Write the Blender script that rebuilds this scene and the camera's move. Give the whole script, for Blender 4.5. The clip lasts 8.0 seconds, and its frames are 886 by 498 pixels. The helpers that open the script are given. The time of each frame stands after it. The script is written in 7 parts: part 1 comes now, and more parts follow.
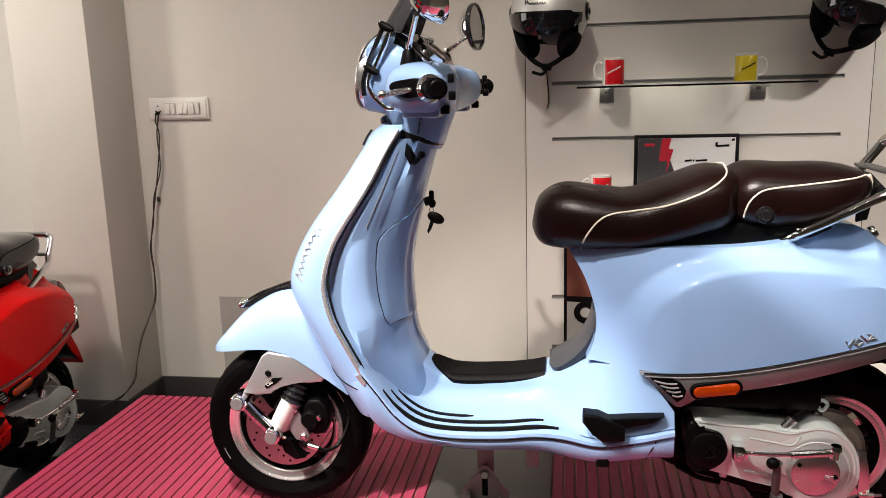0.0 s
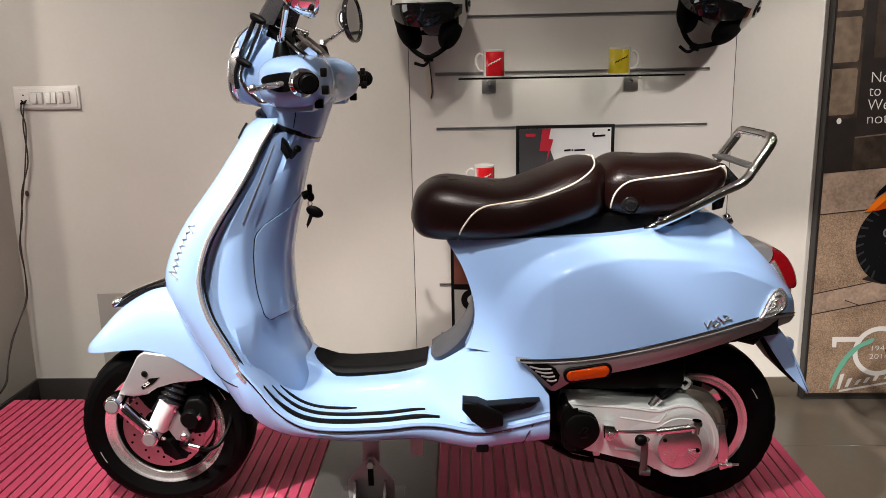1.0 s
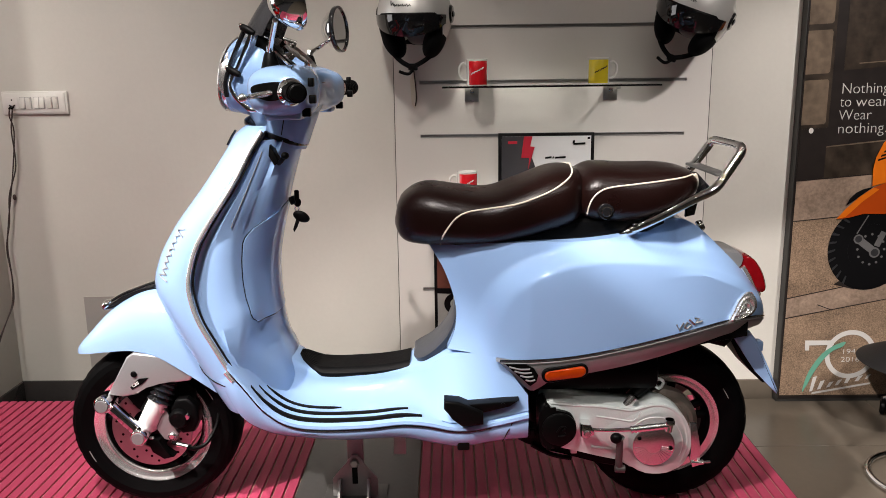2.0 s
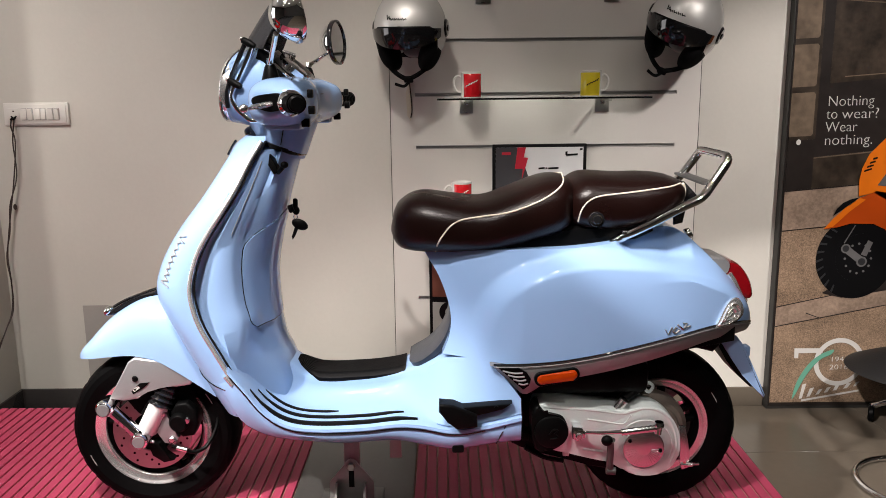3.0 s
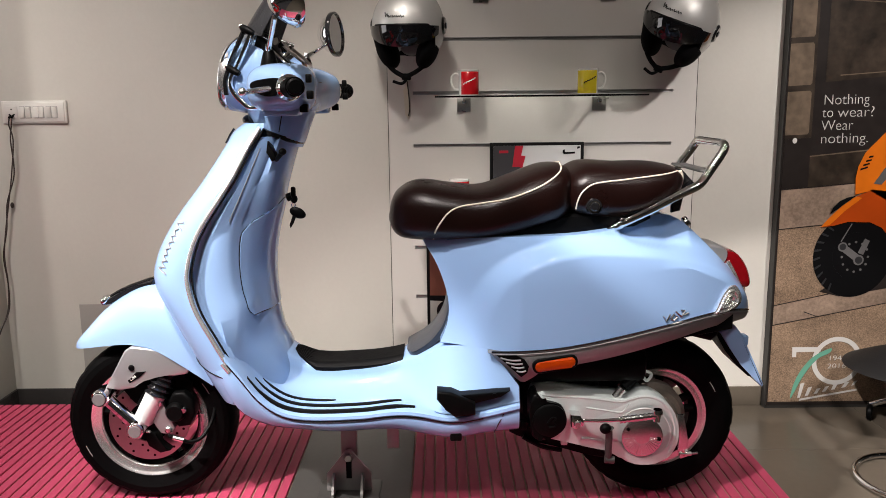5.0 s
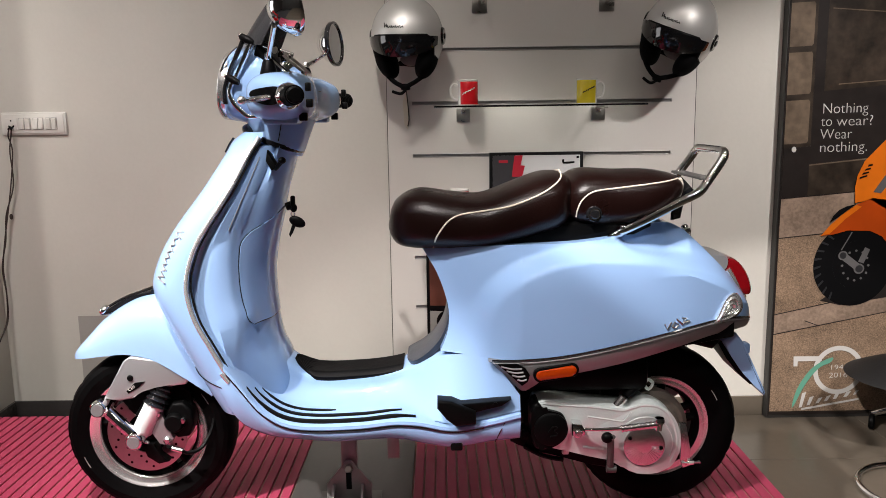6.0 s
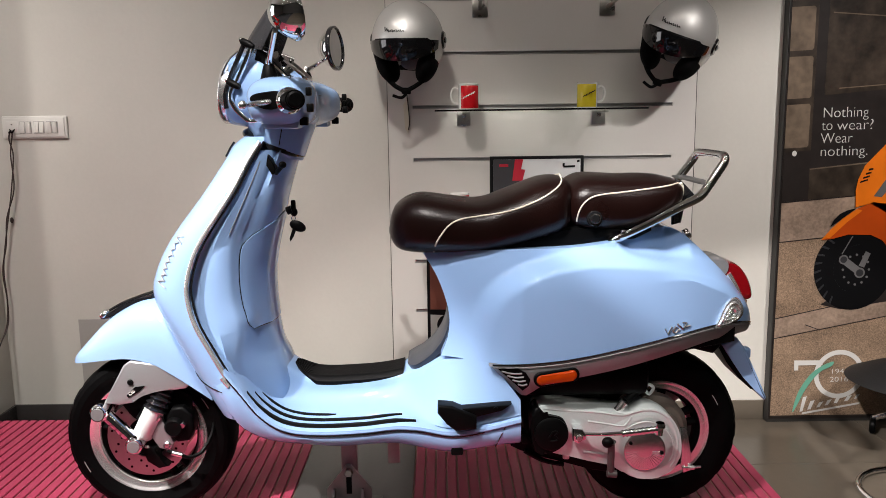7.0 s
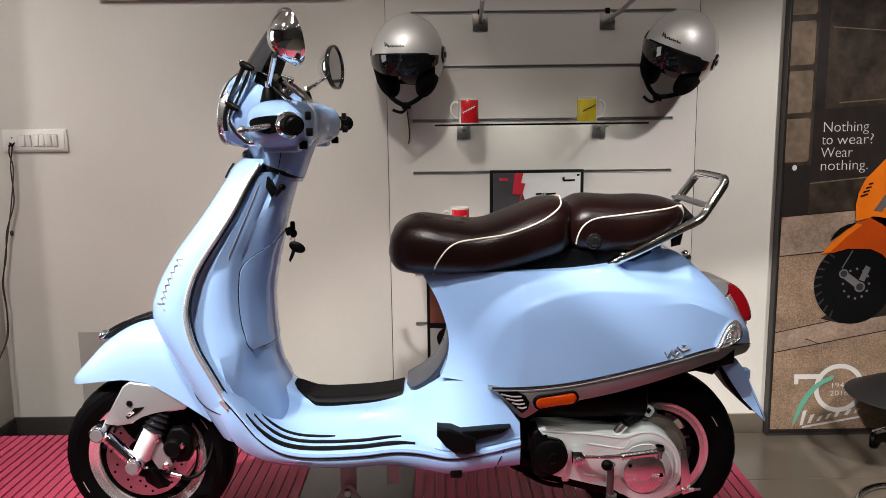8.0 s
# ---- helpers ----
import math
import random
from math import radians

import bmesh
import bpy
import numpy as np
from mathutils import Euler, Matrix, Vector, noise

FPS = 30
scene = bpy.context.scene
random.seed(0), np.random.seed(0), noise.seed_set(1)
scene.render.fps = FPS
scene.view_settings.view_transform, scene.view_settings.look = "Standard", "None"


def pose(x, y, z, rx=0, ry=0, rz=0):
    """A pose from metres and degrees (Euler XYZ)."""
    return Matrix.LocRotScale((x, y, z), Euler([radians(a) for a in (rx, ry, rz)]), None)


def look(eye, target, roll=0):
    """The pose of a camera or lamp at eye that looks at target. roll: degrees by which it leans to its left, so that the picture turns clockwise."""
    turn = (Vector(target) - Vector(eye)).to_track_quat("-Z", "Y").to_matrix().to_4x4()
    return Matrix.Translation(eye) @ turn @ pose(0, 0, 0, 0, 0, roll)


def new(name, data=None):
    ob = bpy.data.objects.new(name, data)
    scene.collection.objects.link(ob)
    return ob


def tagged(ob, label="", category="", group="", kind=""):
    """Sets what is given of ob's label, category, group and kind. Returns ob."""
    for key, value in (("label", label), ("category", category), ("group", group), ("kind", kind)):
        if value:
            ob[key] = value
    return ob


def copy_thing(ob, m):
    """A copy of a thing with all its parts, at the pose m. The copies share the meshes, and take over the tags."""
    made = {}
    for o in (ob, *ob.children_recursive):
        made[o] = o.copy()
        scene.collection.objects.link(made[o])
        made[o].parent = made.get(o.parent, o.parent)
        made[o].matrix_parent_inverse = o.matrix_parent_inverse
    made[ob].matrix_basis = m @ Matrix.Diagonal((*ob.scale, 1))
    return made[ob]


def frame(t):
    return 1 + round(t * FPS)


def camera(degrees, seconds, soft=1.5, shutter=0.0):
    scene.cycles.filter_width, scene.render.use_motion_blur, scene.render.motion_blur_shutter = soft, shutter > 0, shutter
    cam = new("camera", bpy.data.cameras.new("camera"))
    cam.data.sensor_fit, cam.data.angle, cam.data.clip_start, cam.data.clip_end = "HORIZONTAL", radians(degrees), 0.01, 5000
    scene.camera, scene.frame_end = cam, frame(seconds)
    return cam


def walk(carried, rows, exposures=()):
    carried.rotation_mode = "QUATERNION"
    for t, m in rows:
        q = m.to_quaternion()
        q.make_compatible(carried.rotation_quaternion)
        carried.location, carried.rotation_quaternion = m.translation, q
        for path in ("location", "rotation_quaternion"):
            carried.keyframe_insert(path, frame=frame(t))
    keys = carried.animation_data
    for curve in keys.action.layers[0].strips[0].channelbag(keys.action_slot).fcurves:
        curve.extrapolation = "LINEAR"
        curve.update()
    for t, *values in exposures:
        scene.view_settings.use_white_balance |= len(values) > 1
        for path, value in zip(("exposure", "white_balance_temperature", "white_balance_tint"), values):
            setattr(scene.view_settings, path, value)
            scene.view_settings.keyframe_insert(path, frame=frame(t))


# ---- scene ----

cam = camera(58.23, 8.0, 0.75)
PATH = [
    (0, (0.0596, -1.8308, 1.0368), (-0.2500, 0.1040, 0.6359), -1.62),
    (0.5, (0.0965, -1.8314, 1.0391), (-0.0393, 0.1198, 0.6216), -1.52),
    (1, (0.1051, -1.8380, 1.0529), (0.0478, 0.1120, 0.6125), -1.20),
    (1.5, (0.1069, -1.8579, 1.0577), (0.0770, 0.0924, 0.6157), -0.91),
    (2, (0.1106, -1.8966, 1.0636), (0.0923, 0.0570, 0.6354), -0.76),
    (3.5, (0.1110, -1.9557, 1.0558), (0.1093, 0.0066, 0.6695), -0.64),
    (4, (0.1082, -1.9584, 1.0365), (0.1090, 0.0056, 0.6591), -0.59),
    (4.5, (0.1088, -1.9594, 1.0144), (0.1099, 0.0051, 0.6394), -0.56),
    (6, (0.1072, -1.9549, 0.9895), (0.1110, 0.0173, 0.6572), -0.81),
    (6.5, (0.1063, -1.9555, 0.9945), (0.1093, 0.0172, 0.6650), -0.80),
    (7, (0.1071, -1.9538, 0.9930), (0.1100, 0.0196, 0.6679), -0.78),
    (7.5, (0.1086, -1.9496, 1.0175), (0.1109, 0.0240, 0.6935), -0.73),
    (8, (0.1101, -1.9447, 1.0414), (0.1119, 0.0291, 0.7191), -0.71),
]
walk(cam, [(t, look(eye, target, roll)) for t, eye, target, roll in PATH], [(0, 0.06, 6950, 11), (0.5, 0.05, 6850, 11), (1, 0.02, 6750, 11), (2, -0.02, 6650, 11), (4.5, -0.02, 6650, 11), (6, -0.01, 6550, 10.5), (8, 0.0, 6500, 10)])

# ---- light ----
world = bpy.data.worlds.new("world")
world.use_nodes = True
world.node_tree.nodes["Background"].inputs[0].default_value = (0.9, 0.95, 1.0, 1)
world.node_tree.nodes["Background"].inputs[1].default_value = 0.005
scene.world = world
scene.view_settings.exposure = 0.0


ADDED_LAMPS = []


def spot(name, eye, target, watts, degrees=60, blend=0.4, size=0.05, colour=(1, 0.945, 0.918)):
    lamp = bpy.data.lights.new(name, "SPOT")
    lamp.energy, lamp.spot_size, lamp.spot_blend, lamp.shadow_soft_size, lamp.color = watts, radians(degrees), blend, size, colour
    ob = new(name, lamp)
    ob.matrix_world = look(eye, target)
    ADDED_LAMPS.append((eye[0], eye[1]))
    return ob


CEIL = 2.75
# unseen spots: some placed to suit the cast shadows, others added to brighten
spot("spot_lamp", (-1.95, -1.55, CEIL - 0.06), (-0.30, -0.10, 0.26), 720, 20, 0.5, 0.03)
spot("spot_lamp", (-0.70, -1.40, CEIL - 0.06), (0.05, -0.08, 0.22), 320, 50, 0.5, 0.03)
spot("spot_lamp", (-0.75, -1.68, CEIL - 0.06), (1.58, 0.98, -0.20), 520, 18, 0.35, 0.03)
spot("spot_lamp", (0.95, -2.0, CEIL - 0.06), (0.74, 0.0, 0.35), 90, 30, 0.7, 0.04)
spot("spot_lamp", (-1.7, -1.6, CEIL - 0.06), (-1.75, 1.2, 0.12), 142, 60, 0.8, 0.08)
# wide fill lamps added above the viewpoint to lift the near sides
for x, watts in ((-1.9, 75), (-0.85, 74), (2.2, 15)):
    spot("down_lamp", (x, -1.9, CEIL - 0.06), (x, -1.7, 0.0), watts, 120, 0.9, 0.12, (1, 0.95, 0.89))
# fill lamps added to brighten the back wall; no source is seen there
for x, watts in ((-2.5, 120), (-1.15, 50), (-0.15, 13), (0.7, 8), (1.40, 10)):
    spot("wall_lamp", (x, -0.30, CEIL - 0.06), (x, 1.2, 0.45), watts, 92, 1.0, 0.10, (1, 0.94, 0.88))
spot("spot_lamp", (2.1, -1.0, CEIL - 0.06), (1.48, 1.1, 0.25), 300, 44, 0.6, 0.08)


# one more added fill for the wall between legshield and seat
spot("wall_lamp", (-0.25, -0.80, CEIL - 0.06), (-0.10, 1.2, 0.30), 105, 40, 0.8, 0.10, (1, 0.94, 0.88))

# an assumed shop window, unseen in the west wall, added for soft light
WINDOW_Y, WINDOW_Z, WINDOW_W, WINDOW_H = 0.1, 1.45, 1.6, 2.0
daylight = bpy.data.lights.new("daylight", "AREA")
daylight.shape, daylight.size, daylight.size_y, daylight.energy, daylight.color = "RECTANGLE", WINDOW_W, WINDOW_H, 30, (1.0, 0.99, 1.0)
window_light = new("daylight", daylight)
window_light.matrix_world = look((-4.24, WINDOW_Y, WINDOW_Z), (0, WINDOW_Y, WINDOW_Z))

# ---- materials ----


def material(name, colour, rough=0.5, metal=0.0, coat=0.0, grain=0.0, scale=40.0, blotch=0.0, blotch_scale=3.0, bump=0.0, spec=0.5,
             transmission=0.0, ior=1.45, emission=0.0, rough_var=0.0, vary=0.0):
    """A procedural surface: base colour varied at a fine and a coarse scale, uneven gloss and fine relief."""
    m = bpy.data.materials.new(name)
    m.use_nodes = True
    nt = m.node_tree
    b = nt.nodes["Principled BSDF"]
    b.inputs["Roughness"].default_value, b.inputs["Metallic"].default_value = rough, metal
    b.inputs["Coat Weight"].default_value, b.inputs["Coat Roughness"].default_value = coat, 0.03
    b.inputs["Specular IOR Level"].default_value = spec
    b.inputs["Transmission Weight"].default_value, b.inputs["IOR"].default_value = transmission, ior
    b.inputs["Base Color"].default_value = (*colour, 1)
    if emission:
        b.inputs["Emission Color"].default_value, b.inputs["Emission Strength"].default_value = (*colour, 1), emission
    if not (grain or blotch or bump or rough_var or vary):
        return m
    co = nt.nodes.new("ShaderNodeTexCoord")
    fine = nt.nodes.new("ShaderNodeTexNoise")
    fine.inputs["Scale"].default_value, fine.inputs["Detail"].default_value = scale, 6
    nt.links.new(co.outputs["Object"], fine.inputs["Vector"])
    coarse = nt.nodes.new("ShaderNodeTexNoise")
    coarse.inputs["Scale"].default_value, coarse.inputs["Detail"].default_value = blotch_scale, 4
    nt.links.new(co.outputs["Object"], coarse.inputs["Vector"])

    def math_node(op, a, b_):
        n = nt.nodes.new("ShaderNodeMath")
        n.operation = op
        for i, v in enumerate((a, b_)):
            if isinstance(v, (int, float)):
                n.inputs[i].default_value = v
            else:
                nt.links.new(v, n.inputs[i])
        return n.outputs[0]

    value = math_node("ADD", math_node("MULTIPLY", math_node("SUBTRACT", fine.outputs[0], 0.5), 2 * grain),
                      math_node("MULTIPLY", math_node("SUBTRACT", coarse.outputs[0], 0.5), 2 * blotch))
    if vary:
        info = nt.nodes.new("ShaderNodeObjectInfo")
        value = math_node("ADD", value, math_node("MULTIPLY", math_node("SUBTRACT", info.outputs["Random"], 0.5), 2 * vary))
    hsv = nt.nodes.new("ShaderNodeHueSaturation")
    hsv.inputs["Color"].default_value = (*colour, 1)
    nt.links.new(math_node("ADD", value, 1.0), hsv.inputs["Value"])
    nt.links.new(hsv.outputs[0], b.inputs["Base Color"])
    if rough_var:
        nt.links.new(math_node("ADD", math_node("MULTIPLY", math_node("SUBTRACT", coarse.outputs[0], 0.5), 2 * rough_var), rough), b.inputs["Roughness"])
    if bump:
        bn = nt.nodes.new("ShaderNodeBump")
        bn.inputs["Strength"].default_value, bn.inputs["Distance"].default_value = bump, 0.002
        nt.links.new(fine.outputs[0], bn.inputs["Height"])
        nt.links.new(bn.outputs[0], b.inputs["Normal"])
    return m


BLUE = material("blue_paint", (0.256, 0.404, 0.660), 0.5, 0.02, 1.0, blotch=0.03, blotch_scale=6, rough_var=0.03, spec=0.1)
RED = material("red_paint", (0.72, 0.004, 0.006), 0.5, 0.0, 0.22, spec=0.1, blotch=0.03, blotch_scale=6, rough_var=0.03)
CHROME = material("chrome", (0.82, 0.82, 0.83), 0.06, 1.0, blotch=0.04, blotch_scale=20, rough_var=0.04)
SILVER = material("silver_paint", (0.50, 0.50, 0.51), 0.36, 0.75, 0.2, grain=0.05, scale=300, blotch=0.04, rough_var=0.05)
SATIN = material("satin_grey_paint", (0.27, 0.27, 0.275), 0.42, 0.6, 0.1, grain=0.05, scale=300, blotch=0.05, rough_var=0.05)
CAST = material("cast_aluminium", (0.64, 0.70, 0.69), 0.34, 0.35, grain=0.05, scale=220, blotch=0.04, blotch_scale=14, bump=0.12, rough_var=0.03)
DULLCAST = material("dull_cast_metal", (0.15, 0.125, 0.105), 0.45, 0.5, grain=0.15, scale=140, blotch=0.25, blotch_scale=18, bump=0.2, rough_var=0.1)
POLISHED = material("machined_aluminium", (0.82, 0.81, 0.80), 0.26, 1.0, grain=0.05, scale=160, blotch=0.05, rough_var=0.06)
BLACK = material("black_plastic", (0.0018, 0.0018, 0.0019), 0.42, spec=0.09, grain=0.15, scale=200, blotch=0.1, bump=0.1, rough_var=0.08)
GLOSSBLACK = material("gloss_black", (0.008, 0.008, 0.009), 0.1, coat=0.6, blotch=0.1, rough_var=0.04)
RUBBER = material("tyre_rubber", (0.0016, 0.0016, 0.0017), 0.55, spec=0.05, grain=0.2, scale=90, blotch=0.25, blotch_scale=9, bump=0.3, rough_var=0.12)
MAT = material("ribbed_rubber", (0.004, 0.004, 0.0043), 0.5, spec=0.08, grain=0.15, scale=120, blotch=0.2, blotch_scale=12, bump=0.2, rough_var=0.12)
HEEL = material("grey_heel_rubber", (0.045, 0.048, 0.056), 0.4, spec=0.3, grain=0.1, scale=120, blotch=0.15, blotch_scale=12, bump=0.15, rough_var=0.1)
WHITEMETAL = material("pale_damper_paint", (0.68, 0.68, 0.68), 0.35, 0.2, grain=0.05, scale=200, blotch=0.06)
LEATHER = material("brown_leatherette", (0.0066, 0.0021, 0.0017), 0.30, spec=0.28, grain=0.25, scale=260, blotch=0.2, blotch_scale=9, bump=0.35, rough_var=0.08)
PIPING = material("cream_piping", (0.62, 0.56, 0.46), 0.5, grain=0.08, scale=200)
ORANGE = material("amber_lens", (0.37, 0.036, 0.002), 0.12, coat=0.5, grain=0.15, scale=120, blotch=0.1)
REDLENS = material("red_lens", (0.13, 0.002, 0.004), 0.08, coat=0.8, grain=0.2, scale=90, blotch=0.2)
CLEAR = material("clear_lens", (0.85, 0.86, 0.87), 0.06, 0.85, 0.8, grain=0.3, scale=150, blotch=0.3, blotch_scale=60, bump=1.0)
CLEARSCREEN = material("clear_screen", (0.80, 0.84, 0.90), 0.03, transmission=0.95, ior=1.12, blotch=0.05)
SMOKE = material("smoked_screen", (0.06, 0.06, 0.065), 0.05, coat=0.3, transmission=0.6, ior=1.1, blotch=0.1)
GLASS = material("glass", (0.80, 0.92, 0.88), 0.02, transmission=1.0, ior=1.45, blotch=0.02)
MIRROR = material("mirror_glass", (0.9, 0.9, 0.9), 0.01, 1.0)
# for the unseen walls: dark so that paint and chrome reflect less light
UNSEENDARK = material("unseen_wall_dark", (0.10, 0.095, 0.09), 0.6, grain=0.03, scale=60, blotch=0.06, blotch_scale=1.5)
TRIM = material("bright_trim", (0.78, 0.78, 0.79), 0.20, 0.75, 0.3, grain=0.03, scale=160, blotch=0.05, rough_var=0.05)
RIM = material("machined_rim", (0.84, 0.82, 0.81), 0.22, 0.88, grain=0.05, scale=160, blotch=0.05, rough_var=0.06)
DISC = material("brake_disc", (0.44, 0.42, 0.41), 0.30, 1.0, grain=0.08, scale=150, blotch=0.08, rough_var=0.06)
WALLPAINT = material("wall_paint", (0.595, 0.572, 0.520), 0.62, grain=0.03, scale=60, blotch=0.10, blotch_scale=2.3, bump=0.2, rough_var=0.05)
PANELPAINT = material("panel_laminate", (0.64, 0.61, 0.57), 0.5, grain=0.015, scale=140, blotch=0.03, blotch_scale=2.2, bump=0.05, rough_var=0.05)
SKIRT = material("dark_skirting_tile", (0.045, 0.041, 0.040), 0.16, grain=0.12, scale=60, blotch=0.2, blotch_scale=5, rough_var=0.06)
TILE = material("floor_tile", (0.112, 0.093, 0.072), 0.24, grain=0.06, scale=40, blotch=0.14, blotch_scale=2.0, rough_var=0.07, vary=0.05)
SHADETILE = material("shaded_floor_tile", (0.050, 0.050, 0.054), 0.17, grain=0.08, scale=40, blotch=0.14, blotch_scale=2.0, rough_var=0.06, vary=0.05)
GROUT = material("grout", (0.07, 0.065, 0.06), 0.8, grain=0.1, scale=90, blotch=0.1)
PINK = material("pink_painted_slat", (0.43, 0.052, 0.110), 0.5, spec=0.18, grain=0.06, scale=60, blotch=0.10, blotch_scale=4, bump=0.15, rough_var=0.08, vary=0.06)
GROOVE = material("groove_board", (0.34, 0.20, 0.15), 0.7, grain=0.15, scale=120, blotch=0.15)
STEEL = material("grey_steel_plate", (0.085, 0.083, 0.080), 0.42, 0.5, grain=0.12, scale=70, blotch=0.2, blotch_scale=5, rough_var=0.1)
GREYSTEEL = material("grey_painted_steel", (0.27, 0.265, 0.255), 0.5, 0.2, grain=0.1, scale=90, blotch=0.15, blotch_scale=12, bump=0.1, rough_var=0.1)
ALU = material("slot_aluminium", (0.36, 0.35, 0.34), 0.38, 0.7, grain=0.1, scale=120, blotch=0.15, blotch_scale=10, rough_var=0.08)
BRUSHED = material("brushed_bracket_steel", (0.42, 0.40, 0.37), 0.3, 1.0, grain=0.12, scale=130, blotch=0.2, blotch_scale=20, rough_var=0.1)
WHITEPLASTIC = material("white_plastic", (0.72, 0.70, 0.66), 0.3, grain=0.02, scale=90, blotch=0.04, blotch_scale=12)
CABLE = material("brown_cable", (0.035, 0.022, 0.018), 0.5, grain=0.1, scale=120)
HELMET = material("silver_helmet_paint", (0.60, 0.59, 0.57), 0.44, 0.55, 0.7, grain=0.06, scale=600, blotch=0.03)
VISOR = material("black_visor", (0.006, 0.006, 0.007), 0.05, coat=0.7, blotch=0.1, rough_var=0.03)
LINING = material("black_lining", (0.003, 0.003, 0.0033), 0.9, spec=0.1, grain=0.25, scale=150, bump=0.4)
GREYMATT = material("grey_matt", (0.30, 0.29, 0.28), 0.9, grain=0.15, scale=150, bump=0.4)
MUGRED = material("red_glazed_ceramic", (0.60, 0.012, 0.018), 0.14, coat=0.4, blotch=0.05, blotch_scale=20)
MUGYELLOW = material("yellow_glazed_ceramic", (0.74, 0.58, 0.03), 0.14, coat=0.4, blotch=0.05, blotch_scale=20)
MUGWHITE = material("white_glazed_ceramic", (0.76, 0.74, 0.70), 0.12, coat=0.4, blotch=0.03, blotch_scale=20)
PAPER = material("white_print", (0.72, 0.72, 0.72), 0.5, blotch=0.02)
PRINTRED = material("red_print", (0.50, 0.02, 0.04), 0.45, blotch=0.03)
PRINTDARK = material("charcoal_print", (0.050, 0.048, 0.052), 0.45, blotch=0.06)
PRINTBLACK = material("black_print", (0.004, 0.004, 0.0045), 0.4, spec=0.2, blotch=0.1)
CHAIRBLACK = material("black_upholstery", (0.006, 0.006, 0.0065), 0.6, grain=0.2, scale=150, bump=0.3)

# ---- mesh tools ----


def smooth_keys(keys):
    """A smooth curve through (x, value) keys; values may be tuples."""
    xs = [k[0] for k in keys]
    vs = [np.array(k[1:], float) for k in keys]
    n = len(xs)
    slopes = []
    for i in range(n):
        a, b = max(i - 1, 0), min(i + 1, n - 1)
        slopes.append((vs[b] - vs[a]) / (xs[b] - xs[a]))

    def at(x):
        x = min(max(x, xs[0]), xs[-1])
        i = 0
        while i < n - 2 and x > xs[i + 1]:
            i += 1
        h = xs[i + 1] - xs[i]
        t = (x - xs[i]) / h
        v = ((2 * t**3 - 3 * t**2 + 1) * vs[i] + (t**3 - 2 * t**2 + t) * h * slopes[i]
             + (3 * t**2 - 2 * t**3) * vs[i + 1] + (t**3 - t**2) * h * slopes[i + 1])
        return float(v[0]) if len(v) == 1 else v
    return at


def path_through(points, steps=8, closed=False):
    """Points along a smooth line through the given ones."""
    p = [Vector(q) for q in points]
    n = len(p)
    out = []
    for i in range(n if closed else n - 1):
        a, b, c, d = (p[(i + k) % n] if closed else p[min(max(i + k, 0), n - 1)] for k in (-1, 0, 1, 2))
        for s in range(steps):
            t = s / steps
            out.append(0.5 * ((2 * b) + (c - a) * t + (2 * a - 5 * b + 4 * c - d) * t * t + (3 * b - a - 3 * c + d) * t**3))
    if not closed:
        out.append(p[-1])
    return out


def loft(rings, bm=None, closed=True, cap=True):
    bm = bm or bmesh.new()
    rows = [[bm.verts.new(v) for v in ring] for ring in rings]
    n = len(rings[0])
    for a, b in zip(rows, rows[1:]):
        for i in range(n if closed else n - 1):
            j = (i + 1) % n
            bm.faces.new((a[i], a[j], b[j], b[i]))
    if cap and closed:
        bm.faces.new(rows[0][::-1])
        bm.faces.new(rows[-1])
    return bm


def tube(points, r, seg=10, bm=None, closed=False, cap=True):
    """A round bar along points; r is a number or one for each point."""
    p = [Vector(q) for q in points]
    n = len(p)
    rings = []
    up = None
    for i in range(n):
        d = (p[(i + 1) % n] - p[i - 1]) if closed else (p[min(i + 1, n - 1)] - p[max(i - 1, 0)])
        d.normalize()
        if up is None:
            up = Vector((0, 0, 1)) if abs(d.z) < 0.9 else Vector((0, 1, 0))
        side = d.cross(up).normalized()
        up = side.cross(d).normalized()
        rr = r[i] if isinstance(r, (list, tuple)) else r
        rings.append([p[i] + rr * (math.cos(2 * math.pi * k / seg) * side + math.sin(2 * math.pi * k / seg) * up) for k in range(seg)])
    if closed:
        rings.append(rings[0])
        out = loft(rings, bm, True, False)
        bmesh.ops.remove_doubles(out, verts=out.verts, dist=1e-6)
        return out
    return loft(rings, bm, True, cap)


def lathe(profile, seg=48, m=None, bm=None, closed=False):
    """Turns (radius, height) pairs round the z axis, then lays the result at the pose m."""
    bm = bm or bmesh.new()
    m = m or Matrix()
    rings = []
    for r, h in profile:
        if r < 1e-6:
            rings.append([bm.verts.new(m @ Vector((0, 0, h)))])
        else:
            rings.append([bm.verts.new(m @ Vector((r * math.cos(2 * math.pi * k / seg), r * math.sin(2 * math.pi * k / seg), h))) for k in range(seg)])
    pairs = list(zip(rings, rings[1:]))
    if closed:
        pairs.append((rings[-1], rings[0]))
    for a, b in pairs:
        for k in range(seg):
            j = (k + 1) % seg
            if len(a) == 1 and len(b) == 1:
                continue
            if len(a) == 1:
                bm.faces.new((a[0], b[j], b[k]))
            elif len(b) == 1:
                bm.faces.new((a[k], a[j], b[0]))
            else:
                bm.faces.new((a[k], a[j], b[j], b[k]))
    return bm


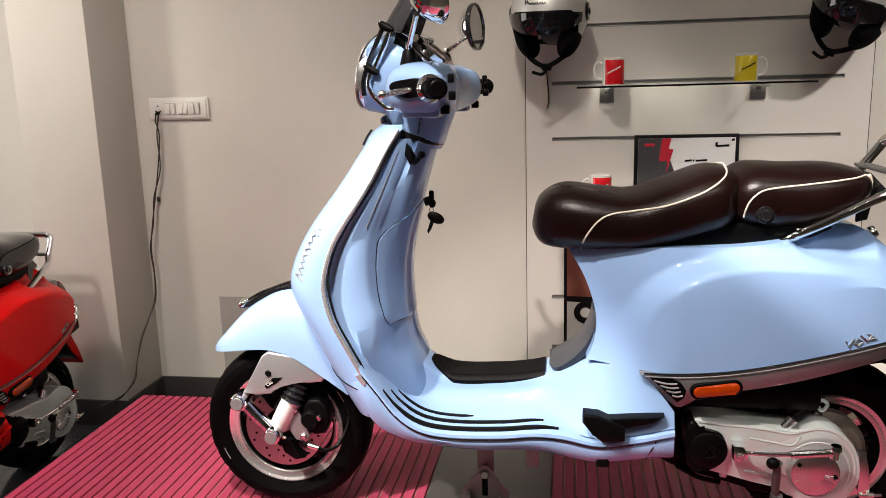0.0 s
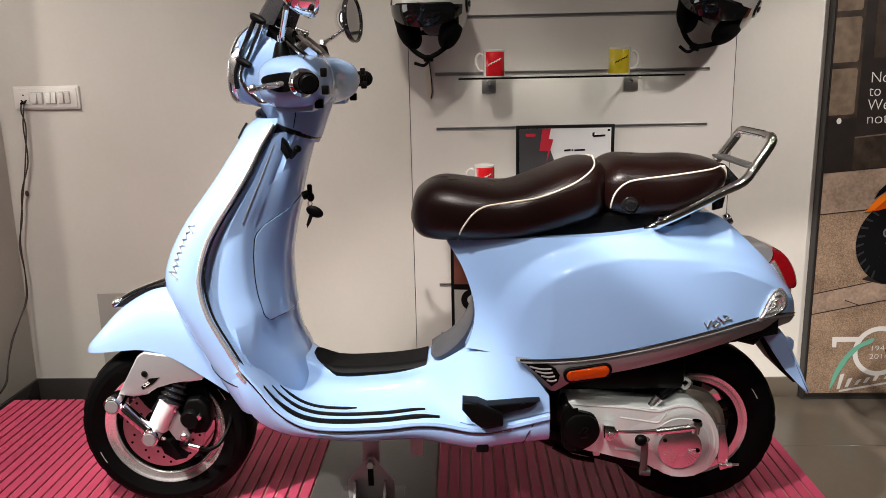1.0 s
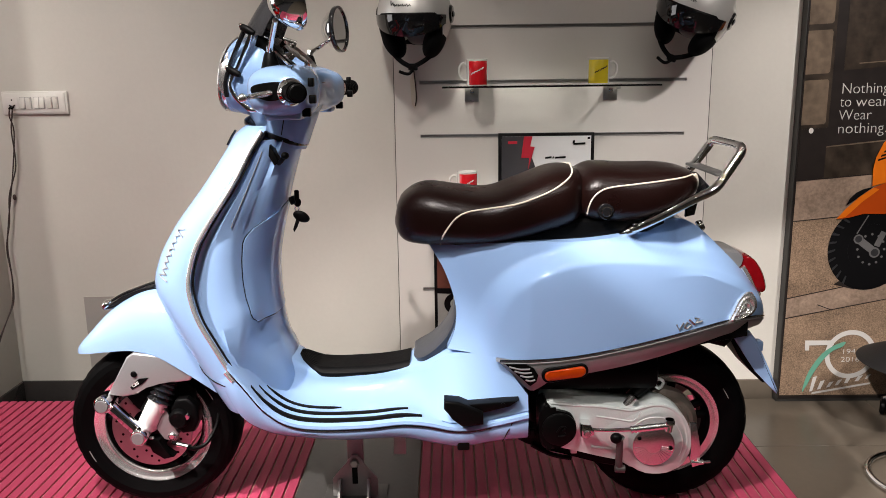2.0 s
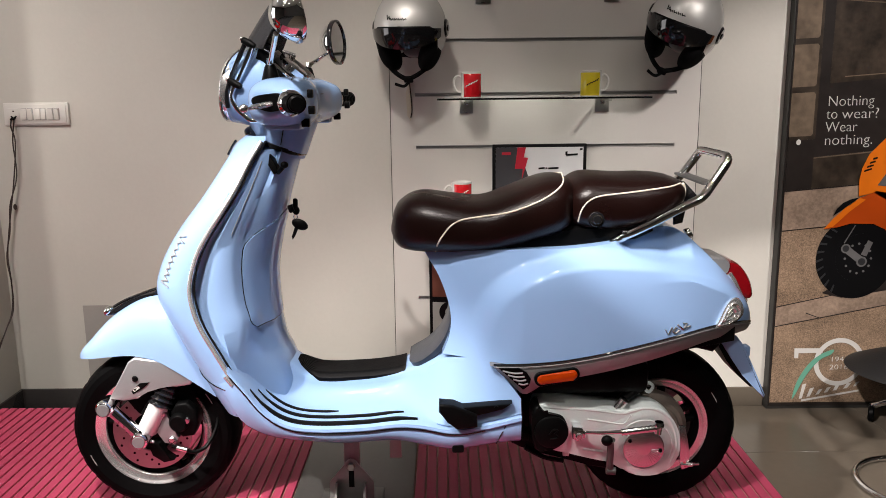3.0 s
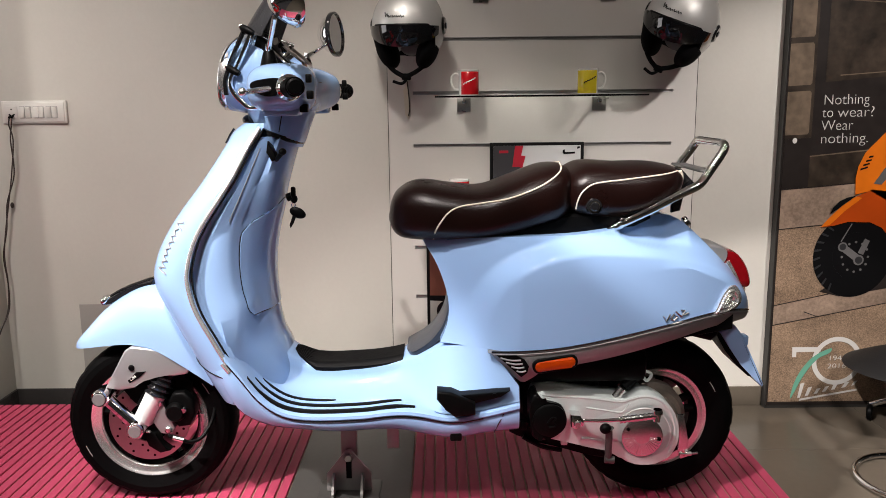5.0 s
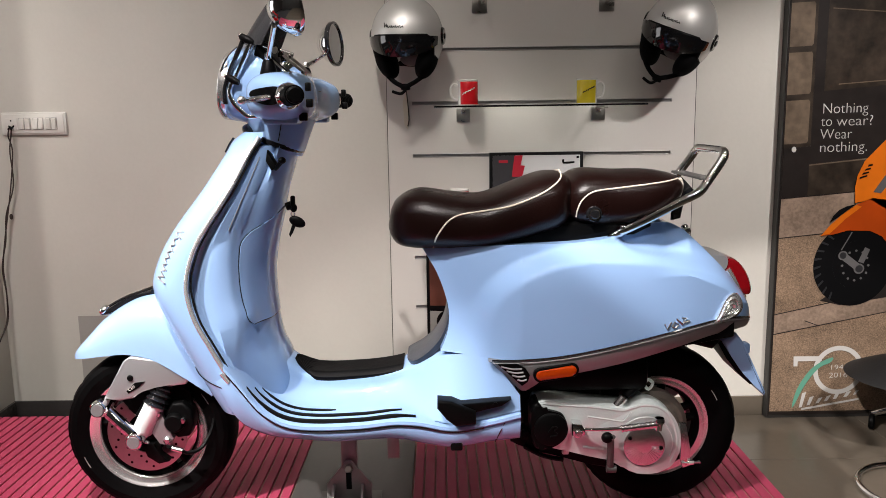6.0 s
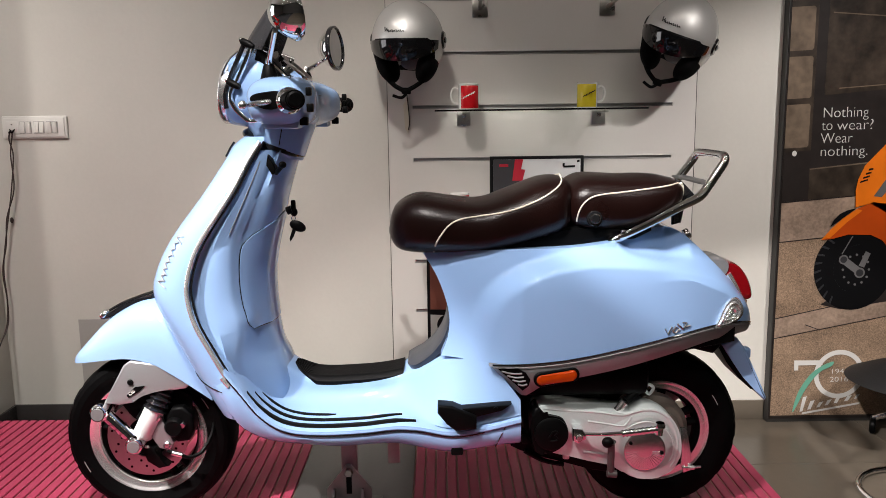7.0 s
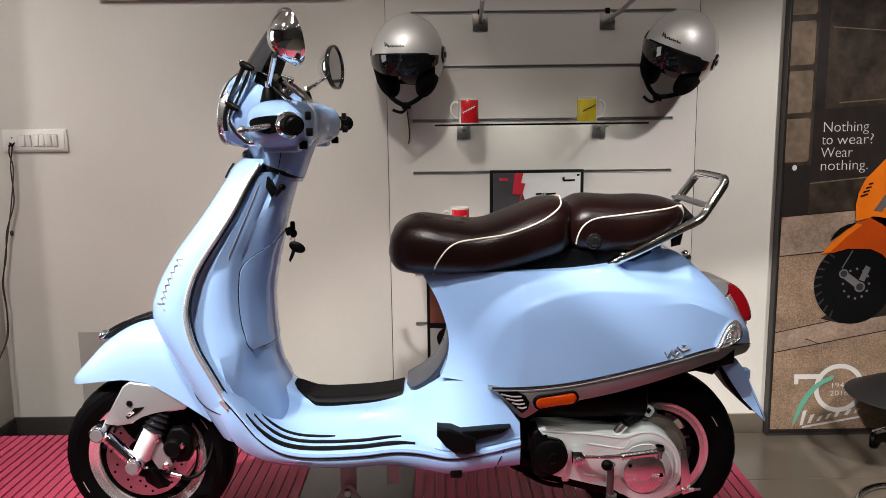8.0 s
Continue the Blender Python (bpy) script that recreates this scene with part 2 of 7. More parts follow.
def box(size, centre, bevel=0.0, m=None, bm=None, seg=2):
    own = bmesh.new()
    bmesh.ops.create_cube(own, size=1.0)
    bmesh.ops.scale(own, vec=size, verts=own.verts)
    if bevel:
        bmesh.ops.bevel(own, geom=own.edges[:], offset=bevel, segments=seg, profile=0.5, affect="EDGES")
    bmesh.ops.translate(own, vec=centre, verts=own.verts)
    if m:
        own.transform(m)
    if bm is None:
        return own
    return add(bm, own)


def add(bm, other):
    """Adds the mesh of other to bm."""
    table = {v: bm.verts.new(v.co) for v in other.verts}
    for f in other.faces:
        bm.faces.new([table[v] for v in f.verts])
    other.free()
    return bm


def slab(outline, y0, y1, bevel=0.0, seg=2, bm=None):
    """An outline of (x, z) pairs, made solid from y0 (near) to y1, with the edges of the near face rounded."""
    own = bmesh.new()
    near = [own.verts.new((x, y0, z)) for x, z in outline]
    far = [own.verts.new((x, y1, z)) for x, z in outline]
    n = len(outline)
    fn = own.faces.new(near)
    own.faces.new(far[::-1])
    for i in range(n):
        j = (i + 1) % n
        own.faces.new((near[j], near[i], far[i], far[j]))
    if bevel:
        bmesh.ops.bevel(own, geom=fn.edges[:], offset=bevel, segments=seg, profile=0.5, affect="EDGES")
    bmesh.ops.recalc_face_normals(own, faces=own.faces)
    return own if bm is None else add(bm, own)


def ellipsoid(centre, radii, m=None, seg=24, rings=16):
    own = bmesh.new()
    bmesh.ops.create_uvsphere(own, u_segments=seg, v_segments=rings, radius=1.0)
    bmesh.ops.scale(own, vec=radii, verts=own.verts)
    if m:
        own.transform(m)
    bmesh.ops.translate(own, vec=centre, verts=own.verts)
    return own


def mirrored(bm):
    """The same mesh on the other side of the plane y = 0."""
    other = bm.copy()
    bmesh.ops.scale(other, vec=(1, -1, 1), verts=other.verts)
    bmesh.ops.reverse_faces(other, faces=other.faces)
    return other


def part(name, bm, mat, parent=None, label="", sharp=40):
    bmesh.ops.recalc_face_normals(bm, faces=bm.faces)
    mesh = bpy.data.meshes.new(name)
    bm.to_mesh(mesh)
    bm.free()
    mesh.materials.append(mat)
    mesh.polygons.foreach_set("use_smooth", [True] * len(mesh.polygons))
    mesh.set_sharp_from_angle(angle=radians(sharp))
    ob = new(name, mesh)
    if parent:
        ob.parent = parent
        ob.matrix_parent_inverse = parent.matrix_world.inverted() if parent.type == "EMPTY" else Matrix()
    if label:
        ob["label"] = label
    return ob


def thing(name, place, label, category, group="", kind=""):
    ob = new(name)
    ob.empty_display_size = 0.05
    ob.matrix_world = Matrix.Translation(place)
    ob.matrix_basis = Matrix.Translation(place)
    bpy.context.view_layer.update()
    return tagged(ob, label, category, group, kind)


def setting(name, bm, mat, label="", category="", sharp=40):
    return tagged(part(name, bm, mat, None, "", sharp), label, category, "", "structure")


def flat(name, outline, y, mat, parent=None, label="", depth=0.0015):
    """A flat print: an outline of (x, z) pairs lying on an upright face at y."""
    return part(name, slab(outline, y - depth, y), mat, parent, label)


def text_mesh(words, size, m, mat, name, parent, label="", depth=0.0008, spacing=1.0, thin=0.0):
    """Words in the built-in font as a mesh, laid at the pose m."""
    cu = bpy.data.curves.new(name, "FONT")
    cu.body, cu.size, cu.extrude, cu.space_character, cu.offset = words, size, depth, spacing, -thin
    tmp = new("tmp_words", cu)
    bpy.context.view_layer.update()
    mesh = bpy.data.meshes.new_from_object(tmp.evaluated_get(bpy.context.evaluated_depsgraph_get()))
    bpy.data.objects.remove(tmp)
    bpy.data.curves.remove(cu)
    bm = bmesh.new()
    bm.from_mesh(mesh)
    bpy.data.meshes.remove(mesh)
    bm.transform(m)
    return part(name, bm, mat, parent, label)

# ---- the room ----
FLOOR, WALL = -0.26, 1.2
X0, X1, Y0 = -4.2, 4.2, -4.6
SIDE, PIER = -1.67, 0.92

setting("wall_north", box((X1 - SIDE, 0.12, CEIL - FLOOR), ((X1 + SIDE) / 2, WALL + 0.06, (CEIL + FLOOR) / 2)), WALLPAINT, "plain off-white painted showroom wall", "wall")
setting("wall_pier", box((0.312, WALL + 0.12 - PIER, CEIL - FLOOR), (SIDE - 0.156, (WALL + 0.12 + PIER) / 2, (CEIL + FLOOR) / 2), 0.004), WALLPAINT, "projecting off-white plastered pier beside the switch wall", "wall")
setting("wall_recess", box((SIDE - 0.312 - X0, 0.12, CEIL - FLOOR), ((SIDE - 0.312 + X0) / 2, WALL + 0.26, (CEIL + FLOOR) / 2)), WALLPAINT, "off-white painted wall set back beside the pier", "wall")
bm = bmesh.new()
wy0, wy1, wz0, wz1 = WINDOW_Y - WINDOW_W / 2, WINDOW_Y + WINDOW_W / 2, WINDOW_Z - WINDOW_H / 2, WINDOW_Z + WINDOW_H / 2
for ya, yb, za, zb in ((Y0, wy0, FLOOR, CEIL), (wy1, WALL + 0.32, FLOOR, CEIL), (wy0, wy1, FLOOR, wz0), (wy0, wy1, wz1, CEIL)):
    box((0.12, yb - ya, zb - za), (X0 - 0.06, (ya + yb) / 2, (za + zb) / 2), 0, None, bm)
setting("wall_west", bm, UNSEENDARK, "unseen wall, kept dark for reflections, with an assumed window", "wall")
win = setting("window_1", box((0.05, WINDOW_W, 0.05), (X0 - 0.04, WINDOW_Y, wz0 + 0.025), 0.004), SATIN, "grey-framed shop window, assumed out of view", "window")
part("window_frame", box((0.05, WINDOW_W, 0.05), (X0 - 0.04, WINDOW_Y, wz1 - 0.025), 0.004), SATIN, win)
for y in (wy0 + 0.025, wy1 - 0.025):
    part("window_frame", box((0.05, 0.05, WINDOW_H - 0.1), (X0 - 0.04, y, WINDOW_Z), 0.004), SATIN, win)
setting("wall_east", box((0.12, WALL + 0.12 - Y0, CEIL - FLOOR), (X1 + 0.06, (WALL + 0.12 + Y0) / 2, (CEIL + FLOOR) / 2)), UNSEENDARK, "unseen wall, kept dark for the reflections", "wall")
setting("wall_south", box((X1 - X0, 0.12, CEIL - FLOOR), (0, Y0 - 0.06, (CEIL + FLOOR) / 2)), UNSEENDARK, "unseen wall, kept dark for the reflections", "wall")
setting("ceiling", box((X1 - X0, WALL + 0.44 - Y0, 0.1), (0, (WALL + 0.32 + Y0) / 2, CEIL + 0.05)), WALLPAINT, "flat off-white painted ceiling", "ceiling")
setting("baseboard", box((0.3 - SIDE, 0.012, 0.106), ((0.3 + SIDE) / 2, WALL - 0.006, FLOOR + 0.053), 0.002), SKIRT, "dark polished tile skirting along the wall", "skirting")
setting("baseboard", box((1.13, 0.012, 0.082), (0.866, WALL - 0.006, FLOOR + 0.041), 0.002), TILE, "grey-brown tile skirting along the wall", "skirting")
setting("baseboard", box((0.012, WALL - 0.012 - PIER, 0.106), (SIDE + 0.006, (WALL - 0.012 + PIER) / 2, FLOOR + 0.053), 0.002), SKIRT, "dark polished tile skirting along the pier's side", "skirting")
setting("baseboard", box((0.324, 0.012, 0.106), (SIDE - 0.150, PIER - 0.006, FLOOR + 0.053), 0.002), SKIRT, "dark polished tile skirting along the pier", "skirting")

# wall panel of grooved board with slotted aluminium rails
PANEL = WALL - 0.012
SLOTS = [1.440 - 0.2025 * k for k in range(8)]
panel = setting("wall_panel", bmesh.new(), PANELPAINT, "off-white laminated display panel with aluminium slot rails", "wall panel")
part("board", box((0.095, 0.012, 2.0), (-0.0475, WALL - 0.006, 0.86)), PANELPAINT, panel)
part("board", box((0.090, 0.012, 2.0), (1.058, WALL - 0.006, 0.86)), PANELPAINT, panel)
for x in (-0.0975, 1.1055):
    part("panel_gap", box((0.0013, 0.010, 2.0), (x, WALL - 0.005, 0.86)), GROUT, panel, "dark joint beside the panel")
edges = [1.86] + [z + d for z in SLOTS for d in (0.007, -0.007)] + [-0.14]
for k in range(0, len(edges), 2):
    part("board", box((1.013, 0.012, edges[k] - edges[k + 1]), (0.5065, WALL - 0.006, (edges[k] + edges[k + 1]) / 2)), PANELPAINT, panel)
for z in SLOTS:
    bm = box((1.011, 0.004, 0.012), (0.5065, WALL - 0.004, z))
    box((1.011, 0.010, 0.0025), (0.5065, WALL - 0.009, z + 0.0055), 0.0006, None, bm)
    box((1.011, 0.010, 0.0025), (0.5065, WALL - 0.009, z - 0.0055), 0.0006, None, bm)
    part("slot_rail", bm, ALU, panel, "dark grey aluminium slot rail")

# the podium of painted slats, with a bare steel strip in it
PX0, PX1, PY0, PY1 = -1.42, 0.99, -0.80, 0.62
podium = thing("display_podium", (0, 0, FLOOR), "low pink-painted slatted wooden display podium on the floor", "podium", kind="")
part("base", box((PX1 - PX0 - 0.01, PY1 - PY0 - 0.01, 0.2545), ((PX0 + PX1) / 2, (PY0 + PY1) / 2, FLOOR + 0.12725), 0.002), GROOVE, podium, "bare brown board under the slats")
part("steel_strip", box((0.318, PY1 - PY0, 0.005), (-0.140, (PY0 + PY1) / 2, -0.0028), 0.0015), STEEL, podium, "dark grey steel strip set between the slats")
slat_mesh = None
for a, b in ((PX0, -0.301), (0.021, PX1)):
    n = round((b - a) / 0.0302)
    for k in range(n):
        w = (b - a) / n
        if slat_mesh is None:
            first = part("slat", box((w - 0.0050, PY1 - PY0, 0.012), (0, 0, 0), 0.0018, None, None, 1), PINK, podium)
            slat_mesh = first.data
            ob = first
        else:
            ob = new("slat", slat_mesh)
            ob.parent, ob.matrix_parent_inverse = podium, podium.matrix_world.inverted()
        ob.matrix_basis = Matrix.Translation((a + w * (k + 0.5), (PY0 + PY1) / 2, -0.006))


# ---- the scooter ----


def shell(at, nu, nv):
    """A solid, the same on both sides of y = 0, from at(u, v) = (x, z, half width)."""
    bm = bmesh.new()
    sides = []
    for sign in (-1, 1):
        g = []
        for i in range(nu + 1):
            g.append([])
            for j in range(nv + 1):
                x, z, w = at(i / nu, j / nv)
                g[-1].append(bm.verts.new((x, sign * w, z)))
        sides.append(g)
        for i in range(nu):
            for j in range(nv):
                bm.faces.new((g[i][j], g[i + 1][j], g[i + 1][j + 1], g[i][j + 1]))
    rim = [(i, 0) for i in range(nu)] + [(nu, j) for j in range(nv)] + [(i, nv) for i in range(nu, 0, -1)] + [(0, j) for j in range(nv, 0, -1)]
    for (a, b), (c, d) in zip(rim, rim[1:] + rim[:1]):
        bm.faces.new((sides[0][a][b], sides[0][c][d], sides[1][c][d], sides[1][a][b]))
    return bm


# rear body: half width, top and bottom lines
body_w = smooth_keys([(0.04, 0.080), (0.10, 0.095), (0.16, 0.110), (0.22, 0.122), (0.30, 0.130), (0.42, 0.134), (0.55, 0.130), (0.66, 0.116), (0.74, 0.098), (0.80, 0.080), (0.845, 0.062), (0.872, 0.042), (0.882, 0.018)])
cowl_w = smooth_keys([(0.20, 0.060), (0.30, 0.066), (0.42, 0.071), (0.52, 0.070), (0.62, 0.066), (0.70, 0.060), (0.78, 0.050), (0.84, 0.036), (0.882, 0.012)])
body_top_w = smooth_keys([(0.04, 0.075), (0.20, 0.108), (0.45, 0.122), (0.54, 0.118), (0.60, 0.098), (0.66, 0.060), (0.74, 0.045), (0.82, 0.036), (0.88, 0.018)])
body_top = smooth_keys([(0.04, 0.685), (0.13, 0.683), (0.27, 0.690), (0.40, 0.694), (0.476, 0.702), (0.53, 0.712), (0.594, 0.728), (0.65, 0.728), (0.682, 0.714), (0.719, 0.683), (0.771, 0.633), (0.817, 0.578), (0.847, 0.543), (0.866, 0.512), (0.882, 0.487)])
body_low = smooth_keys([(0.04, 0.418), (0.10, 0.432), (0.213, 0.430), (0.30, 0.431), (0.389, 0.441), (0.519, 0.467), (0.648, 0.492), (0.74, 0.506), (0.80, 0.507), (0.85, 0.498), (0.882, 0.484)])
body_front = smooth_keys([(0.38, 0.080), (0.403, 0.087), (0.432, 0.101), (0.476, 0.118), (0.519, 0.123), (0.562, 0.116), (0.618, 0.096), (0.663, 0.070), (0.70, 0.046)])


lower_w = smooth_keys([(0.04, 0.090), (0.10, 0.116), (0.15, 0.141), (0.19, 0.159), (0.22, 0.173), (0.25, 0.187), (0.284, 0.196), (0.42, 0.196)])


scoop_z = smooth_keys([(0.49, 0.716), (0.514, 0.697), (0.541, 0.679), (0.574, 0.668), (0.627, 0.658), (0.70, 0.652)])


def body_at(u, v):
    x0 = 0.10 + (0.882 - 0.10) * u
    z = body_low(x0) + v * (body_top(x0) - body_low(x0))
    x = x0 + max(0.0, 1 - u / 0.25) ** 2 * (body_front(z) - 0.10)
    t = min(max((v - 0.55) / 0.45, 0), 1)
    full, top = body_w(x), body_top_w(x)
    w = top + (full - top) * (1 - t ** (2 - 1.15 * max(0.0, 1 - ((x - 0.68) / 0.18) ** 2) ** 2))
    # the side cowl swells out of the body
    dx, dz = abs(x - 0.555) / 0.385, max(z - 0.47 + 0.10 * max(x - 0.45, 0), 0) / 0.223
    d = 1 - (dx ** 2.5 + dz ** 2.5) ** (1 / 2.5)
    k = min(max((d + 0.03) / 0.18, 0), 1)
    k = k * k * (3 - 2 * k)
    w += cowl_w(x) * (0.35 + 0.65 * k) * min(max((x - 0.09) / 0.2, 0), 1) ** 0.7
    if x < 0.42:
        # the front corner runs flush into the panel below
        g = max(0.0, 1 - v / 0.55) ** 2 * min(1.0, (0.42 - x) / 0.12)
        w += (max(w, lower_w(x)) - w) * g
    # the hollow under the rail foot
    d = min(max((z - scoop_z(x)) / 0.009, 0), 1)
    w -= 0.034 * d * d * (3 - 2 * d) * min(max((x - 0.495) / 0.03, 0), 1) * min(max((0.70 - x) / 0.06, 0), 1)
    x -= 0.013 * min(max((x - 0.80) / 0.084, 0), 1) * min(max((0.555 - z) / 0.05, 0), 1)
    return x, z, w


def side_y(x, z):
    """The half width of the rear body at (x, z)."""
    lo, hi = body_low(x), body_top(x)
    return body_at((x - 0.10) / 0.782, min(max((z - lo) / (hi - lo), 0), 1))[2]


# grey band along the lower edge of the rear body
band_low = smooth_keys([(0.212, 0.428), (0.25, 0.392), (0.290, 0.354), (0.312, 0.362), (0.339, 0.380), (0.391, 0.392), (0.523, 0.420), (0.653, 0.450), (0.75, 0.470), (0.82, 0.474), (0.86, 0.471), (0.884, 0.474)])
band_w = smooth_keys([(0.212, 0.196), (0.30, 0.199), (0.38, 0.205), (0.48, 0.209), (0.58, 0.200), (0.66, 0.183), (0.74, 0.156), (0.80, 0.131), (0.84, 0.102), (0.868, 0.070), (0.884, 0.030)])


def band_at(u, v):
    x = 0.212 + (0.884 - 0.212) * u
    top, low = body_low(min(x, 0.882)) - 0.001, band_low(x)
    z = low + v * (top - low)
    w = band_w(x) - 0.014 * (1 - v) ** 2 - (0.004 if v > 0.93 else 0)
    return x - 0.013 * min(max((x - 0.80) / 0.084, 0), 1), z, w


# footboard, tunnel and sills
edge_z = smooth_keys([(-0.43, 0.474), (-0.40, 0.432), (-0.386, 0.414), (-0.356, 0.375), (-0.319, 0.326), (-0.269, 0.290), (-0.203, 0.277), (-0.085, 0.279), (-0.006, 0.287), (0.047, 0.284), (0.126, 0.270), (0.20, 0.280), (0.284, 0.300)])
sill_z = smooth_keys([(-0.43, 0.396), (-0.40, 0.338), (-0.367, 0.290), (-0.33, 0.266), (-0.288, 0.252), (-0.231, 0.245), (-0.142, 0.238), (-0.008, 0.243), (0.072, 0.228), (0.126, 0.220), (0.219, 0.233), (0.284, 0.240)])
tunnel_z = smooth_keys([(-0.40, 0.46), (-0.33, 0.43), (-0.268, 0.384), (-0.221, 0.358), (-0.104, 0.357), (-0.02, 0.366), (0.03, 0.380), (0.07, 0.400), (0.10, 0.417), (0.13, 0.428), (0.212, 0.431), (0.245, 0.398), (0.284, 0.348)])
tunnel_w = smooth_keys([(-0.40, 0.070), (-0.268, 0.057), (0.0, 0.061), (0.03, 0.074), (0.06, 0.096), (0.10, 0.115), (0.15, 0.140), (0.19, 0.158), (0.22, 0.172), (0.25, 0.186), (0.284, 0.198)])


def footboard_rings(upper):
    rings = []
    for i in range(49):
        x0 = -0.392 if upper else -0.432
        x = x0 + (0.284 - x0) * i / 48
        e, b, tz, tw = edge_z(x), sill_z(x), tunnel_z(x), tunnel_w(x)
        k = min(max((x + 0.06) / 0.20, 0), 1)
        q = k * k * (3 - 2 * k)
        foot = min(max(0.118, tw + 0.03) + 0.075 * q, 0.208)
        if upper:
            half = [(0.214, e - 0.003), (0.2185, e + 0.002), (0.217, e + 0.009), (0.205, e + 0.014), (max(0.165, min(foot + 0.004, 0.2095)), e + 0.016)]
            for j in range(10):
                a = math.pi / 2 * j / 9
                half.append((foot - (foot - tw) * ((1 - q) * math.sin(a) + q * j / 9), e + 0.018 + (tz - 0.012 * (1 - q) - e - 0.018) * ((1 - q) * (1 - math.cos(a)) + q * (j / 9) ** 1.25)))
            half += [(tw - 0.004 * (1 - q), tz - 0.004), (tw - 0.012 + 0.010 * q, tz - 0.001 * q), (tw * 0.4, tz + 0.004 * (1 - q))]
            ring = [(x, -y, z) for y, z in half] + [(x, y, z) for y, z in half[::-1]]
        else:
            if x < -0.392:
                e = min(e, 0.404)
            tuck = 0.020 * min(max((-0.375 - x) / 0.057, 0), 1) ** 1.5
            half = [(y - tuck, z) for y, z in ((0.211, e - 0.004), (0.213, e - 0.012), (0.205, b + 0.012), (0.193, b + 0.002), (0.17, b))]
            ring = [(x, -y, z) for y, z in half] + [(x, y, z) for y, z in half[::-1]]
        rings.append([Vector(p) for p in ring])
    return rings


# legshield: front centre line, side edge, knee side and glovebox
shield_front = smooth_keys([(0.270, -0.4250), (0.313, -0.4480), (0.368, -0.4780), (0.420, -0.5050), (0.474, -0.5330), (0.530, -0.5610), (0.580, -0.5851), (0.610, -0.5876), (0.640, -0.5801), (0.680, -0.5628), (0.737, -0.5279), (0.821, -0.4635), (0.907, -0.4050), (0.938, -0.3864), (0.958, -0.3604)])
shield_edge = smooth_keys([(0.270, -0.3300), (0.340, -0.3650), (0.403, -0.3902), (0.468, -0.4234), (0.537, -0.4584), (0.597, -0.4736), (0.637, -0.4721), (0.696, -0.4549), (0.741, -0.4311), (0.790, -0.3994), (0.840, -0.3695), (0.900, -0.3409), (0.945, -0.3160), (0.958, -0.3180)])
shield_w = smooth_keys([(0.27, 0.19), (0.34, 0.20), (0.403, 0.205), (0.50, 0.205), (0.60, 0.200), (0.70, 0.190), (0.78, 0.172), (0.84, 0.150), (0.90, 0.122), (0.94, 0.102), (0.958, 0.085)])
knee_x = smooth_keys([(0.30, -0.372), (0.36, -0.374), (0.44, -0.369), (0.527, -0.362), (0.568, -0.372), (0.615, -0.377), (0.669, -0.376), (0.729, -0.366), (0.774, -0.347), (0.833, -0.322), (0.912, -0.292), (0.93, -0.288)])
knee_w = smooth_keys([(0.30, 0.175), (0.42, 0.170), (0.55, 0.160), (0.70, 0.152), (0.78, 0.138), (0.84, 0.118), (0.93, 0.085)])
glove_x = smooth_keys([(0.30, -0.262), (0.36, -0.268), (0.403, -0.280), (0.441, -0.297), (0.531, -0.310), (0.604, -0.312), (0.648, -0.308), (0.706, -0.296), (0.762, -0.281), (0.819, -0.266), (0.916, -0.236), (0.93, -0.232)])


def shield_outer(z, t):
    """A point of the outer face of the legshield: t runs from the side edge (0) to the centre line (1)."""
    w, xe, xf = shield_w(z), shield_edge(z), shield_front(z)
    a = t * math.pi / 2
    return Vector((xe + (xf - xe) * math.sin(a) ** 0.85, -w * math.cos(a) ** 0.8, z))


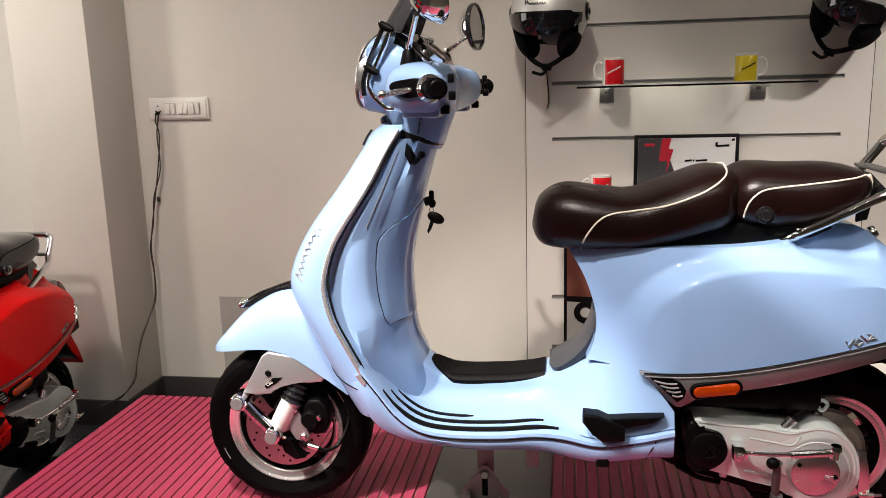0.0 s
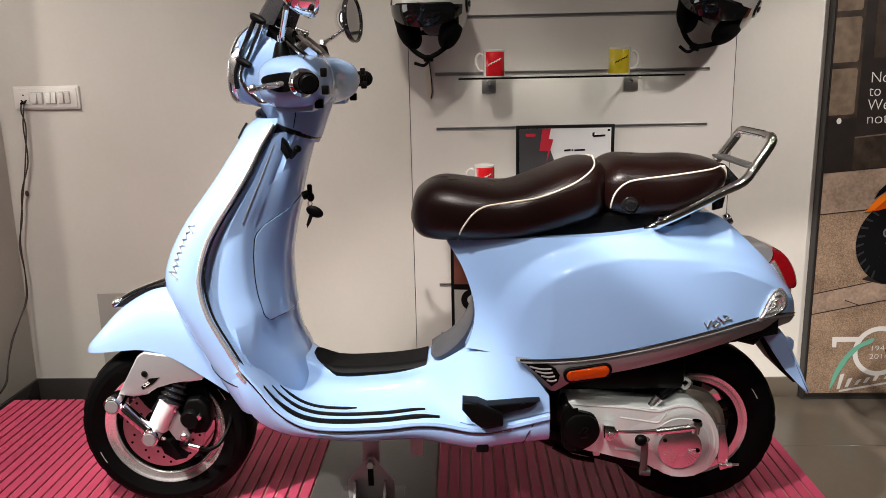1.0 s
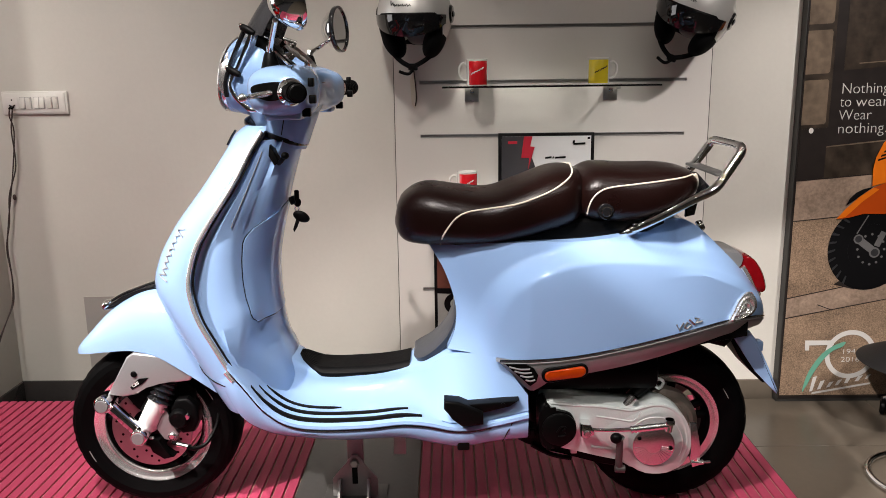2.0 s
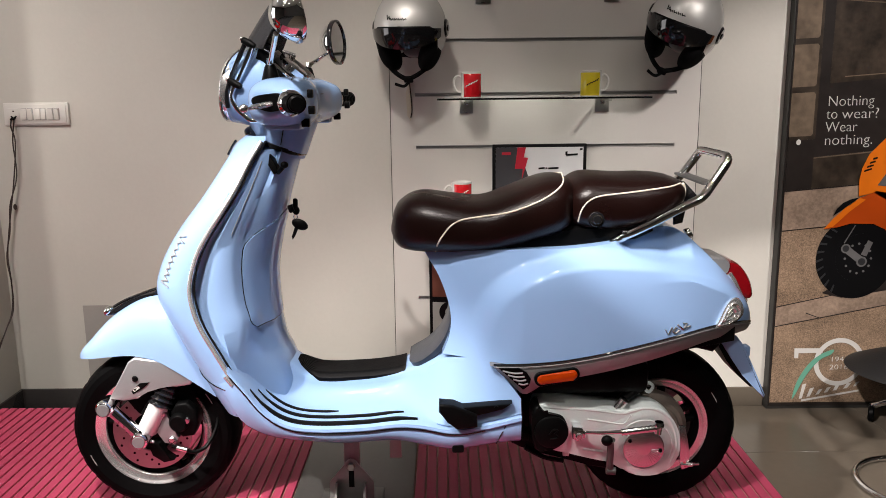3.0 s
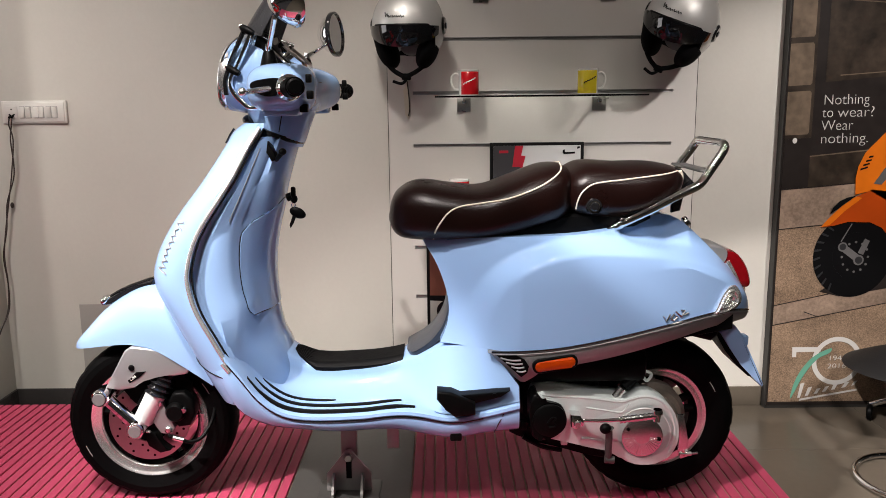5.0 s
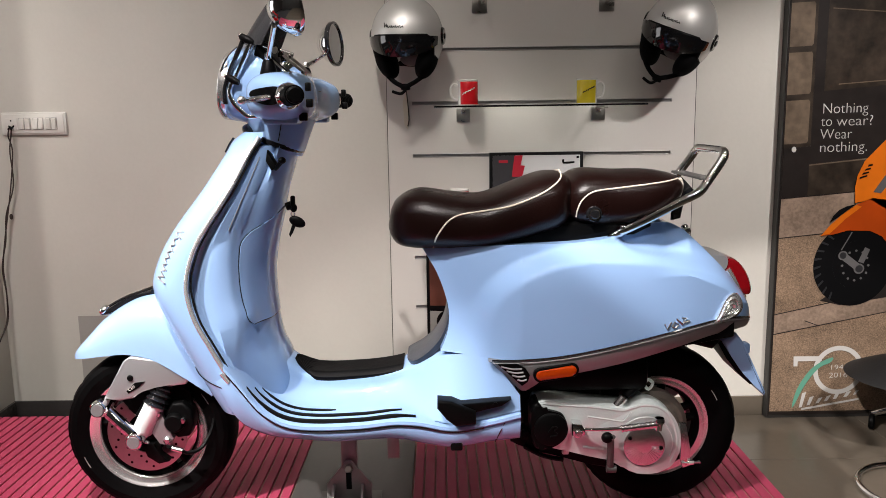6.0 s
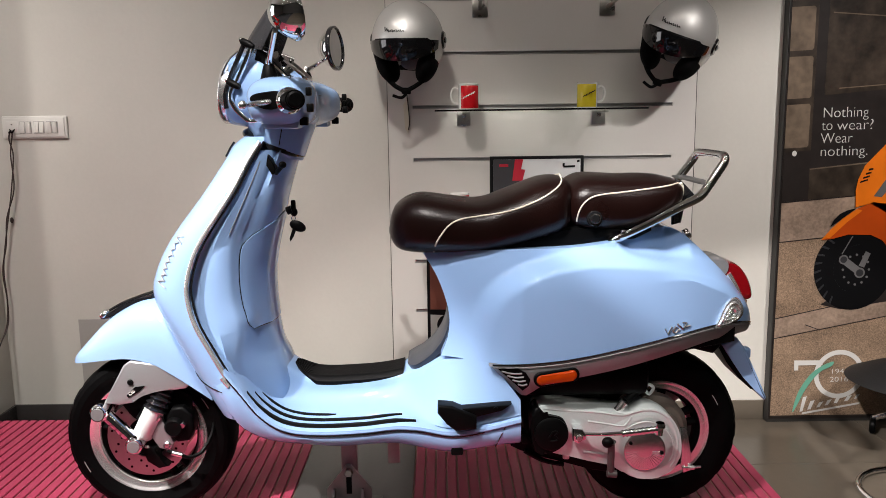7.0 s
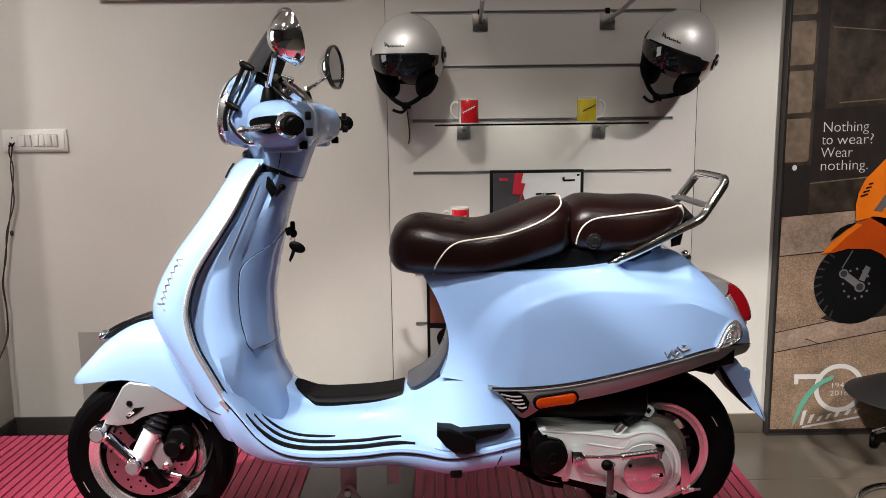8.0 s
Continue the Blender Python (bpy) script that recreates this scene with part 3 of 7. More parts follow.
def scooter():
    s = thing("scooter", (0, 0, 0), "pale blue scooter with brown seat and chrome trim on the podium", "scooter")

    # --- rear body ---
    rear = part("rear_body", shell(body_at, 150, 60), BLUE, s, "glossy pale blue painted steel rear body")
    part("grey_band", shell(band_at, 70, 6), SATIN, s, "satin grey moulding below the rear body")
    for sign in (-1, 1):
        # seam lip between body and band
        line = [Vector((x - 0.013 * max((x - 0.80) / 0.084, 0), sign * (band_w(x) + 0.0005), body_low(min(x, 0.88)) + 0.0015)) for x in np.linspace(0.22, 0.865, 40)]
        part("seam", tube(line, 0.0022, 6), GLOSSBLACK, s)
        line = [Vector((x - 0.013 * max((x - 0.80) / 0.084, 0), sign * (band_w(x) + 0.0022), body_low(min(x, 0.88)) - 0.0045)) for x in np.linspace(0.222, 0.865, 40)]
        part("bright_strip", tube(line, 0.0012, 6), SATIN, s)
        # amber side marker in its bezel
        def capsule(length, high, y0, y1, bevel):
            ring = [((length - high) / 2 * (1 if math.cos(a) > 0 else -1) + high / 2 * math.cos(a), high / 2 * math.sin(a)) for a in np.linspace(0.01, 2 * math.pi + 0.01, 33)[:-1]]
            bm = slab(ring, y0, y1, bevel, 3)
            bm.transform(pose(0.366, 0, 0.4035, 0, -9.5, 0))
            return bm if sign < 0 else mirrored(bm)
        bez = part("marker_bezel", capsule(0.106, 0.034, -0.2085, -0.19, 0.003), BLACK, s)
        part("side_marker", capsule(0.094, 0.0235, -0.2145, -0.20, 0.005), ORANGE, bez, "amber side marker lens")
        # air vents in the front corner of the band
        vent = part("vent_recess", slab([(0.232, 0.4245), (0.276, 0.4245), (0.296, 0.414), (0.306, 0.398), (0.302, 0.382), (0.288, 0.372)], -0.2030, -0.150), BLACK, s) if sign < 0 else None
        if vent:
            for k in range(4):
                a, b = Vector((0.240 + 0.0125 * k, -0.2040, 0.419 - 0.0105 * k)), Vector((0.287 + 0.004 * k, -0.2040, 0.413 - 0.0085 * k))
                mid = (a + b) / 2 + Vector((0, 0, -0.003))
                part("vent_fin", tube(path_through([a, mid, b], 4), 0.0021, 6), SATIN, vent)

    # model badge in bright strokes
    badge = [[(0.616, 0.510), (0.622, 0.497), (0.632, 0.514)], [(0.634, 0.503), (0.641, 0.514), (0.650, 0.507), (0.641, 0.499), (0.634, 0.503)], [(0.645, 0.520), (0.660, 0.506)], [(0.658, 0.522), (0.668, 0.521), (0.660, 0.510), (0.677, 0.514)]]
    bm = bmesh.new()
    for stroke in badge:
        tube([(x, -(side_y(x, z) + 0.0015), z) for x, z in stroke], 0.0019, 6, bm)
    part("badge", bm, BRUSHED, s, "small bright metal badge strokes")

    # rear lamp, indicators, bumper tail and mudflap
    for sign in (-1, 1):
        out = [(0.738, 0.4975), (0.772, 0.4985), (0.802, 0.508), (0.820, 0.522), (0.822, 0.538), (0.814, 0.557), (0.801, 0.567), (0.783, 0.567), (0.766, 0.552), (0.748, 0.517)]
        fine = path_through([(x, 0, z) for x, z in out], 4, True)
        bm = bmesh.new()
        ring0 = [Vector((p.x, sign * (side_y(p.x, p.z) - 0.008), p.z)) for p in fine]
        cx, cz = 0.782, 0.532
        rings = [ring0]
        for f, h in ((1.0, 0.004), (0.93, 0.011), (0.78, 0.012), (0.66, 0.017), (0.5, 0.013), (0.36, 0.018), (0.22, 0.014), (0.08, 0.018)):
            rings.append([Vector((cx + (p.x - cx) * f, sign * (side_y(cx + (p.x - cx) * f, cz + (p.z - cz) * f) + h - 0.006), cz + (p.z - cz) * f)) for p in fine])
        part("rear_indicator", loft(rings, bm), CLEAR, s, "clear faceted indicator lens", 15)
    lamp = [(0.780, 0.632), (0.808, 0.639), (0.832, 0.627), (0.853, 0.596), (0.864, 0.561), (0.861, 0.545), (0.846, 0.545), (0.825, 0.570), (0.79, 0.60)]
    rings = []
    for y, f in ((-0.060, 0.80), (-0.057, 0.92), (-0.046, 0.98), (-0.02, 1.0), (0.0, 1.01), (0.02, 1.0), (0.046, 0.98), (0.057, 0.92), (0.060, 0.80)):
        rings.append([Vector((0.835 + (p.x - 0.835) * f, y, 0.585 + (p.z - 0.585) * f)) for p in path_through([(x, 0, z) for x, z in lamp], 4, True)])
    tl = part("rear_lamp", loft(rings), REDLENS, s, "red rear lamp lens")
    hood = [(0.745, 0.650), (0.770, 0.650), (0.794, 0.646), (0.803, 0.634), (0.799, 0.612), (0.788, 0.606), (0.765, 0.622)]
    rings = []
    for y, f in ((-0.064, 0.8), (-0.056, 0.95), (0.0, 1.03), (0.056, 0.95), (0.064, 0.8)):
        rings.append([Vector((0.79 + (p.x - 0.79) * f, y, 0.628 + (p.z - 0.628) * f)) for p in path_through([(x, 0, z) for x, z in hood], 3, True)])
    part("lamp_hood", loft(rings), SATIN, tl, "satin metal hood over the lamp")
    bm = tube(path_through([(0.800, -0.062, 0.610), (0.815, -0.062, 0.586), (0.830, -0.058, 0.558), (0.843, -0.050, 0.540), (0.854, -0.03, 0.535), (0.856, 0, 0.534), (0.854, 0.03, 0.535), (0.846, 0.046, 0.540), (0.834, 0.053, 0.556), (0.818, 0.056, 0.585), (0.803, 0.056, 0.608)], 5), 0.008, 10)
    part("lamp_rim", bm, RIM, tl, "silver lamp surround")
    part("tail_bumper", box((0.024, 0.085, 0.036), (0.857, 0, 0.490), 0.008), SATIN, s, "satin grey tail stop")
    flap = [(0.796, 0.430), (0.835, 0.446), (0.852, 0.424), (0.884, 0.356), (0.914, 0.293), (0.911, 0.284), (0.884, 0.312), (0.852, 0.346), (0.822, 0.390)]
    mud = part("mudflap", slab(flap, -0.056, 0.056, 0.006, 3), BLUE, s, "pale blue painted rear mudguard tip")
    part("flap_lining", slab([(0.786, 0.428), (0.802, 0.428), (0.826, 0.390), (0.854, 0.350), (0.886, 0.313), (0.874, 0.314), (0.842, 0.344), (0.812, 0.382)], -0.052, 0.050, 0.002, 2), BLACK, mud, "black inner face of the mudguard")
    part("flap_clip", box((0.016, 0.03, 0.026), (0.866, -0.030, 0.404), 0.005), BLUE, mud)
    part("plate_bracket", slab([(0.70, 0.47), (0.792, 0.47), (0.788, 0.43), (0.770, 0.412), (0.72, 0.425)], -0.075, 0.075, 0.012, 3), BLACK, s, "black inner mudguard")

    # --- footboard and sills ---
    part("footboard", loft(footboard_rings(True)), BLUE, s, "pale blue painted step-through footboard", 50)
    part("sill", loft(footboard_rings(False)), BLUE, s, "pale blue painted underside of the footboard", 50)
    for sign in (-1, 1):
        seam = [Vector((x, sign * 0.2145, edge_z(x) - 0.0035)) for x in np.linspace(-0.388, 0.20, 50)]
        part("seam", tube(seam, 0.0018, 6), GLOSSBLACK, s)
    for sign in (-1, 1):
        for y, a, b in ((0.199, -0.346, 0.042), (0.164, -0.336, 0.008), (0.132, -0.326, -0.152)):
            xs = np.linspace(a, b, 34)
            rings = []
            for i, x in enumerate(xs):
                h = 0.0085 * min(1, 6 * min(i, 33 - i) / 33 + 0.25)
                z = edge_z(x) + 0.0155
                rings.append([Vector((x, sign * (y - h), z - 0.003)), Vector((x, sign * (y - h * 0.7), z + 0.0035)), Vector((x, sign * y, z + 0.0045)), Vector((x, sign * (y + h * 0.7), z + 0.003)), Vector((x, sign * (y + h), z - 0.004))])
            part("rubber_strip", loft(rings), MAT, s, "black rubber tread strip")
    # rubber mats on the tunnel and up the seat front
    rings = []
    for x in np.linspace(-0.266, 0.008, 30):
        tz = tunnel_z(x)
        f = 0.30 + 0.70 * min(1, (x + 0.266) / 0.055) ** 0.5
        ring = []
        for k in range(21):
            y = (-1 + k / 10) * 0.058 * f
            drop = max(0, abs(y) - 0.047) * 0.9
            ring.append((x, y, tz + 0.007 - drop + (0.0012 if k % 2 else 0)))
        rings.append([Vector(p) for p in ring] + [Vector((x, 0.055 * f, tz - 0.02)), Vector((x, -0.055 * f, tz - 0.02))])
    part("tunnel_mat", loft(rings), MAT, s, "black ribbed rubber mat on the tunnel", 25)
    rings = []
    for i in range(20):
        t = i / 19
        x, z = 0.022 + 0.105 * math.sin(t * 1.45), 0.389 + 0.125 * t ** 1.5
        n = Vector((-math.sin(0.5 + t), 0, math.cos(0.5 + t)))
        p = Vector((x, 0, z))
        f = 1 - 0.30 * max(0.0, 1 - t / 0.16) ** 2
        rings.append([p + n * h + Vector((0, f * y, 0)) for h, y in ((0.004, -0.080), (0.008, -0.070), (0.008, 0.070), (0.004, 0.080), (-0.012, 0.072), (-0.012, -0.072))])
    part("heel_mat", loft(rings), HEEL, s, "dark grey rubber pad curving up below the seat")
    # folded passenger footrests
    for sign in (-1, 1):
        y0, y1 = (-0.232, -0.195) if sign < 0 else (0.195, 0.232)
        peg = part("footrest", slab([(0.093, 0.350), (0.126, 0.347), (0.181, 0.322), (0.181, 0.292), (0.134, 0.287), (0.112, 0.306), (0.092, 0.330)], y0 - 0.002, y1, 0.006, 3), BLACK, s, "black folded passenger footrest")
        part("footrest_arm", slab([(0.130, 0.336), (0.262, 0.346), (0.240, 0.331), (0.178, 0.316)], y0 + 0.008, y1, 0.004, 2), BLACK, peg)
        part("pivot", lathe([(0.0, 0.0), (0.005, 0.0), (0.005, 0.003), (0.0, 0.003)], 12, pose(0.225, y0 + 0.009 if sign < 0 else y1 - 0.009, 0.337, 90 if sign < 0 else -90)), BLACK, peg)
    part("drain_plug", box((0.028, 0.02, 0.022), (0.136, -0.197, 0.228), 0.004), BLACK, s)
    part("panel_gap", tube([(0.248, -0.2115, 0.288), (0.236, -0.210, 0.262), (0.226, -0.199, 0.236)], 0.0016, 6), GLOSSBLACK, s)

    # --- legshield ---
    zs = np.linspace(0.306, 0.956, 64)
    rings = []
    for z in zs:
        outer = [shield_outer(z, t) for t in np.linspace(0, 1, 15)]
        ring = outer + [Vector((p.x, -p.y, p.z)) for p in outer[-2::-1]]
        back = [Vector((p.x + 0.014, p.y * 0.97, p.z)) for p in ring[::-1]]
        rings.append(ring + back)
    part("front_shield", loft(rings), BLUE, s, "pale blue painted front legshield")
    def inner_half(z):
        w, xe, kx, kw, gx = shield_w(z), shield_edge(z), knee_x(z), knee_w(z), glove_x(z)
        xe = min(xe, kx - 0.02)
        dy, dx = min(0.025, 0.45 * (w - kw)), min(0.012, 0.3 * (kx - xe))
        return [(xe + 0.008, -(w - 0.003)), (xe + 0.010, -(w - 0.005)), (xe + 0.008 + dx, -(w - 0.003 - dy)), (xe + 0.014 + dx, -(w - 0.005 - dy)), (xe * 0.5 + kx * 0.5, -(w * 0.45 + kw * 0.55 + 0.004)), (kx - 0.010, -(kw + 0.004)), (kx + 0.001, -(kw - 0.003)),
                (kx + 0.010, -(kw - 0.020)), (kx * 0.62 + gx * 0.38, -(kw * 0.62 + 0.024)), (gx - 0.022, -(kw * 0.30 + 0.042)), (gx - 0.006, -(kw * 0.15 + 0.034)), (gx, -0.022)]
    rings = []
    for z in np.linspace(0.31, 0.925, 56):
        half = inner_half(z)
        rings.append([Vector((x, y, z)) for x, y in half] + [Vector((x, -y, z)) for x, y in half[::-1]])
    inner = part("inner_shield", loft(rings), BLUE, s, "pale blue inner legshield with a glovebox", 50)
    # chrome edge trim, and a black tube for the shade in its groove
    for sign in (-1, 1):
        line, lip = [], []
        for z in np.linspace(0.404, 0.944, 60):
            line.append(Vector((shield_edge(z) + 0.005, sign * (shield_w(z) + 0.0015), z)))
            lip.append(Vector((shield_edge(z) + 0.0142, sign * (shield_w(z) - 0.0045), z)))
        trim = part("edge_trim", tube(line, 0.0056, 10), TRIM, s, "bright polished edge trim")
        part("rubber_lip", tube(lip, 0.0026, 8), GLOSSBLACK, trim)
        a = Vector((-0.399, sign * 0.206, 0.415))
        part("trim_end", tube([a, a + Vector((0.016, 0, -0.022))], 0.0075, 12), TRIM, trim, "chrome end clip")
    # glovebox door lines
    def door_patch(grow, lift):
        """The glovebox door as a shell lifted off the inner shield, grown by some metres at its edge."""
        rings = []
        for i in range(25):
            z = (0.508 - grow) + (0.772 - 0.508 + 2 * grow) * i / 24
            t = (z - 0.508) / 0.264
            s0 = 0.04 + 0.22 * max(0.0, (0.09 - t) / 0.09) ** 2 + 0.95 * max(0.0, (t - 0.72) / 0.28) ** 1.6 - grow * 9
            pts = [Vector((x, y, z)) for x, y in inner_half(z)[7:]]
            row = []
            for j in range(13):
                u = max(s0, 0.0) + (1 - max(s0, 0.0)) * j / 12
                k = min(int(u * 4), 3)
                row.append(pts[k].lerp(pts[k + 1], u * 4 - k) + Vector((0.62, -0.66 * (1 - u), 0)) * lift)
            back = [p - Vector((0.62, -0.66, 0)) * (lift + 0.002) for p in row]
            rings.append(row + [Vector((p.x, -p.y, p.z)) for p in row[::-1]] + [Vector((p.x, -p.y, p.z)) for p in back] + back[::-1])
        return loft(rings)
    part("door_gap", door_patch(0.003, 0.0010), GLOSSBLACK, inner)
    part("glovebox_door", door_patch(0.0, 0.0042), BLUE, inner, "pale blue glovebox door", 50)
    seam = [Vector((knee_x(z) - 0.014, -(knee_w(z) * 0.93 + shield_w(z) * 0.07 + 0.0065), z)) for z in np.linspace(0.90, 0.735, 14)]
    part("panel_seam", tube(seam, 0.0009, 6), GREYSTEEL, inner)
    # bag hook, and a black plate for the shade in its recess
    part("hook_recess", slab([(-0.292, 0.915), (-0.276, 0.888), (-0.272, 0.874), (-0.284, 0.868), (-0.296, 0.890)], -0.110, -0.06, 0.003), BLACK, inner, "black plate standing in for the shaded hook recess")
    bm = tube([(-0.276, -0.095, 0.872), (-0.268, -0.112, 0.878), (-0.258, -0.122, 0.888)], 0.0055, 10)
    add(bm, ellipsoid((-0.255, -0.124, 0.892), (0.009, 0.009, 0.008), None, 14, 10))
    part("bag_hook", bm, BLACK, inner, "black bag hook")
    # ignition key with its fob
    key = part("ignition_key", tube([(-0.268, -0.03, 0.775), (-0.256, -0.03, 0.779)], 0.010, 12), BLACK, s, "black key hanging in the ignition")
    part("key_head", box((0.012, 0.008, 0.026), (-0.252, -0.03, 0.789), 0.004), BLACK, key)
    part("key_head", ellipsoid((-0.251, -0.03, 0.772), (0.009, 0.005, 0.011), None, 12, 8), BLACK, key)
    part("key_ring", tube(path_through([(-0.253, -0.03, 0.763), (-0.248, -0.03, 0.757), (-0.253, -0.03, 0.751), (-0.258, -0.03, 0.757)], 4, True), 0.0013, 6, None, True), CHROME, key)
    part("fob", ellipsoid((-0.243, -0.032, 0.738), (0.021, 0.006, 0.013), pose(0, 0, 0, 0, 25, 0), 16, 10), BLACK, key)
    part("key_blade", slab([(-0.252, 0.742), (-0.243, 0.738), (-0.254, 0.712), (-0.262, 0.700), (-0.264, 0.708)], -0.034, -0.031), BLACK, key)
    # script badge on the shield as plain bars, and the horn cover edge
    for k in range(8):
        z = 0.622 + 0.0142 * k
        wide = 0.16 if k in (0, 7) else 0.07
        p, q = shield_outer(z, 0.30 - wide / 2 - 0.012 * (k % 3)), shield_outer(z + 0.011, 0.30 + wide / 2)
        r = shield_outer(z + 0.015, 0.30 - wide / 3)
        out = Vector((-0.0012, -0.0018, 0.0004))
        part("badge_stroke", tube(path_through([p + out, q + out * 1.2, r + out], 4), 0.0017, 6), SILVER, s)
    for sign in (-1, 1):
        seam = [shield_outer(0.372 + 0.056 * t, t) for t in np.linspace(0.02, 0.62, 14)]
        part("shield_seam", tube([Vector((q.x - 0.001, sign * (-q.y + 0.001), q.z)) for q in seam], 0.0013, 6), GLOSSBLACK, s)
    p = [shield_outer(z, 0.995) + Vector((-0.006, 0, 0)) for z in (0.905, 0.925, 0.940)]
    part("horn_cover_edge", tube([q + Vector((-0.003, 0, 0.002)) for q in p], 0.003, 8), GLOSSBLACK, s)

    # --- front mudguard ---
    f_top = smooth_keys([(-0.826, 0.402), (-0.815, 0.420), (-0.789, 0.447), (-0.733, 0.503), (-0.672, 0.542), (-0.625, 0.558), (-0.57, 0.556), (-0.50, 0.51), (-0.43, 0.43)])
    f_low = smooth_keys([(-0.826, 0.397), (-0.78, 0.408), (-0.72, 0.420), (-0.655, 0.426), (-0.594, 0.414), (-0.554, 0.392), (-0.514, 0.366), (-0.474, 0.338), (-0.43, 0.305)])
    f_w = smooth_keys([(-0.826, 0.010), (-0.815, 0.030), (-0.79, 0.052), (-0.74, 0.075), (-0.66, 0.092), (-0.56, 0.104), (-0.43, 0.108)])
    rings = []
    for x in np.linspace(-0.826, -0.455, 46):
        zt, zb, w = f_top(x), f_low(x), f_w(x)
        ring = []
        for k in range(21):
            a = math.pi * k / 20
            c, sn = math.cos(a), math.sin(a)
            ring.append(Vector((x, -w * math.copysign(abs(c) ** 0.75, c), zb + (zt - zb) * sn ** 0.72)))
        ring += [Vector((x, p.y * 0.94, max(zb, p.z - 0.006))) for p in ring[::-1]]
        rings.append(ring)
    part("front_mudguard", loft(rings), BLUE, s, "pale blue painted front mudguard", 50)
    crest = [(-0.752, 0.506), (-0.738, 0.520), (-0.70, 0.540), (-0.655, 0.558), (-0.615, 0.572), (-0.610, 0.556), (-0.66, 0.540), (-0.72, 0.508)]
    cr = part("mudguard_crest", slab(crest, -0.016, 0.016, 0.006, 3), GLOSSBLACK, s, "black and chrome crest on the mudguard")
    part("crest_tip", ellipsoid((-0.742, 0, 0.517), (0.016, 0.018, 0.012), pose(0, 0, 0, 0, -35, 0), 14, 10), CHROME, cr)
    part("crest_strip", tube(path_through([(-0.742, 0, 0.520), (-0.70, 0, 0.544), (-0.655, 0, 0.561), (-0.615, 0, 0.574)], 4), 0.004, 8), CHROME, cr)

    # --- wheels ---
    def wheel(name, cx, r, rim_r, half, disc, face_w, face_in):
        turn = pose(cx, 0, r, 90)
        w = lathe([(0.0, 0.045), (0.03, 0.045), (0.034, 0.03), (0.034, -0.03), (0.03, -0.045), (0.0, -0.045)], 32, turn)
        hub = part(name, w, BLACK, s, "black cast wheel with a machined rim")
        for k in range(5):
            a = 2 * math.pi * k / 5 + 0.3
            for off in (-0.16, 0.16):
                c1, s1 = math.cos(a + off * 1.6), math.sin(a + off * 1.6)
                c2, s2 = math.cos(a + off), math.sin(a + off)
                part("spoke", tube([turn @ Vector((0.03 * c1, 0.03 * s1, 0.018)), turn @ Vector((rim_r * 0.88 * c2, rim_r * 0.88 * s2, 0.022))], 0.011, 8), BLACK, hub)
        part("rim", lathe([(rim_r - 0.026, -half * 0.5), (rim_r - 0.014, -half * 0.6), (rim_r - 0.004, -half * 0.8), (rim_r - 0.02, 0), (rim_r - 0.004, half * 0.8), (rim_r - 0.014, half * 0.6), (rim_r - 0.026, half * 0.5), (rim_r - 0.034, half * 0.4), (rim_r - 0.036, -half * 0.4)], 96, turn, None, True), BLACK, hub)
        for sd in (-1, 1):
            part("barrel", lathe([(rim_r - face_w - 0.001, sd * half * (face_in - 0.02)), (rim_r - face_w - 0.012, sd * half * 0.1), (rim_r - face_w - 0.002, sd * half * 0.1), (rim_r - face_w + 0.002, sd * half * (face_in - 0.04))], 64, turn, None, True), BLACK, hub)
            part("rim_face", lathe([(rim_r - face_w, half * face_in), (rim_r - face_w + 0.002, half * (0.7 * face_in + 0.3)), (rim_r - face_w + 0.006, half * (0.55 * face_in + 0.45)), (rim_r - 0.010, half * (0.5 * face_in + 0.5)), (rim_r - 0.005, half * 0.985), (rim_r, half * 1.04), (rim_r + 0.001, half * 0.98), (rim_r - 0.012, half * 0.6), (rim_r - face_w, half * 0.5)], 96, turn @ Matrix.Scale(sd, 4, (0, 0, 1)), None, True), RIM, hub, "bright machined rim face")
        prof = [(rim_r - 0.004, 0.70), (rim_r, 0.98), (rim_r + 0.006, 1.05), (rim_r + 0.02, 1.16), (rim_r + (r - rim_r) * 0.45, 1.24), (rim_r + (r - rim_r) * 0.68, 1.20), (rim_r + (r - rim_r) * 0.84, 1.06), (rim_r + (r - rim_r) * 0.94, 0.80), (r - 0.001, 0.45), (r, 0.15)]
        prof = [(a, b * half) for a, b in prof]
        prof = prof + [(a, -b) for a, b in prof[::-1]]
        bm = lathe(prof, 120, turn)
        bm.verts.ensure_lookup_table()
        n = len(prof)
        for i, (pr, h) in enumerate(prof):
            if pr > rim_r + (r - rim_r) * 0.8:
                for k in range(120):
                    if (k + (2 if h > 0 else 0) + (1 if abs(h) > half * 0.7 else 0)) % 5 == 0:
                        v = bm.verts[i * 120 + k]
                        c = Vector((cx, v.co.y, r))
                        v.co = c + (v.co - c) * (1 - 0.0018 / pr)
        part("tyre", bm, RUBBER, hub, "black treaded rubber tyre", 25)
        for a0 in (-0.62, 2.6):
            ang = np.linspace(a0, a0 + 0.18, 6)
            rr = rim_r + (r - rim_r) * 0.42
            part("sidewall_mark", tube([turn @ Vector((rr * math.cos(a), -rr * math.sin(a) * 1.0, half * 1.234)) for a in ang], 0.0010, 6), GREYMATT, hub, "pale moulded marks on the sidewall")
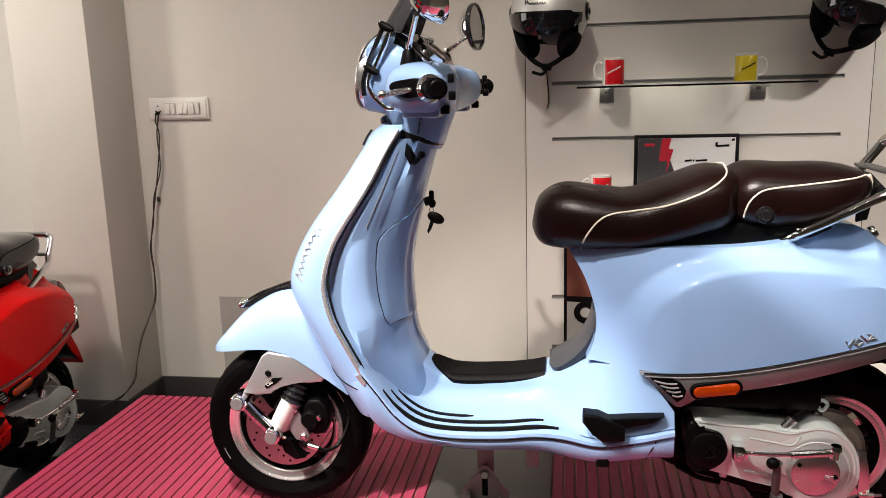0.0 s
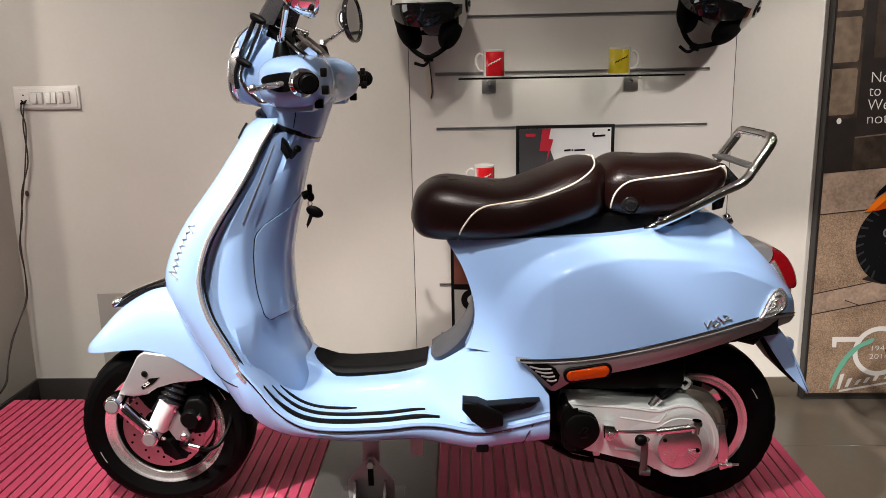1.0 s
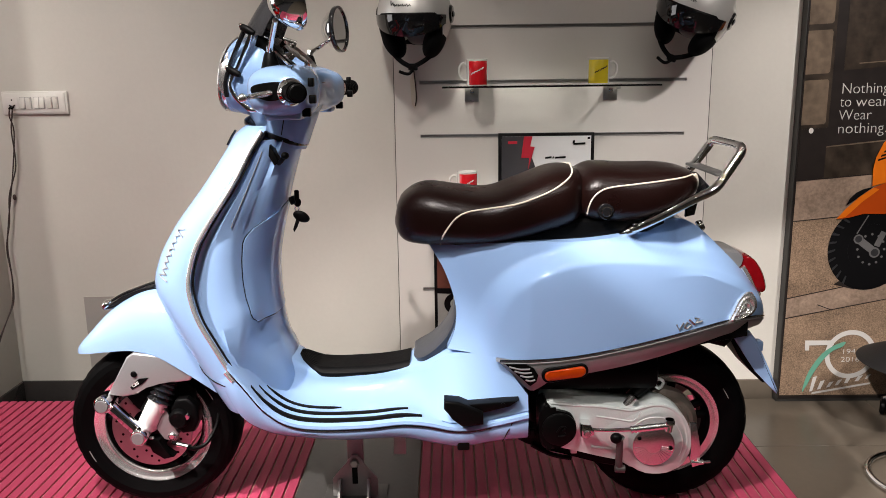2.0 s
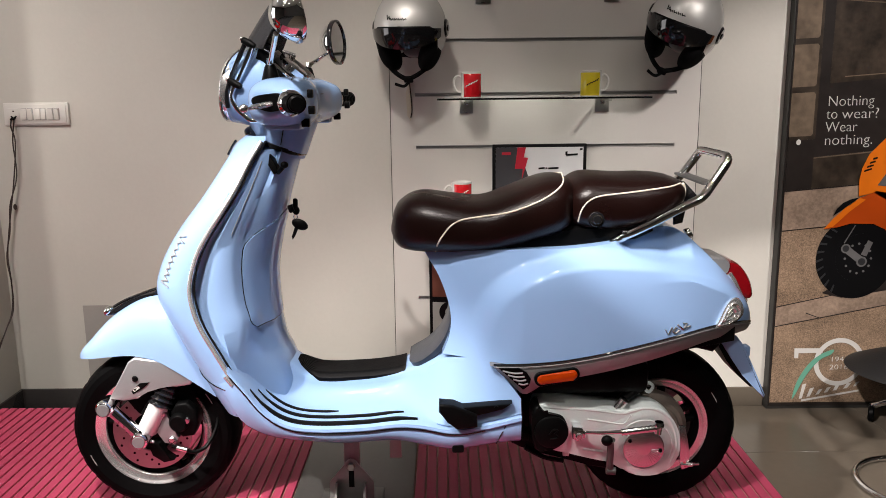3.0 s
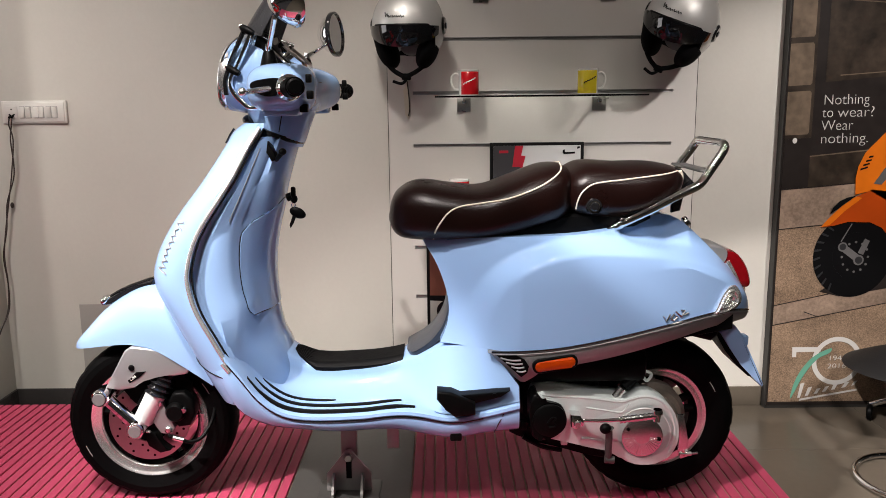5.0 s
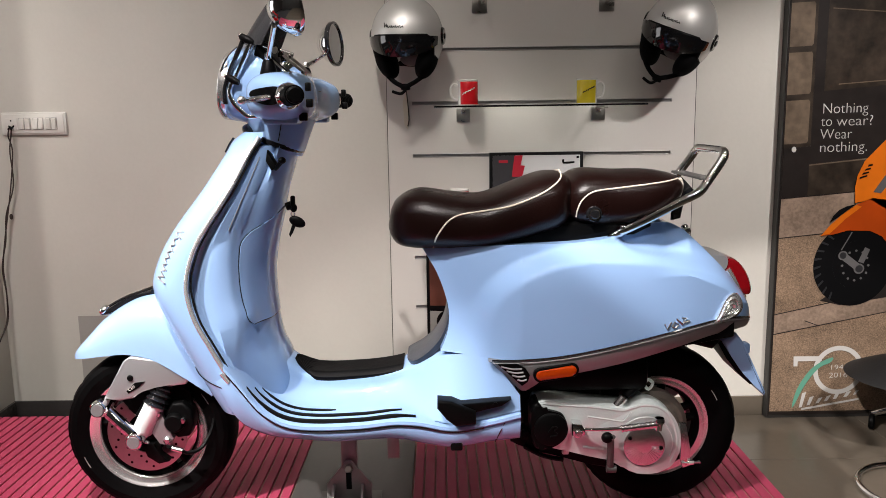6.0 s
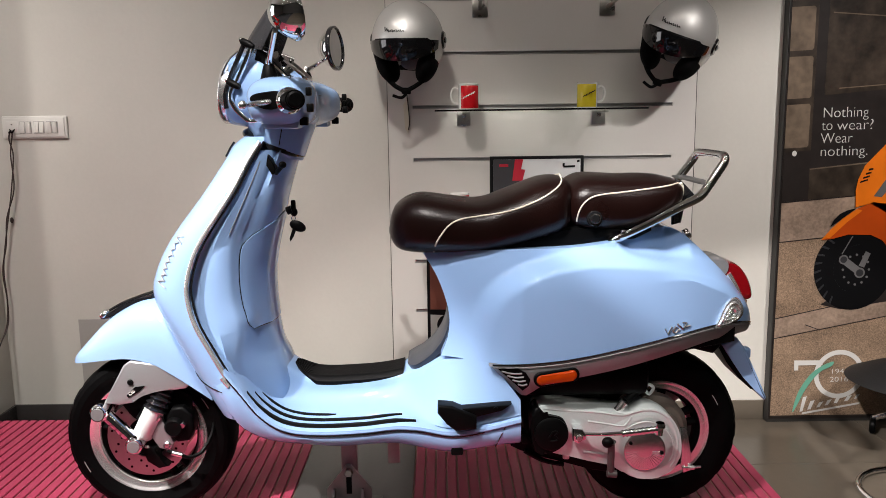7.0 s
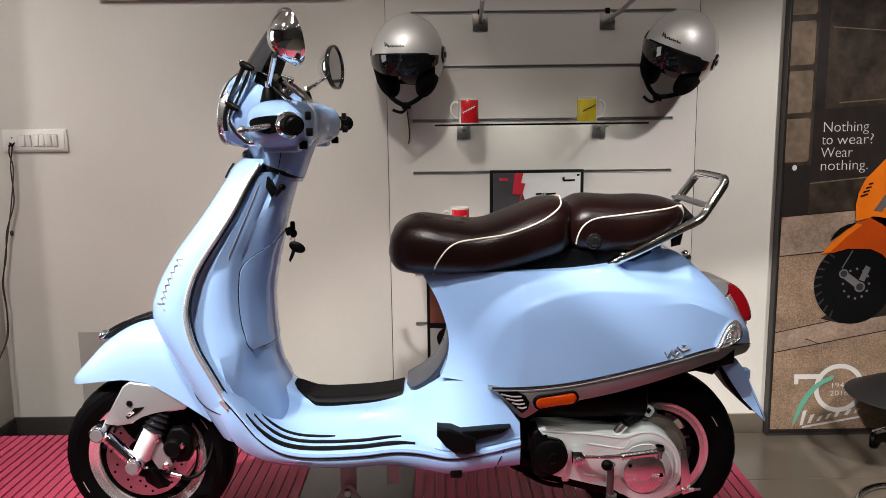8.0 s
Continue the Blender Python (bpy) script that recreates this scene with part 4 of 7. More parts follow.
        if disc:
            d = lathe([(0.052, 0.052), (0.100, 0.052), (0.100, 0.056), (0.052, 0.056)], 64, turn, None, True)
            dd = part("brake_disc", d, DISC, hub, "drilled steel brake disc")
            # black plugs stand in for the shade inside the drilled holes
            for k in range(10):
                for rr, off in ((0.064, 0.0), (0.076, 0.22), (0.089, 0.42)):
                    a = 2 * math.pi * k / 10 + off
                    part("drill_hole", lathe([(0.0, 0.0), (0.0034, 0.0), (0.0034, 0.0045), (0.0, 0.0045)], 8, turn @ pose(rr * math.cos(a), rr * math.sin(a), 0.0518)), BLACK, dd)
        return hub
    wheel("front_wheel", -0.639, 0.2110, 0.148, 0.046, True, 0.024, 0.78)
    wheel("rear_wheel", 0.643, 0.2075, 0.131, 0.048, False, 0.021, 0.99)

    # --- front suspension ---
    cover = [(-0.668, 0.412), (-0.650, 0.424), (-0.595, 0.416), (-0.548, 0.398), (-0.508, 0.370), (-0.520, 0.352), (-0.555, 0.347), (-0.595, 0.350), (-0.628, 0.340), (-0.650, 0.318), (-0.685, 0.312), (-0.722, 0.318)]
    cov = part("fork_cover", slab(cover, -0.100, -0.078, 0.005, 3), SILVER, s, "silver-painted suspension cover")
    part("cover_screw", lathe([(0, 0.004), (0.006, 0.004), (0.008, 0.0), (0, 0)], 16, pose(-0.653, -0.100, 0.370, 90)), BLACK, cov)
    part("tag", slab([(-0.664, 0.338), (-0.642, 0.359), (-0.618, 0.361), (-0.634, 0.346), (-0.660, 0.331)], -0.1015, -0.100), BLACK, cov, "small black tag with white letters")
    text_mesh("CBS", 0.0105, pose(-0.6565, -0.1018, 0.3370, 90, -33, 0), MUGWHITE, "tag_letters", cov, "white letters")
    link = [(-0.728, -0.098, 0.299), (-0.648, -0.098, 0.215)]
    lk = part("trailing_link", tube(link, 0.0155, 16), CHROME, s, "chrome front suspension link")
    for p in link:
        part("link_boss", lathe([(0, 0.028), (0.0175, 0.028), (0.021, 0.024), (0.022, 0.0), (0.022, -0.02), (0, -0.02)], 32, pose(*p, 90)), CHROME, lk)
        part("link_cap", lathe([(0, 0.031), (0.0145, 0.031), (0.0155, 0.028), (0, 0.028)], 32, pose(*p, 90)), SATIN, lk)
    part("damper", tube([(-0.642, -0.082, 0.226), (-0.640, -0.082, 0.229), (-0.604, -0.080, 0.298), (-0.602, -0.080, 0.301)], [0.021, 0.0245, 0.0245, 0.022], 24), WHITEMETAL, s, "pale aluminium damper tube")
    rings = []
    pts = []
    for k in range(29):
        t = k / 28
        pts.append(Vector((-0.605 + 0.041 * t, -0.079 + 0.027 * t, 0.294 + 0.089 * t)))
    part("damper_boot", tube(pts, [0.0295 + 0.0032 * math.cos(k * math.pi / 2) for k in range(29)], 24), GLOSSBLACK, s, "black pleated rubber damper boot")
    part("fork_leg", tube([(-0.53, -0.03, 0.42), (-0.59, -0.05, 0.34), (-0.64, -0.07, 0.26)], 0.02, 14), BLACK, s)
    part("fork_leg", tube([(-0.53, 0.03, 0.44), (-0.60, 0.07, 0.36), (-0.645, 0.075, 0.2165)], 0.02, 14), BLACK, s)
    part("fork_plate", slab([(-0.705, 0.318), (-0.655, 0.345), (-0.560, 0.348), (-0.520, 0.320), (-0.516, 0.262), (-0.575, 0.222), (-0.625, 0.236), (-0.668, 0.268)], -0.066, -0.059, 0.003), BLACK, s, "black fork plate behind the damper")
    part("axle_stub", tube([(-0.645, -0.10, 0.2165), (-0.645, 0.09, 0.2165)], 0.013, 16), GREYSTEEL, s)
    cal = part("brake_caliper", slab([(-0.578, 0.276), (-0.562, 0.300), (-0.535, 0.302), (-0.514, 0.282), (-0.510, 0.245), (-0.524, 0.214), (-0.552, 0.210), (-0.576, 0.234)], -0.090, -0.050, 0.008, 3), BLACK, s, "black brake caliper")
    part("caliper_cylinder", lathe([(0, 0.014), (0.019, 0.014), (0.024, 0.008), (0.025, 0), (0, 0)], 28, pose(-0.556, -0.090, 0.252, 90)), BLACK, cal)
    part("caliper_bolt", lathe([(0, 0.010), (0.006, 0.010), (0.008, 0.006), (0.008, 0), (0, 0)], 12, pose(-0.534, -0.092, 0.258, 90)), CHROME, cal)
    part("caliper_bracket", slab([(-0.612, 0.300), (-0.590, 0.286), (-0.586, 0.262), (-0.560, 0.212), (-0.572, 0.190), (-0.598, 0.196), (-0.624, 0.238)], -0.090, -0.074, 0.003), SATIN, cal, "grey cast bracket")
    for x, z in ((-0.598, 0.276), (-0.577, 0.205), (-0.628, 0.196)):
        part("bracket_bolt", lathe([(0, 0.007), (0.006, 0.007), (0.0095, 0.004), (0.0095, 0), (0, 0)], 14, pose(x, -0.090, z, 90)), POLISHED, cal)
    part("lower_bracket", slab([(-0.640, 0.202), (-0.606, 0.200), (-0.598, 0.170), (-0.575, 0.152), (-0.600, 0.146), (-0.628, 0.165)], -0.098, -0.070, 0.004), BLACK, cal)
    part("brake_hose", tube(path_through([(-0.575, -0.100, 0.193), (-0.545, -0.105, 0.186), (-0.520, -0.10, 0.176), (-0.490, -0.08, 0.190), (-0.47, -0.05, 0.25), (-0.49, -0.02, 0.36)], 6), 0.0048, 8), BLACK, s, "black brake hose")
    part("hose_union", tube([(-0.562, -0.104, 0.190), (-0.536, -0.106, 0.184)], 0.0065, 10), POLISHED, s)
    return s, rear, inner


blue_scooter, rear_body, inner_shield = scooter()


# ---- seat and rack ----
def seat_piece(top_keys, low_keys, width_keys, x0, x1, n, p=2.7):
    top, low, width = smooth_keys(top_keys), smooth_keys(low_keys), smooth_keys(width_keys)

    def at(x, a):
        c, sn = math.cos(a), math.sin(a)
        h, zc = (top(x) - low(x)) / 2, (top(x) + low(x)) / 2
        return Vector((x, width(x) * math.copysign(abs(c) ** (2 / p), c), zc + h * math.copysign(abs(sn) ** (2 / p), sn)))

    def side(x, z):
        h, zc = (top(x) - low(x)) / 2, (top(x) + low(x)) / 2
        k = min(abs((z - zc) / h), 1.0)
        return Vector((x, -width(x) * (1 - k ** p) ** (1 / p), z))
    rings = [[at(x, 2 * math.pi * k / 36) for k in range(36)] for x in np.linspace(x0, x1, n)]
    return loft(rings), side


def seat(s):
    bm, side = seat_piece([(-0.020, 0.735), (-0.012, 0.772), (0.004, 0.792), (0.03, 0.807), (0.063, 0.812), (0.133, 0.802), (0.203, 0.797), (0.273, 0.820), (0.345, 0.847), (0.385, 0.851), (0.410, 0.842), (0.422, 0.82)],
                          [(-0.020, 0.715), (-0.012, 0.694), (0.004, 0.679), (0.03, 0.673), (0.064, 0.671), (0.197, 0.674), (0.264, 0.683), (0.34, 0.702), (0.40, 0.722), (0.422, 0.76)],
                          [(-0.020, 0.040), (-0.012, 0.072), (0.004, 0.098), (0.03, 0.120), (0.08, 0.138), (0.15, 0.148), (0.24, 0.154), (0.33, 0.152), (0.385, 0.140), (0.410, 0.115), (0.422, 0.08)], -0.020, 0.422, 72, 3.0)
    front = part("front_seat", bm, LEATHER, s, "dark brown leatherette rider's seat", 60)
    line = [(0.088, 0.680), (0.094, 0.706), (0.106, 0.727), (0.124, 0.749), (0.150, 0.763), (0.196, 0.770), (0.262, 0.781), (0.326, 0.804), (0.365, 0.825), (0.388, 0.842), (0.398, 0.853)]
    for sign in (1, -1):
        pts = []
        for x, z in line:
            p = side(x, z)
            pts.append((p.x, sign * (p.y - 0.001), p.z))
        part("piping", tube(path_through(pts, 6), 0.0020, 8), PIPING, front, "cream piping")
    bm, side = seat_piece([(0.398, 0.79), (0.406, 0.826), (0.425, 0.846), (0.455, 0.856), (0.537, 0.852), (0.606, 0.852), (0.655, 0.846), (0.676, 0.837), (0.686, 0.826)],
                          [(0.398, 0.760), (0.406, 0.742), (0.425, 0.728), (0.476, 0.720), (0.535, 0.720), (0.590, 0.736), (0.640, 0.762), (0.676, 0.790), (0.686, 0.806)],
                          [(0.398, 0.090), (0.406, 0.115), (0.425, 0.134), (0.48, 0.143), (0.56, 0.143), (0.62, 0.136), (0.655, 0.122), (0.676, 0.095), (0.686, 0.06)], 0.398, 0.686, 44, 3.0)
    back = part("rear_seat", bm, LEATHER, s, "dark brown leatherette passenger seat", 60)
    line = [(0.421, 0.752), (0.423, 0.772), (0.432, 0.792), (0.450, 0.808), (0.475, 0.815), (0.523, 0.820), (0.58, 0.826), (0.632, 0.832), (0.662, 0.836)]
    for sign in (1, -1):
        pts = []
        for x, z in line:
            p = side(x, z)
            pts.append((p.x, sign * (p.y - 0.001), p.z))
        part("piping", tube(path_through(pts, 6), 0.0020, 8), PIPING, back, "cream piping")
    part("rear_piping", tube(path_through([(0.666, -0.100, 0.836), (0.672, -0.096, 0.822), (0.668, -0.098, 0.800), (0.655, -0.106, 0.780)], 5), 0.004, 8), PIPING, back, "cream piping")
    p = side(0.460, 0.760)
    st = part("seat_stud", lathe([(0, 0.010), (0.009, 0.010), (0.0105, 0.0085), (0.0105, 0.006), (0.017, 0.005), (0.019, 0.002), (0.019, -0.006), (0, -0.006)], 28, pose(p.x, p.y, p.z, 90)), GLOSSBLACK, back, "round black strap stud")
    part("stud_ring", lathe([(0.0105, 0.008), (0.0125, 0.0085), (0.0125, 0.0045), (0.0105, 0.0045)], 28, pose(p.x, p.y, p.z, 90), None, True), CHROME, st)
    part("seat_base", slab([(0.12, 0.680), (0.30, 0.684), (0.48, 0.696), (0.56, 0.706), (0.60, 0.725), (0.60, 0.745), (0.56, 0.74), (0.52, 0.735), (0.42, 0.74), (0.30, 0.71), (0.14, 0.70)], -0.112, 0.112, 0.008, 2), BLACK, s, "black plastic seat base")


def rack(s):
    side = [(0.508, -0.112, 0.700), (0.516, -0.124, 0.712), (0.539, -0.131, 0.724), (0.591, -0.132, 0.749), (0.655, -0.132, 0.783), (0.692, -0.130, 0.800), (0.710, -0.126, 0.812), (0.727, -0.118, 0.832), (0.755, -0.112, 0.872), (0.764, -0.108, 0.887), (0.767, -0.094, 0.896), (0.767, -0.070, 0.898)]
    loop = side + [(0.767, 0, 0.898)] + [(x, -y, z) for x, y, z in side[::-1]]
    rk = part("grab_rail", tube(path_through(loop, 5), 0.0105, 14), CHROME, s, "chrome tubular grab rail")
    part("cross_bar", box((0.034, 0.236, 0.006), (0.724, 0, 0.836), 0.002, None, None, 2), STEEL, rk, "dark grey cross plate")
    for sign in (-1, 1):
        part("stay", slab([(0.660, 0.842), (0.676, 0.838), (0.712, 0.800), (0.702, 0.790), (0.682, 0.795), (0.676, 0.740), (0.655, 0.735), (0.655, 0.80)], sign * 0.078 - 0.006, sign * 0.078 + 0.006, 0.003), GLOSSBLACK, rk, "black rail stay")
        part("rail_foot", ellipsoid((0.522, sign * 0.124, 0.714), (0.030, 0.013, 0.011), pose(0, 0, 0, 0, -22, 0), 20, 12), CHROME, rk)
        part("rail_bolt", lathe([(0, 0.008), (0.006, 0.008), (0.008, 0.005), (0.008, 0), (0, 0)], 12, pose(0.528, sign * 0.132, 0.724)), CHROME, rk)
    part("seat_lock", lathe([(0, 0.012), (0.012, 0.012), (0.014, 0.008), (0.014, 0), (0, 0)], 24, pose(0.700, -0.035, 0.703, 0, 60, 0)), CHROME, rk, "round chrome seat lock")


def engine(s):
    case = [(0.318, 0.300), (0.333, 0.322), (0.380, 0.318), (0.425, 0.313), (0.480, 0.307), (0.527, 0.302), (0.555, 0.300), (0.572, 0.308), (0.590, 0.313), (0.622, 0.305), (0.651, 0.278), (0.667, 0.236), (0.666, 0.188), (0.645, 0.152), (0.600, 0.137), (0.549, 0.143), (0.517, 0.168), (0.451, 0.184), (0.395, 0.199), (0.345, 0.212), (0.318, 0.250)]
    fine = [(p.x, p.z) for p in path_through([(x, 0, z) for x, z in case], 3, True)]
    cs = part("transmission_case", slab(fine, -0.172, -0.085, 0.004, 2), CAST, s, "cast aluminium transmission case", 30)
    rear_ring = pose(0.588, -0.170, 0.222, 90)
    part("case_bulge", lathe([(0, 0.002), (0.068, 0.002), (0.074, 0.001), (0.078, -0.004), (0.076, -0.02), (0, -0.02)], 64, rear_ring), CAST, cs)
    cap = part("round_cover", lathe([(0, 0.004), (0.045, 0.004), (0.049, 0.002), (0.050, -0.01), (0, -0.01)], 64, pose(0.581, -0.173, 0.209, 90)), POLISHED, cs, "bright ribbed round cover")
    for k in range(19):
        a = math.pi + math.pi * (k + 0.5) / 19
        p, q = Vector((0.581 + 0.018 * math.cos(a), -0.177, 0.209 + 0.018 * math.sin(a))), Vector((0.581 + 0.045 * math.cos(a), -0.177, 0.209 + 0.045 * math.sin(a)))
        part("cover_rib", tube([p, q], 0.0012, 5), POLISHED, cap)
    for a in (2.6, -0.1):
        part("cover_screw", lathe([(0, 0.003), (0.004, 0.003), (0.005, 0), (0, 0)], 12, pose(0.581 + 0.040 * math.cos(a), -0.177, 0.209 + 0.040 * math.sin(a), 90)), BLACK, cap)
    fan = part("fan_cover", slab([(p.x, p.z) for p in path_through([(x, 0, z) for x, z in [(0.312, 0.300), (0.326, 0.322), (0.343, 0.306), (0.360, 0.302), (0.386, 0.292), (0.398, 0.262), (0.390, 0.232), (0.366, 0.214), (0.338, 0.206), (0.316, 0.222)]], 4, True)], -0.184, -0.12, 0.008, 3), BLACK, s, "black plastic fan cover", 30)
    part("fan_disc", lathe([(0, 0.006), (0.036, 0.006), (0.040, 0.003), (0.0405, -0.006), (0, -0.006)], 48, pose(0.358, -0.184, 0.258, 90)), BLACK, fan)
    part("fan_emblem", tube(path_through([(0.352, -0.191, 0.252), (0.362, -0.191, 0.266), (0.372, -0.191, 0.264), (0.366, -0.191, 0.256), (0.372, -0.191, 0.246), (0.356, -0.191, 0.243)], 5), 0.0022, 6), BLACK, fan)
    # raised lip, ribs and step of the casting
    lip = path_through([(x, -0.1685, z) for x, z in ((0.340, 0.317), (0.370, 0.313), (0.459, 0.306), (0.525, 0.297), (0.552, 0.303), (0.580, 0.309), (0.612, 0.304), (0.639, 0.283), (0.655, 0.249), (0.660, 0.207), (0.645, 0.165))], 5)
    part("case_lip", tube(lip, 0.0050, 8), CAST, cs)
    part("case_step", tube(path_through([(0.446, -0.1705, 0.283), (0.490, -0.1705, 0.276), (0.528, -0.1705, 0.270), (0.540, -0.1705, 0.279), (0.549, -0.1705, 0.293)], 4), 0.0030, 8), CAST, cs)
    part("case_rib", tube([(0.436, -0.171, 0.207), (0.485, -0.171, 0.200)], 0.0036, 8), CAST, cs)
    part("case_ring", tube([(0.583 + 0.0665 * math.cos(a), -0.1712, 0.213 + 0.0665 * math.sin(a)) for a in np.linspace(2.6, -0.5, 30)], 0.0022, 6), CAST, cs)
    # kick starter
    kick = part("kick_starter", tube([(0.424, -0.196, 0.262), (0.47, -0.210, 0.266), (0.522, -0.214, 0.270)], [0.0048, 0.0042, 0.0052], 12), CHROME, s, "chrome kick starter lever")
    part("kick_boss", slab([(0.406, 0.278), (0.428, 0.276), (0.436, 0.262), (0.436, 0.252), (0.418, 0.242), (0.406, 0.248)], -0.206, -0.165, 0.004), CHROME, kick)
    part("kick_bolt", lathe([(0, 0.006), (0.007, 0.006), (0.009, 0.002), (0.009, 0), (0, 0)], 12, pose(0.420, -0.206, 0.256, 90)), POLISHED, kick)
    pts = [Vector((0.516, -0.215, 0.2695)) + Vector((0.0855, -0.006, 0.0125)) * (k / 36) for k in range(37)]
    part("kick_pedal", tube(pts, [0.0075 + (0.0016 if k % 4 < 2 else 0) for k in range(37)], 14), CHROME, kick, "ribbed chrome pedal")
    part("pedal_end", tube([(0.600, -0.221, 0.268), (0.603, -0.221, 0.292)], 0.0085, 12), CHROME, kick)
    part("pedal_end", lathe([(0, 0.011), (0.010, 0.011), (0.012, 0.006), (0.012, 0), (0, 0)], 18, pose(0.602, -0.221, 0.286)), CHROME, kick)
    # stand lever
    lev = part("stand_lever", tube(path_through([(0.494, -0.205, 0.246), (0.496, -0.200, 0.215), (0.497, -0.192, 0.180), (0.500, -0.185, 0.158)], 4), [0.012] + [0.0085] * 12, 12), STEEL, s, "dark grey steel stand lever")
    part("lever_knob", ellipsoid((0.486, -0.207, 0.245), (0.014, 0.012, 0.013), None, 18, 12), BLACK, lev)
    part("lever_foot", tube([(0.490, -0.188, 0.160), (0.512, -0.188, 0.158)], 0.009, 12), STEEL, lev)
    # cable bracket behind the case
    br = part("cable_bracket", slab([(0.668, 0.258), (0.685, 0.256), (0.688, 0.224), (0.697, 0.196), (0.697, 0.150), (0.680, 0.144), (0.672, 0.170), (0.676, 0.205)], -0.158, -0.150, 0.002), POLISHED, s, "bright steel cable bracket")
    part("bracket_hole", lathe([(0, 0.002), (0.005, 0.002), (0.005, 0), (0, 0)], 14, pose(0.687, -0.158, 0.158, 90)), PRINTRED, br)
    part("brake_cable", tube([(0.676, -0.160, 0.158), (0.72, -0.160, 0.160)], 0.003, 8), POLISHED, br)
    part("cable_nut", tube([(0.692, -0.160, 0.159), (0.704, -0.160, 0.1595)], 0.006, 6), POLISHED, br)
    part("oil_filler", tube([(0.520, -0.150, 0.300), (0.536, -0.150, 0.322)], 0.011, 12), POLISHED, s)
    part("air_hose", tube(path_through([(0.545, -0.13, 0.318), (0.575, -0.12, 0.338), (0.600, -0.10, 0.350)], 5), 0.010, 10), BLACK, s)
    part("clamp", tube(path_through([(0.602, -0.12, 0.33), (0.612, -0.12, 0.345), (0.600, -0.12, 0.354), (0.592, -0.12, 0.342)], 4, True), 0.004, 8, None, True), CAST, s)
    part("rear_case", lathe([(0, 0.022), (0.060, 0.022), (0.064, 0.016), (0.074, 0.014), (0.080, 0.006), (0.086, 0.0), (0.086, -0.03), (0, -0.03)], 48, pose(0.618, -0.098, 0.232, 90)), DULLCAST, s, "dull brownish cast drum housing")
    part("stand_bracket", slab([(0.262, 0.250), (0.300, 0.240), (0.345, 0.205), (0.400, 0.188), (0.470, 0.165), (0.505, 0.150), (0.500, 0.135), (0.455, 0.146), (0.390, 0.165), (0.330, 0.178), (0.290, 0.200), (0.268, 0.205)], -0.130, -0.095, 0.004), BLACK, s, "black stand bracket under the engine")
    part("stand_spring", tube(path_through([(0.300, -0.135, 0.196), (0.345, -0.137, 0.172), (0.395, -0.135, 0.160)], 5), 0.006, 8), BLACK, s)
    part("crankcase", box((0.20, 0.17, 0.13), (0.40, 0.01, 0.262), 0.02), BLACK, s, "black engine block")
    part("air_box", box((0.30, 0.075, 0.085), (0.45, -0.10, 0.372), 0.02), BLACK, s, "black air filter box")
    part("inner_body", slab([(0.25, 0.44), (0.27, 0.36), (0.32, 0.345), (0.45, 0.40), (0.66, 0.438), (0.80, 0.46), (0.80, 0.50), (0.30, 0.50)], -0.135, 0.135, 0.01), BLACK, s, "black inner body")
    part("silencer", tube(path_through([(0.40, 0.14, 0.19), (0.52, 0.15, 0.20), (0.66, 0.15, 0.24), (0.80, 0.15, 0.28)], 5), [0.02] * 5 + [0.05] * 8 + [0.04] * 3, 18), GREYSTEEL, s, "grey silencer")
    part("lower_bar", tube(path_through([(0.28, -0.10, 0.23), (0.34, -0.12, 0.195), (0.44, -0.10, 0.165), (0.50, -0.10, 0.155)], 4), 0.011, 10), BLACK, s)
    for x, z in ((0.300, 0.232), (0.345, 0.205), (0.398, 0.192)):
        part("lug", box((0.016, 0.012, 0.022), (x, -0.150, z), 0.003), CAST if x > 0.39 else BLACK, s)


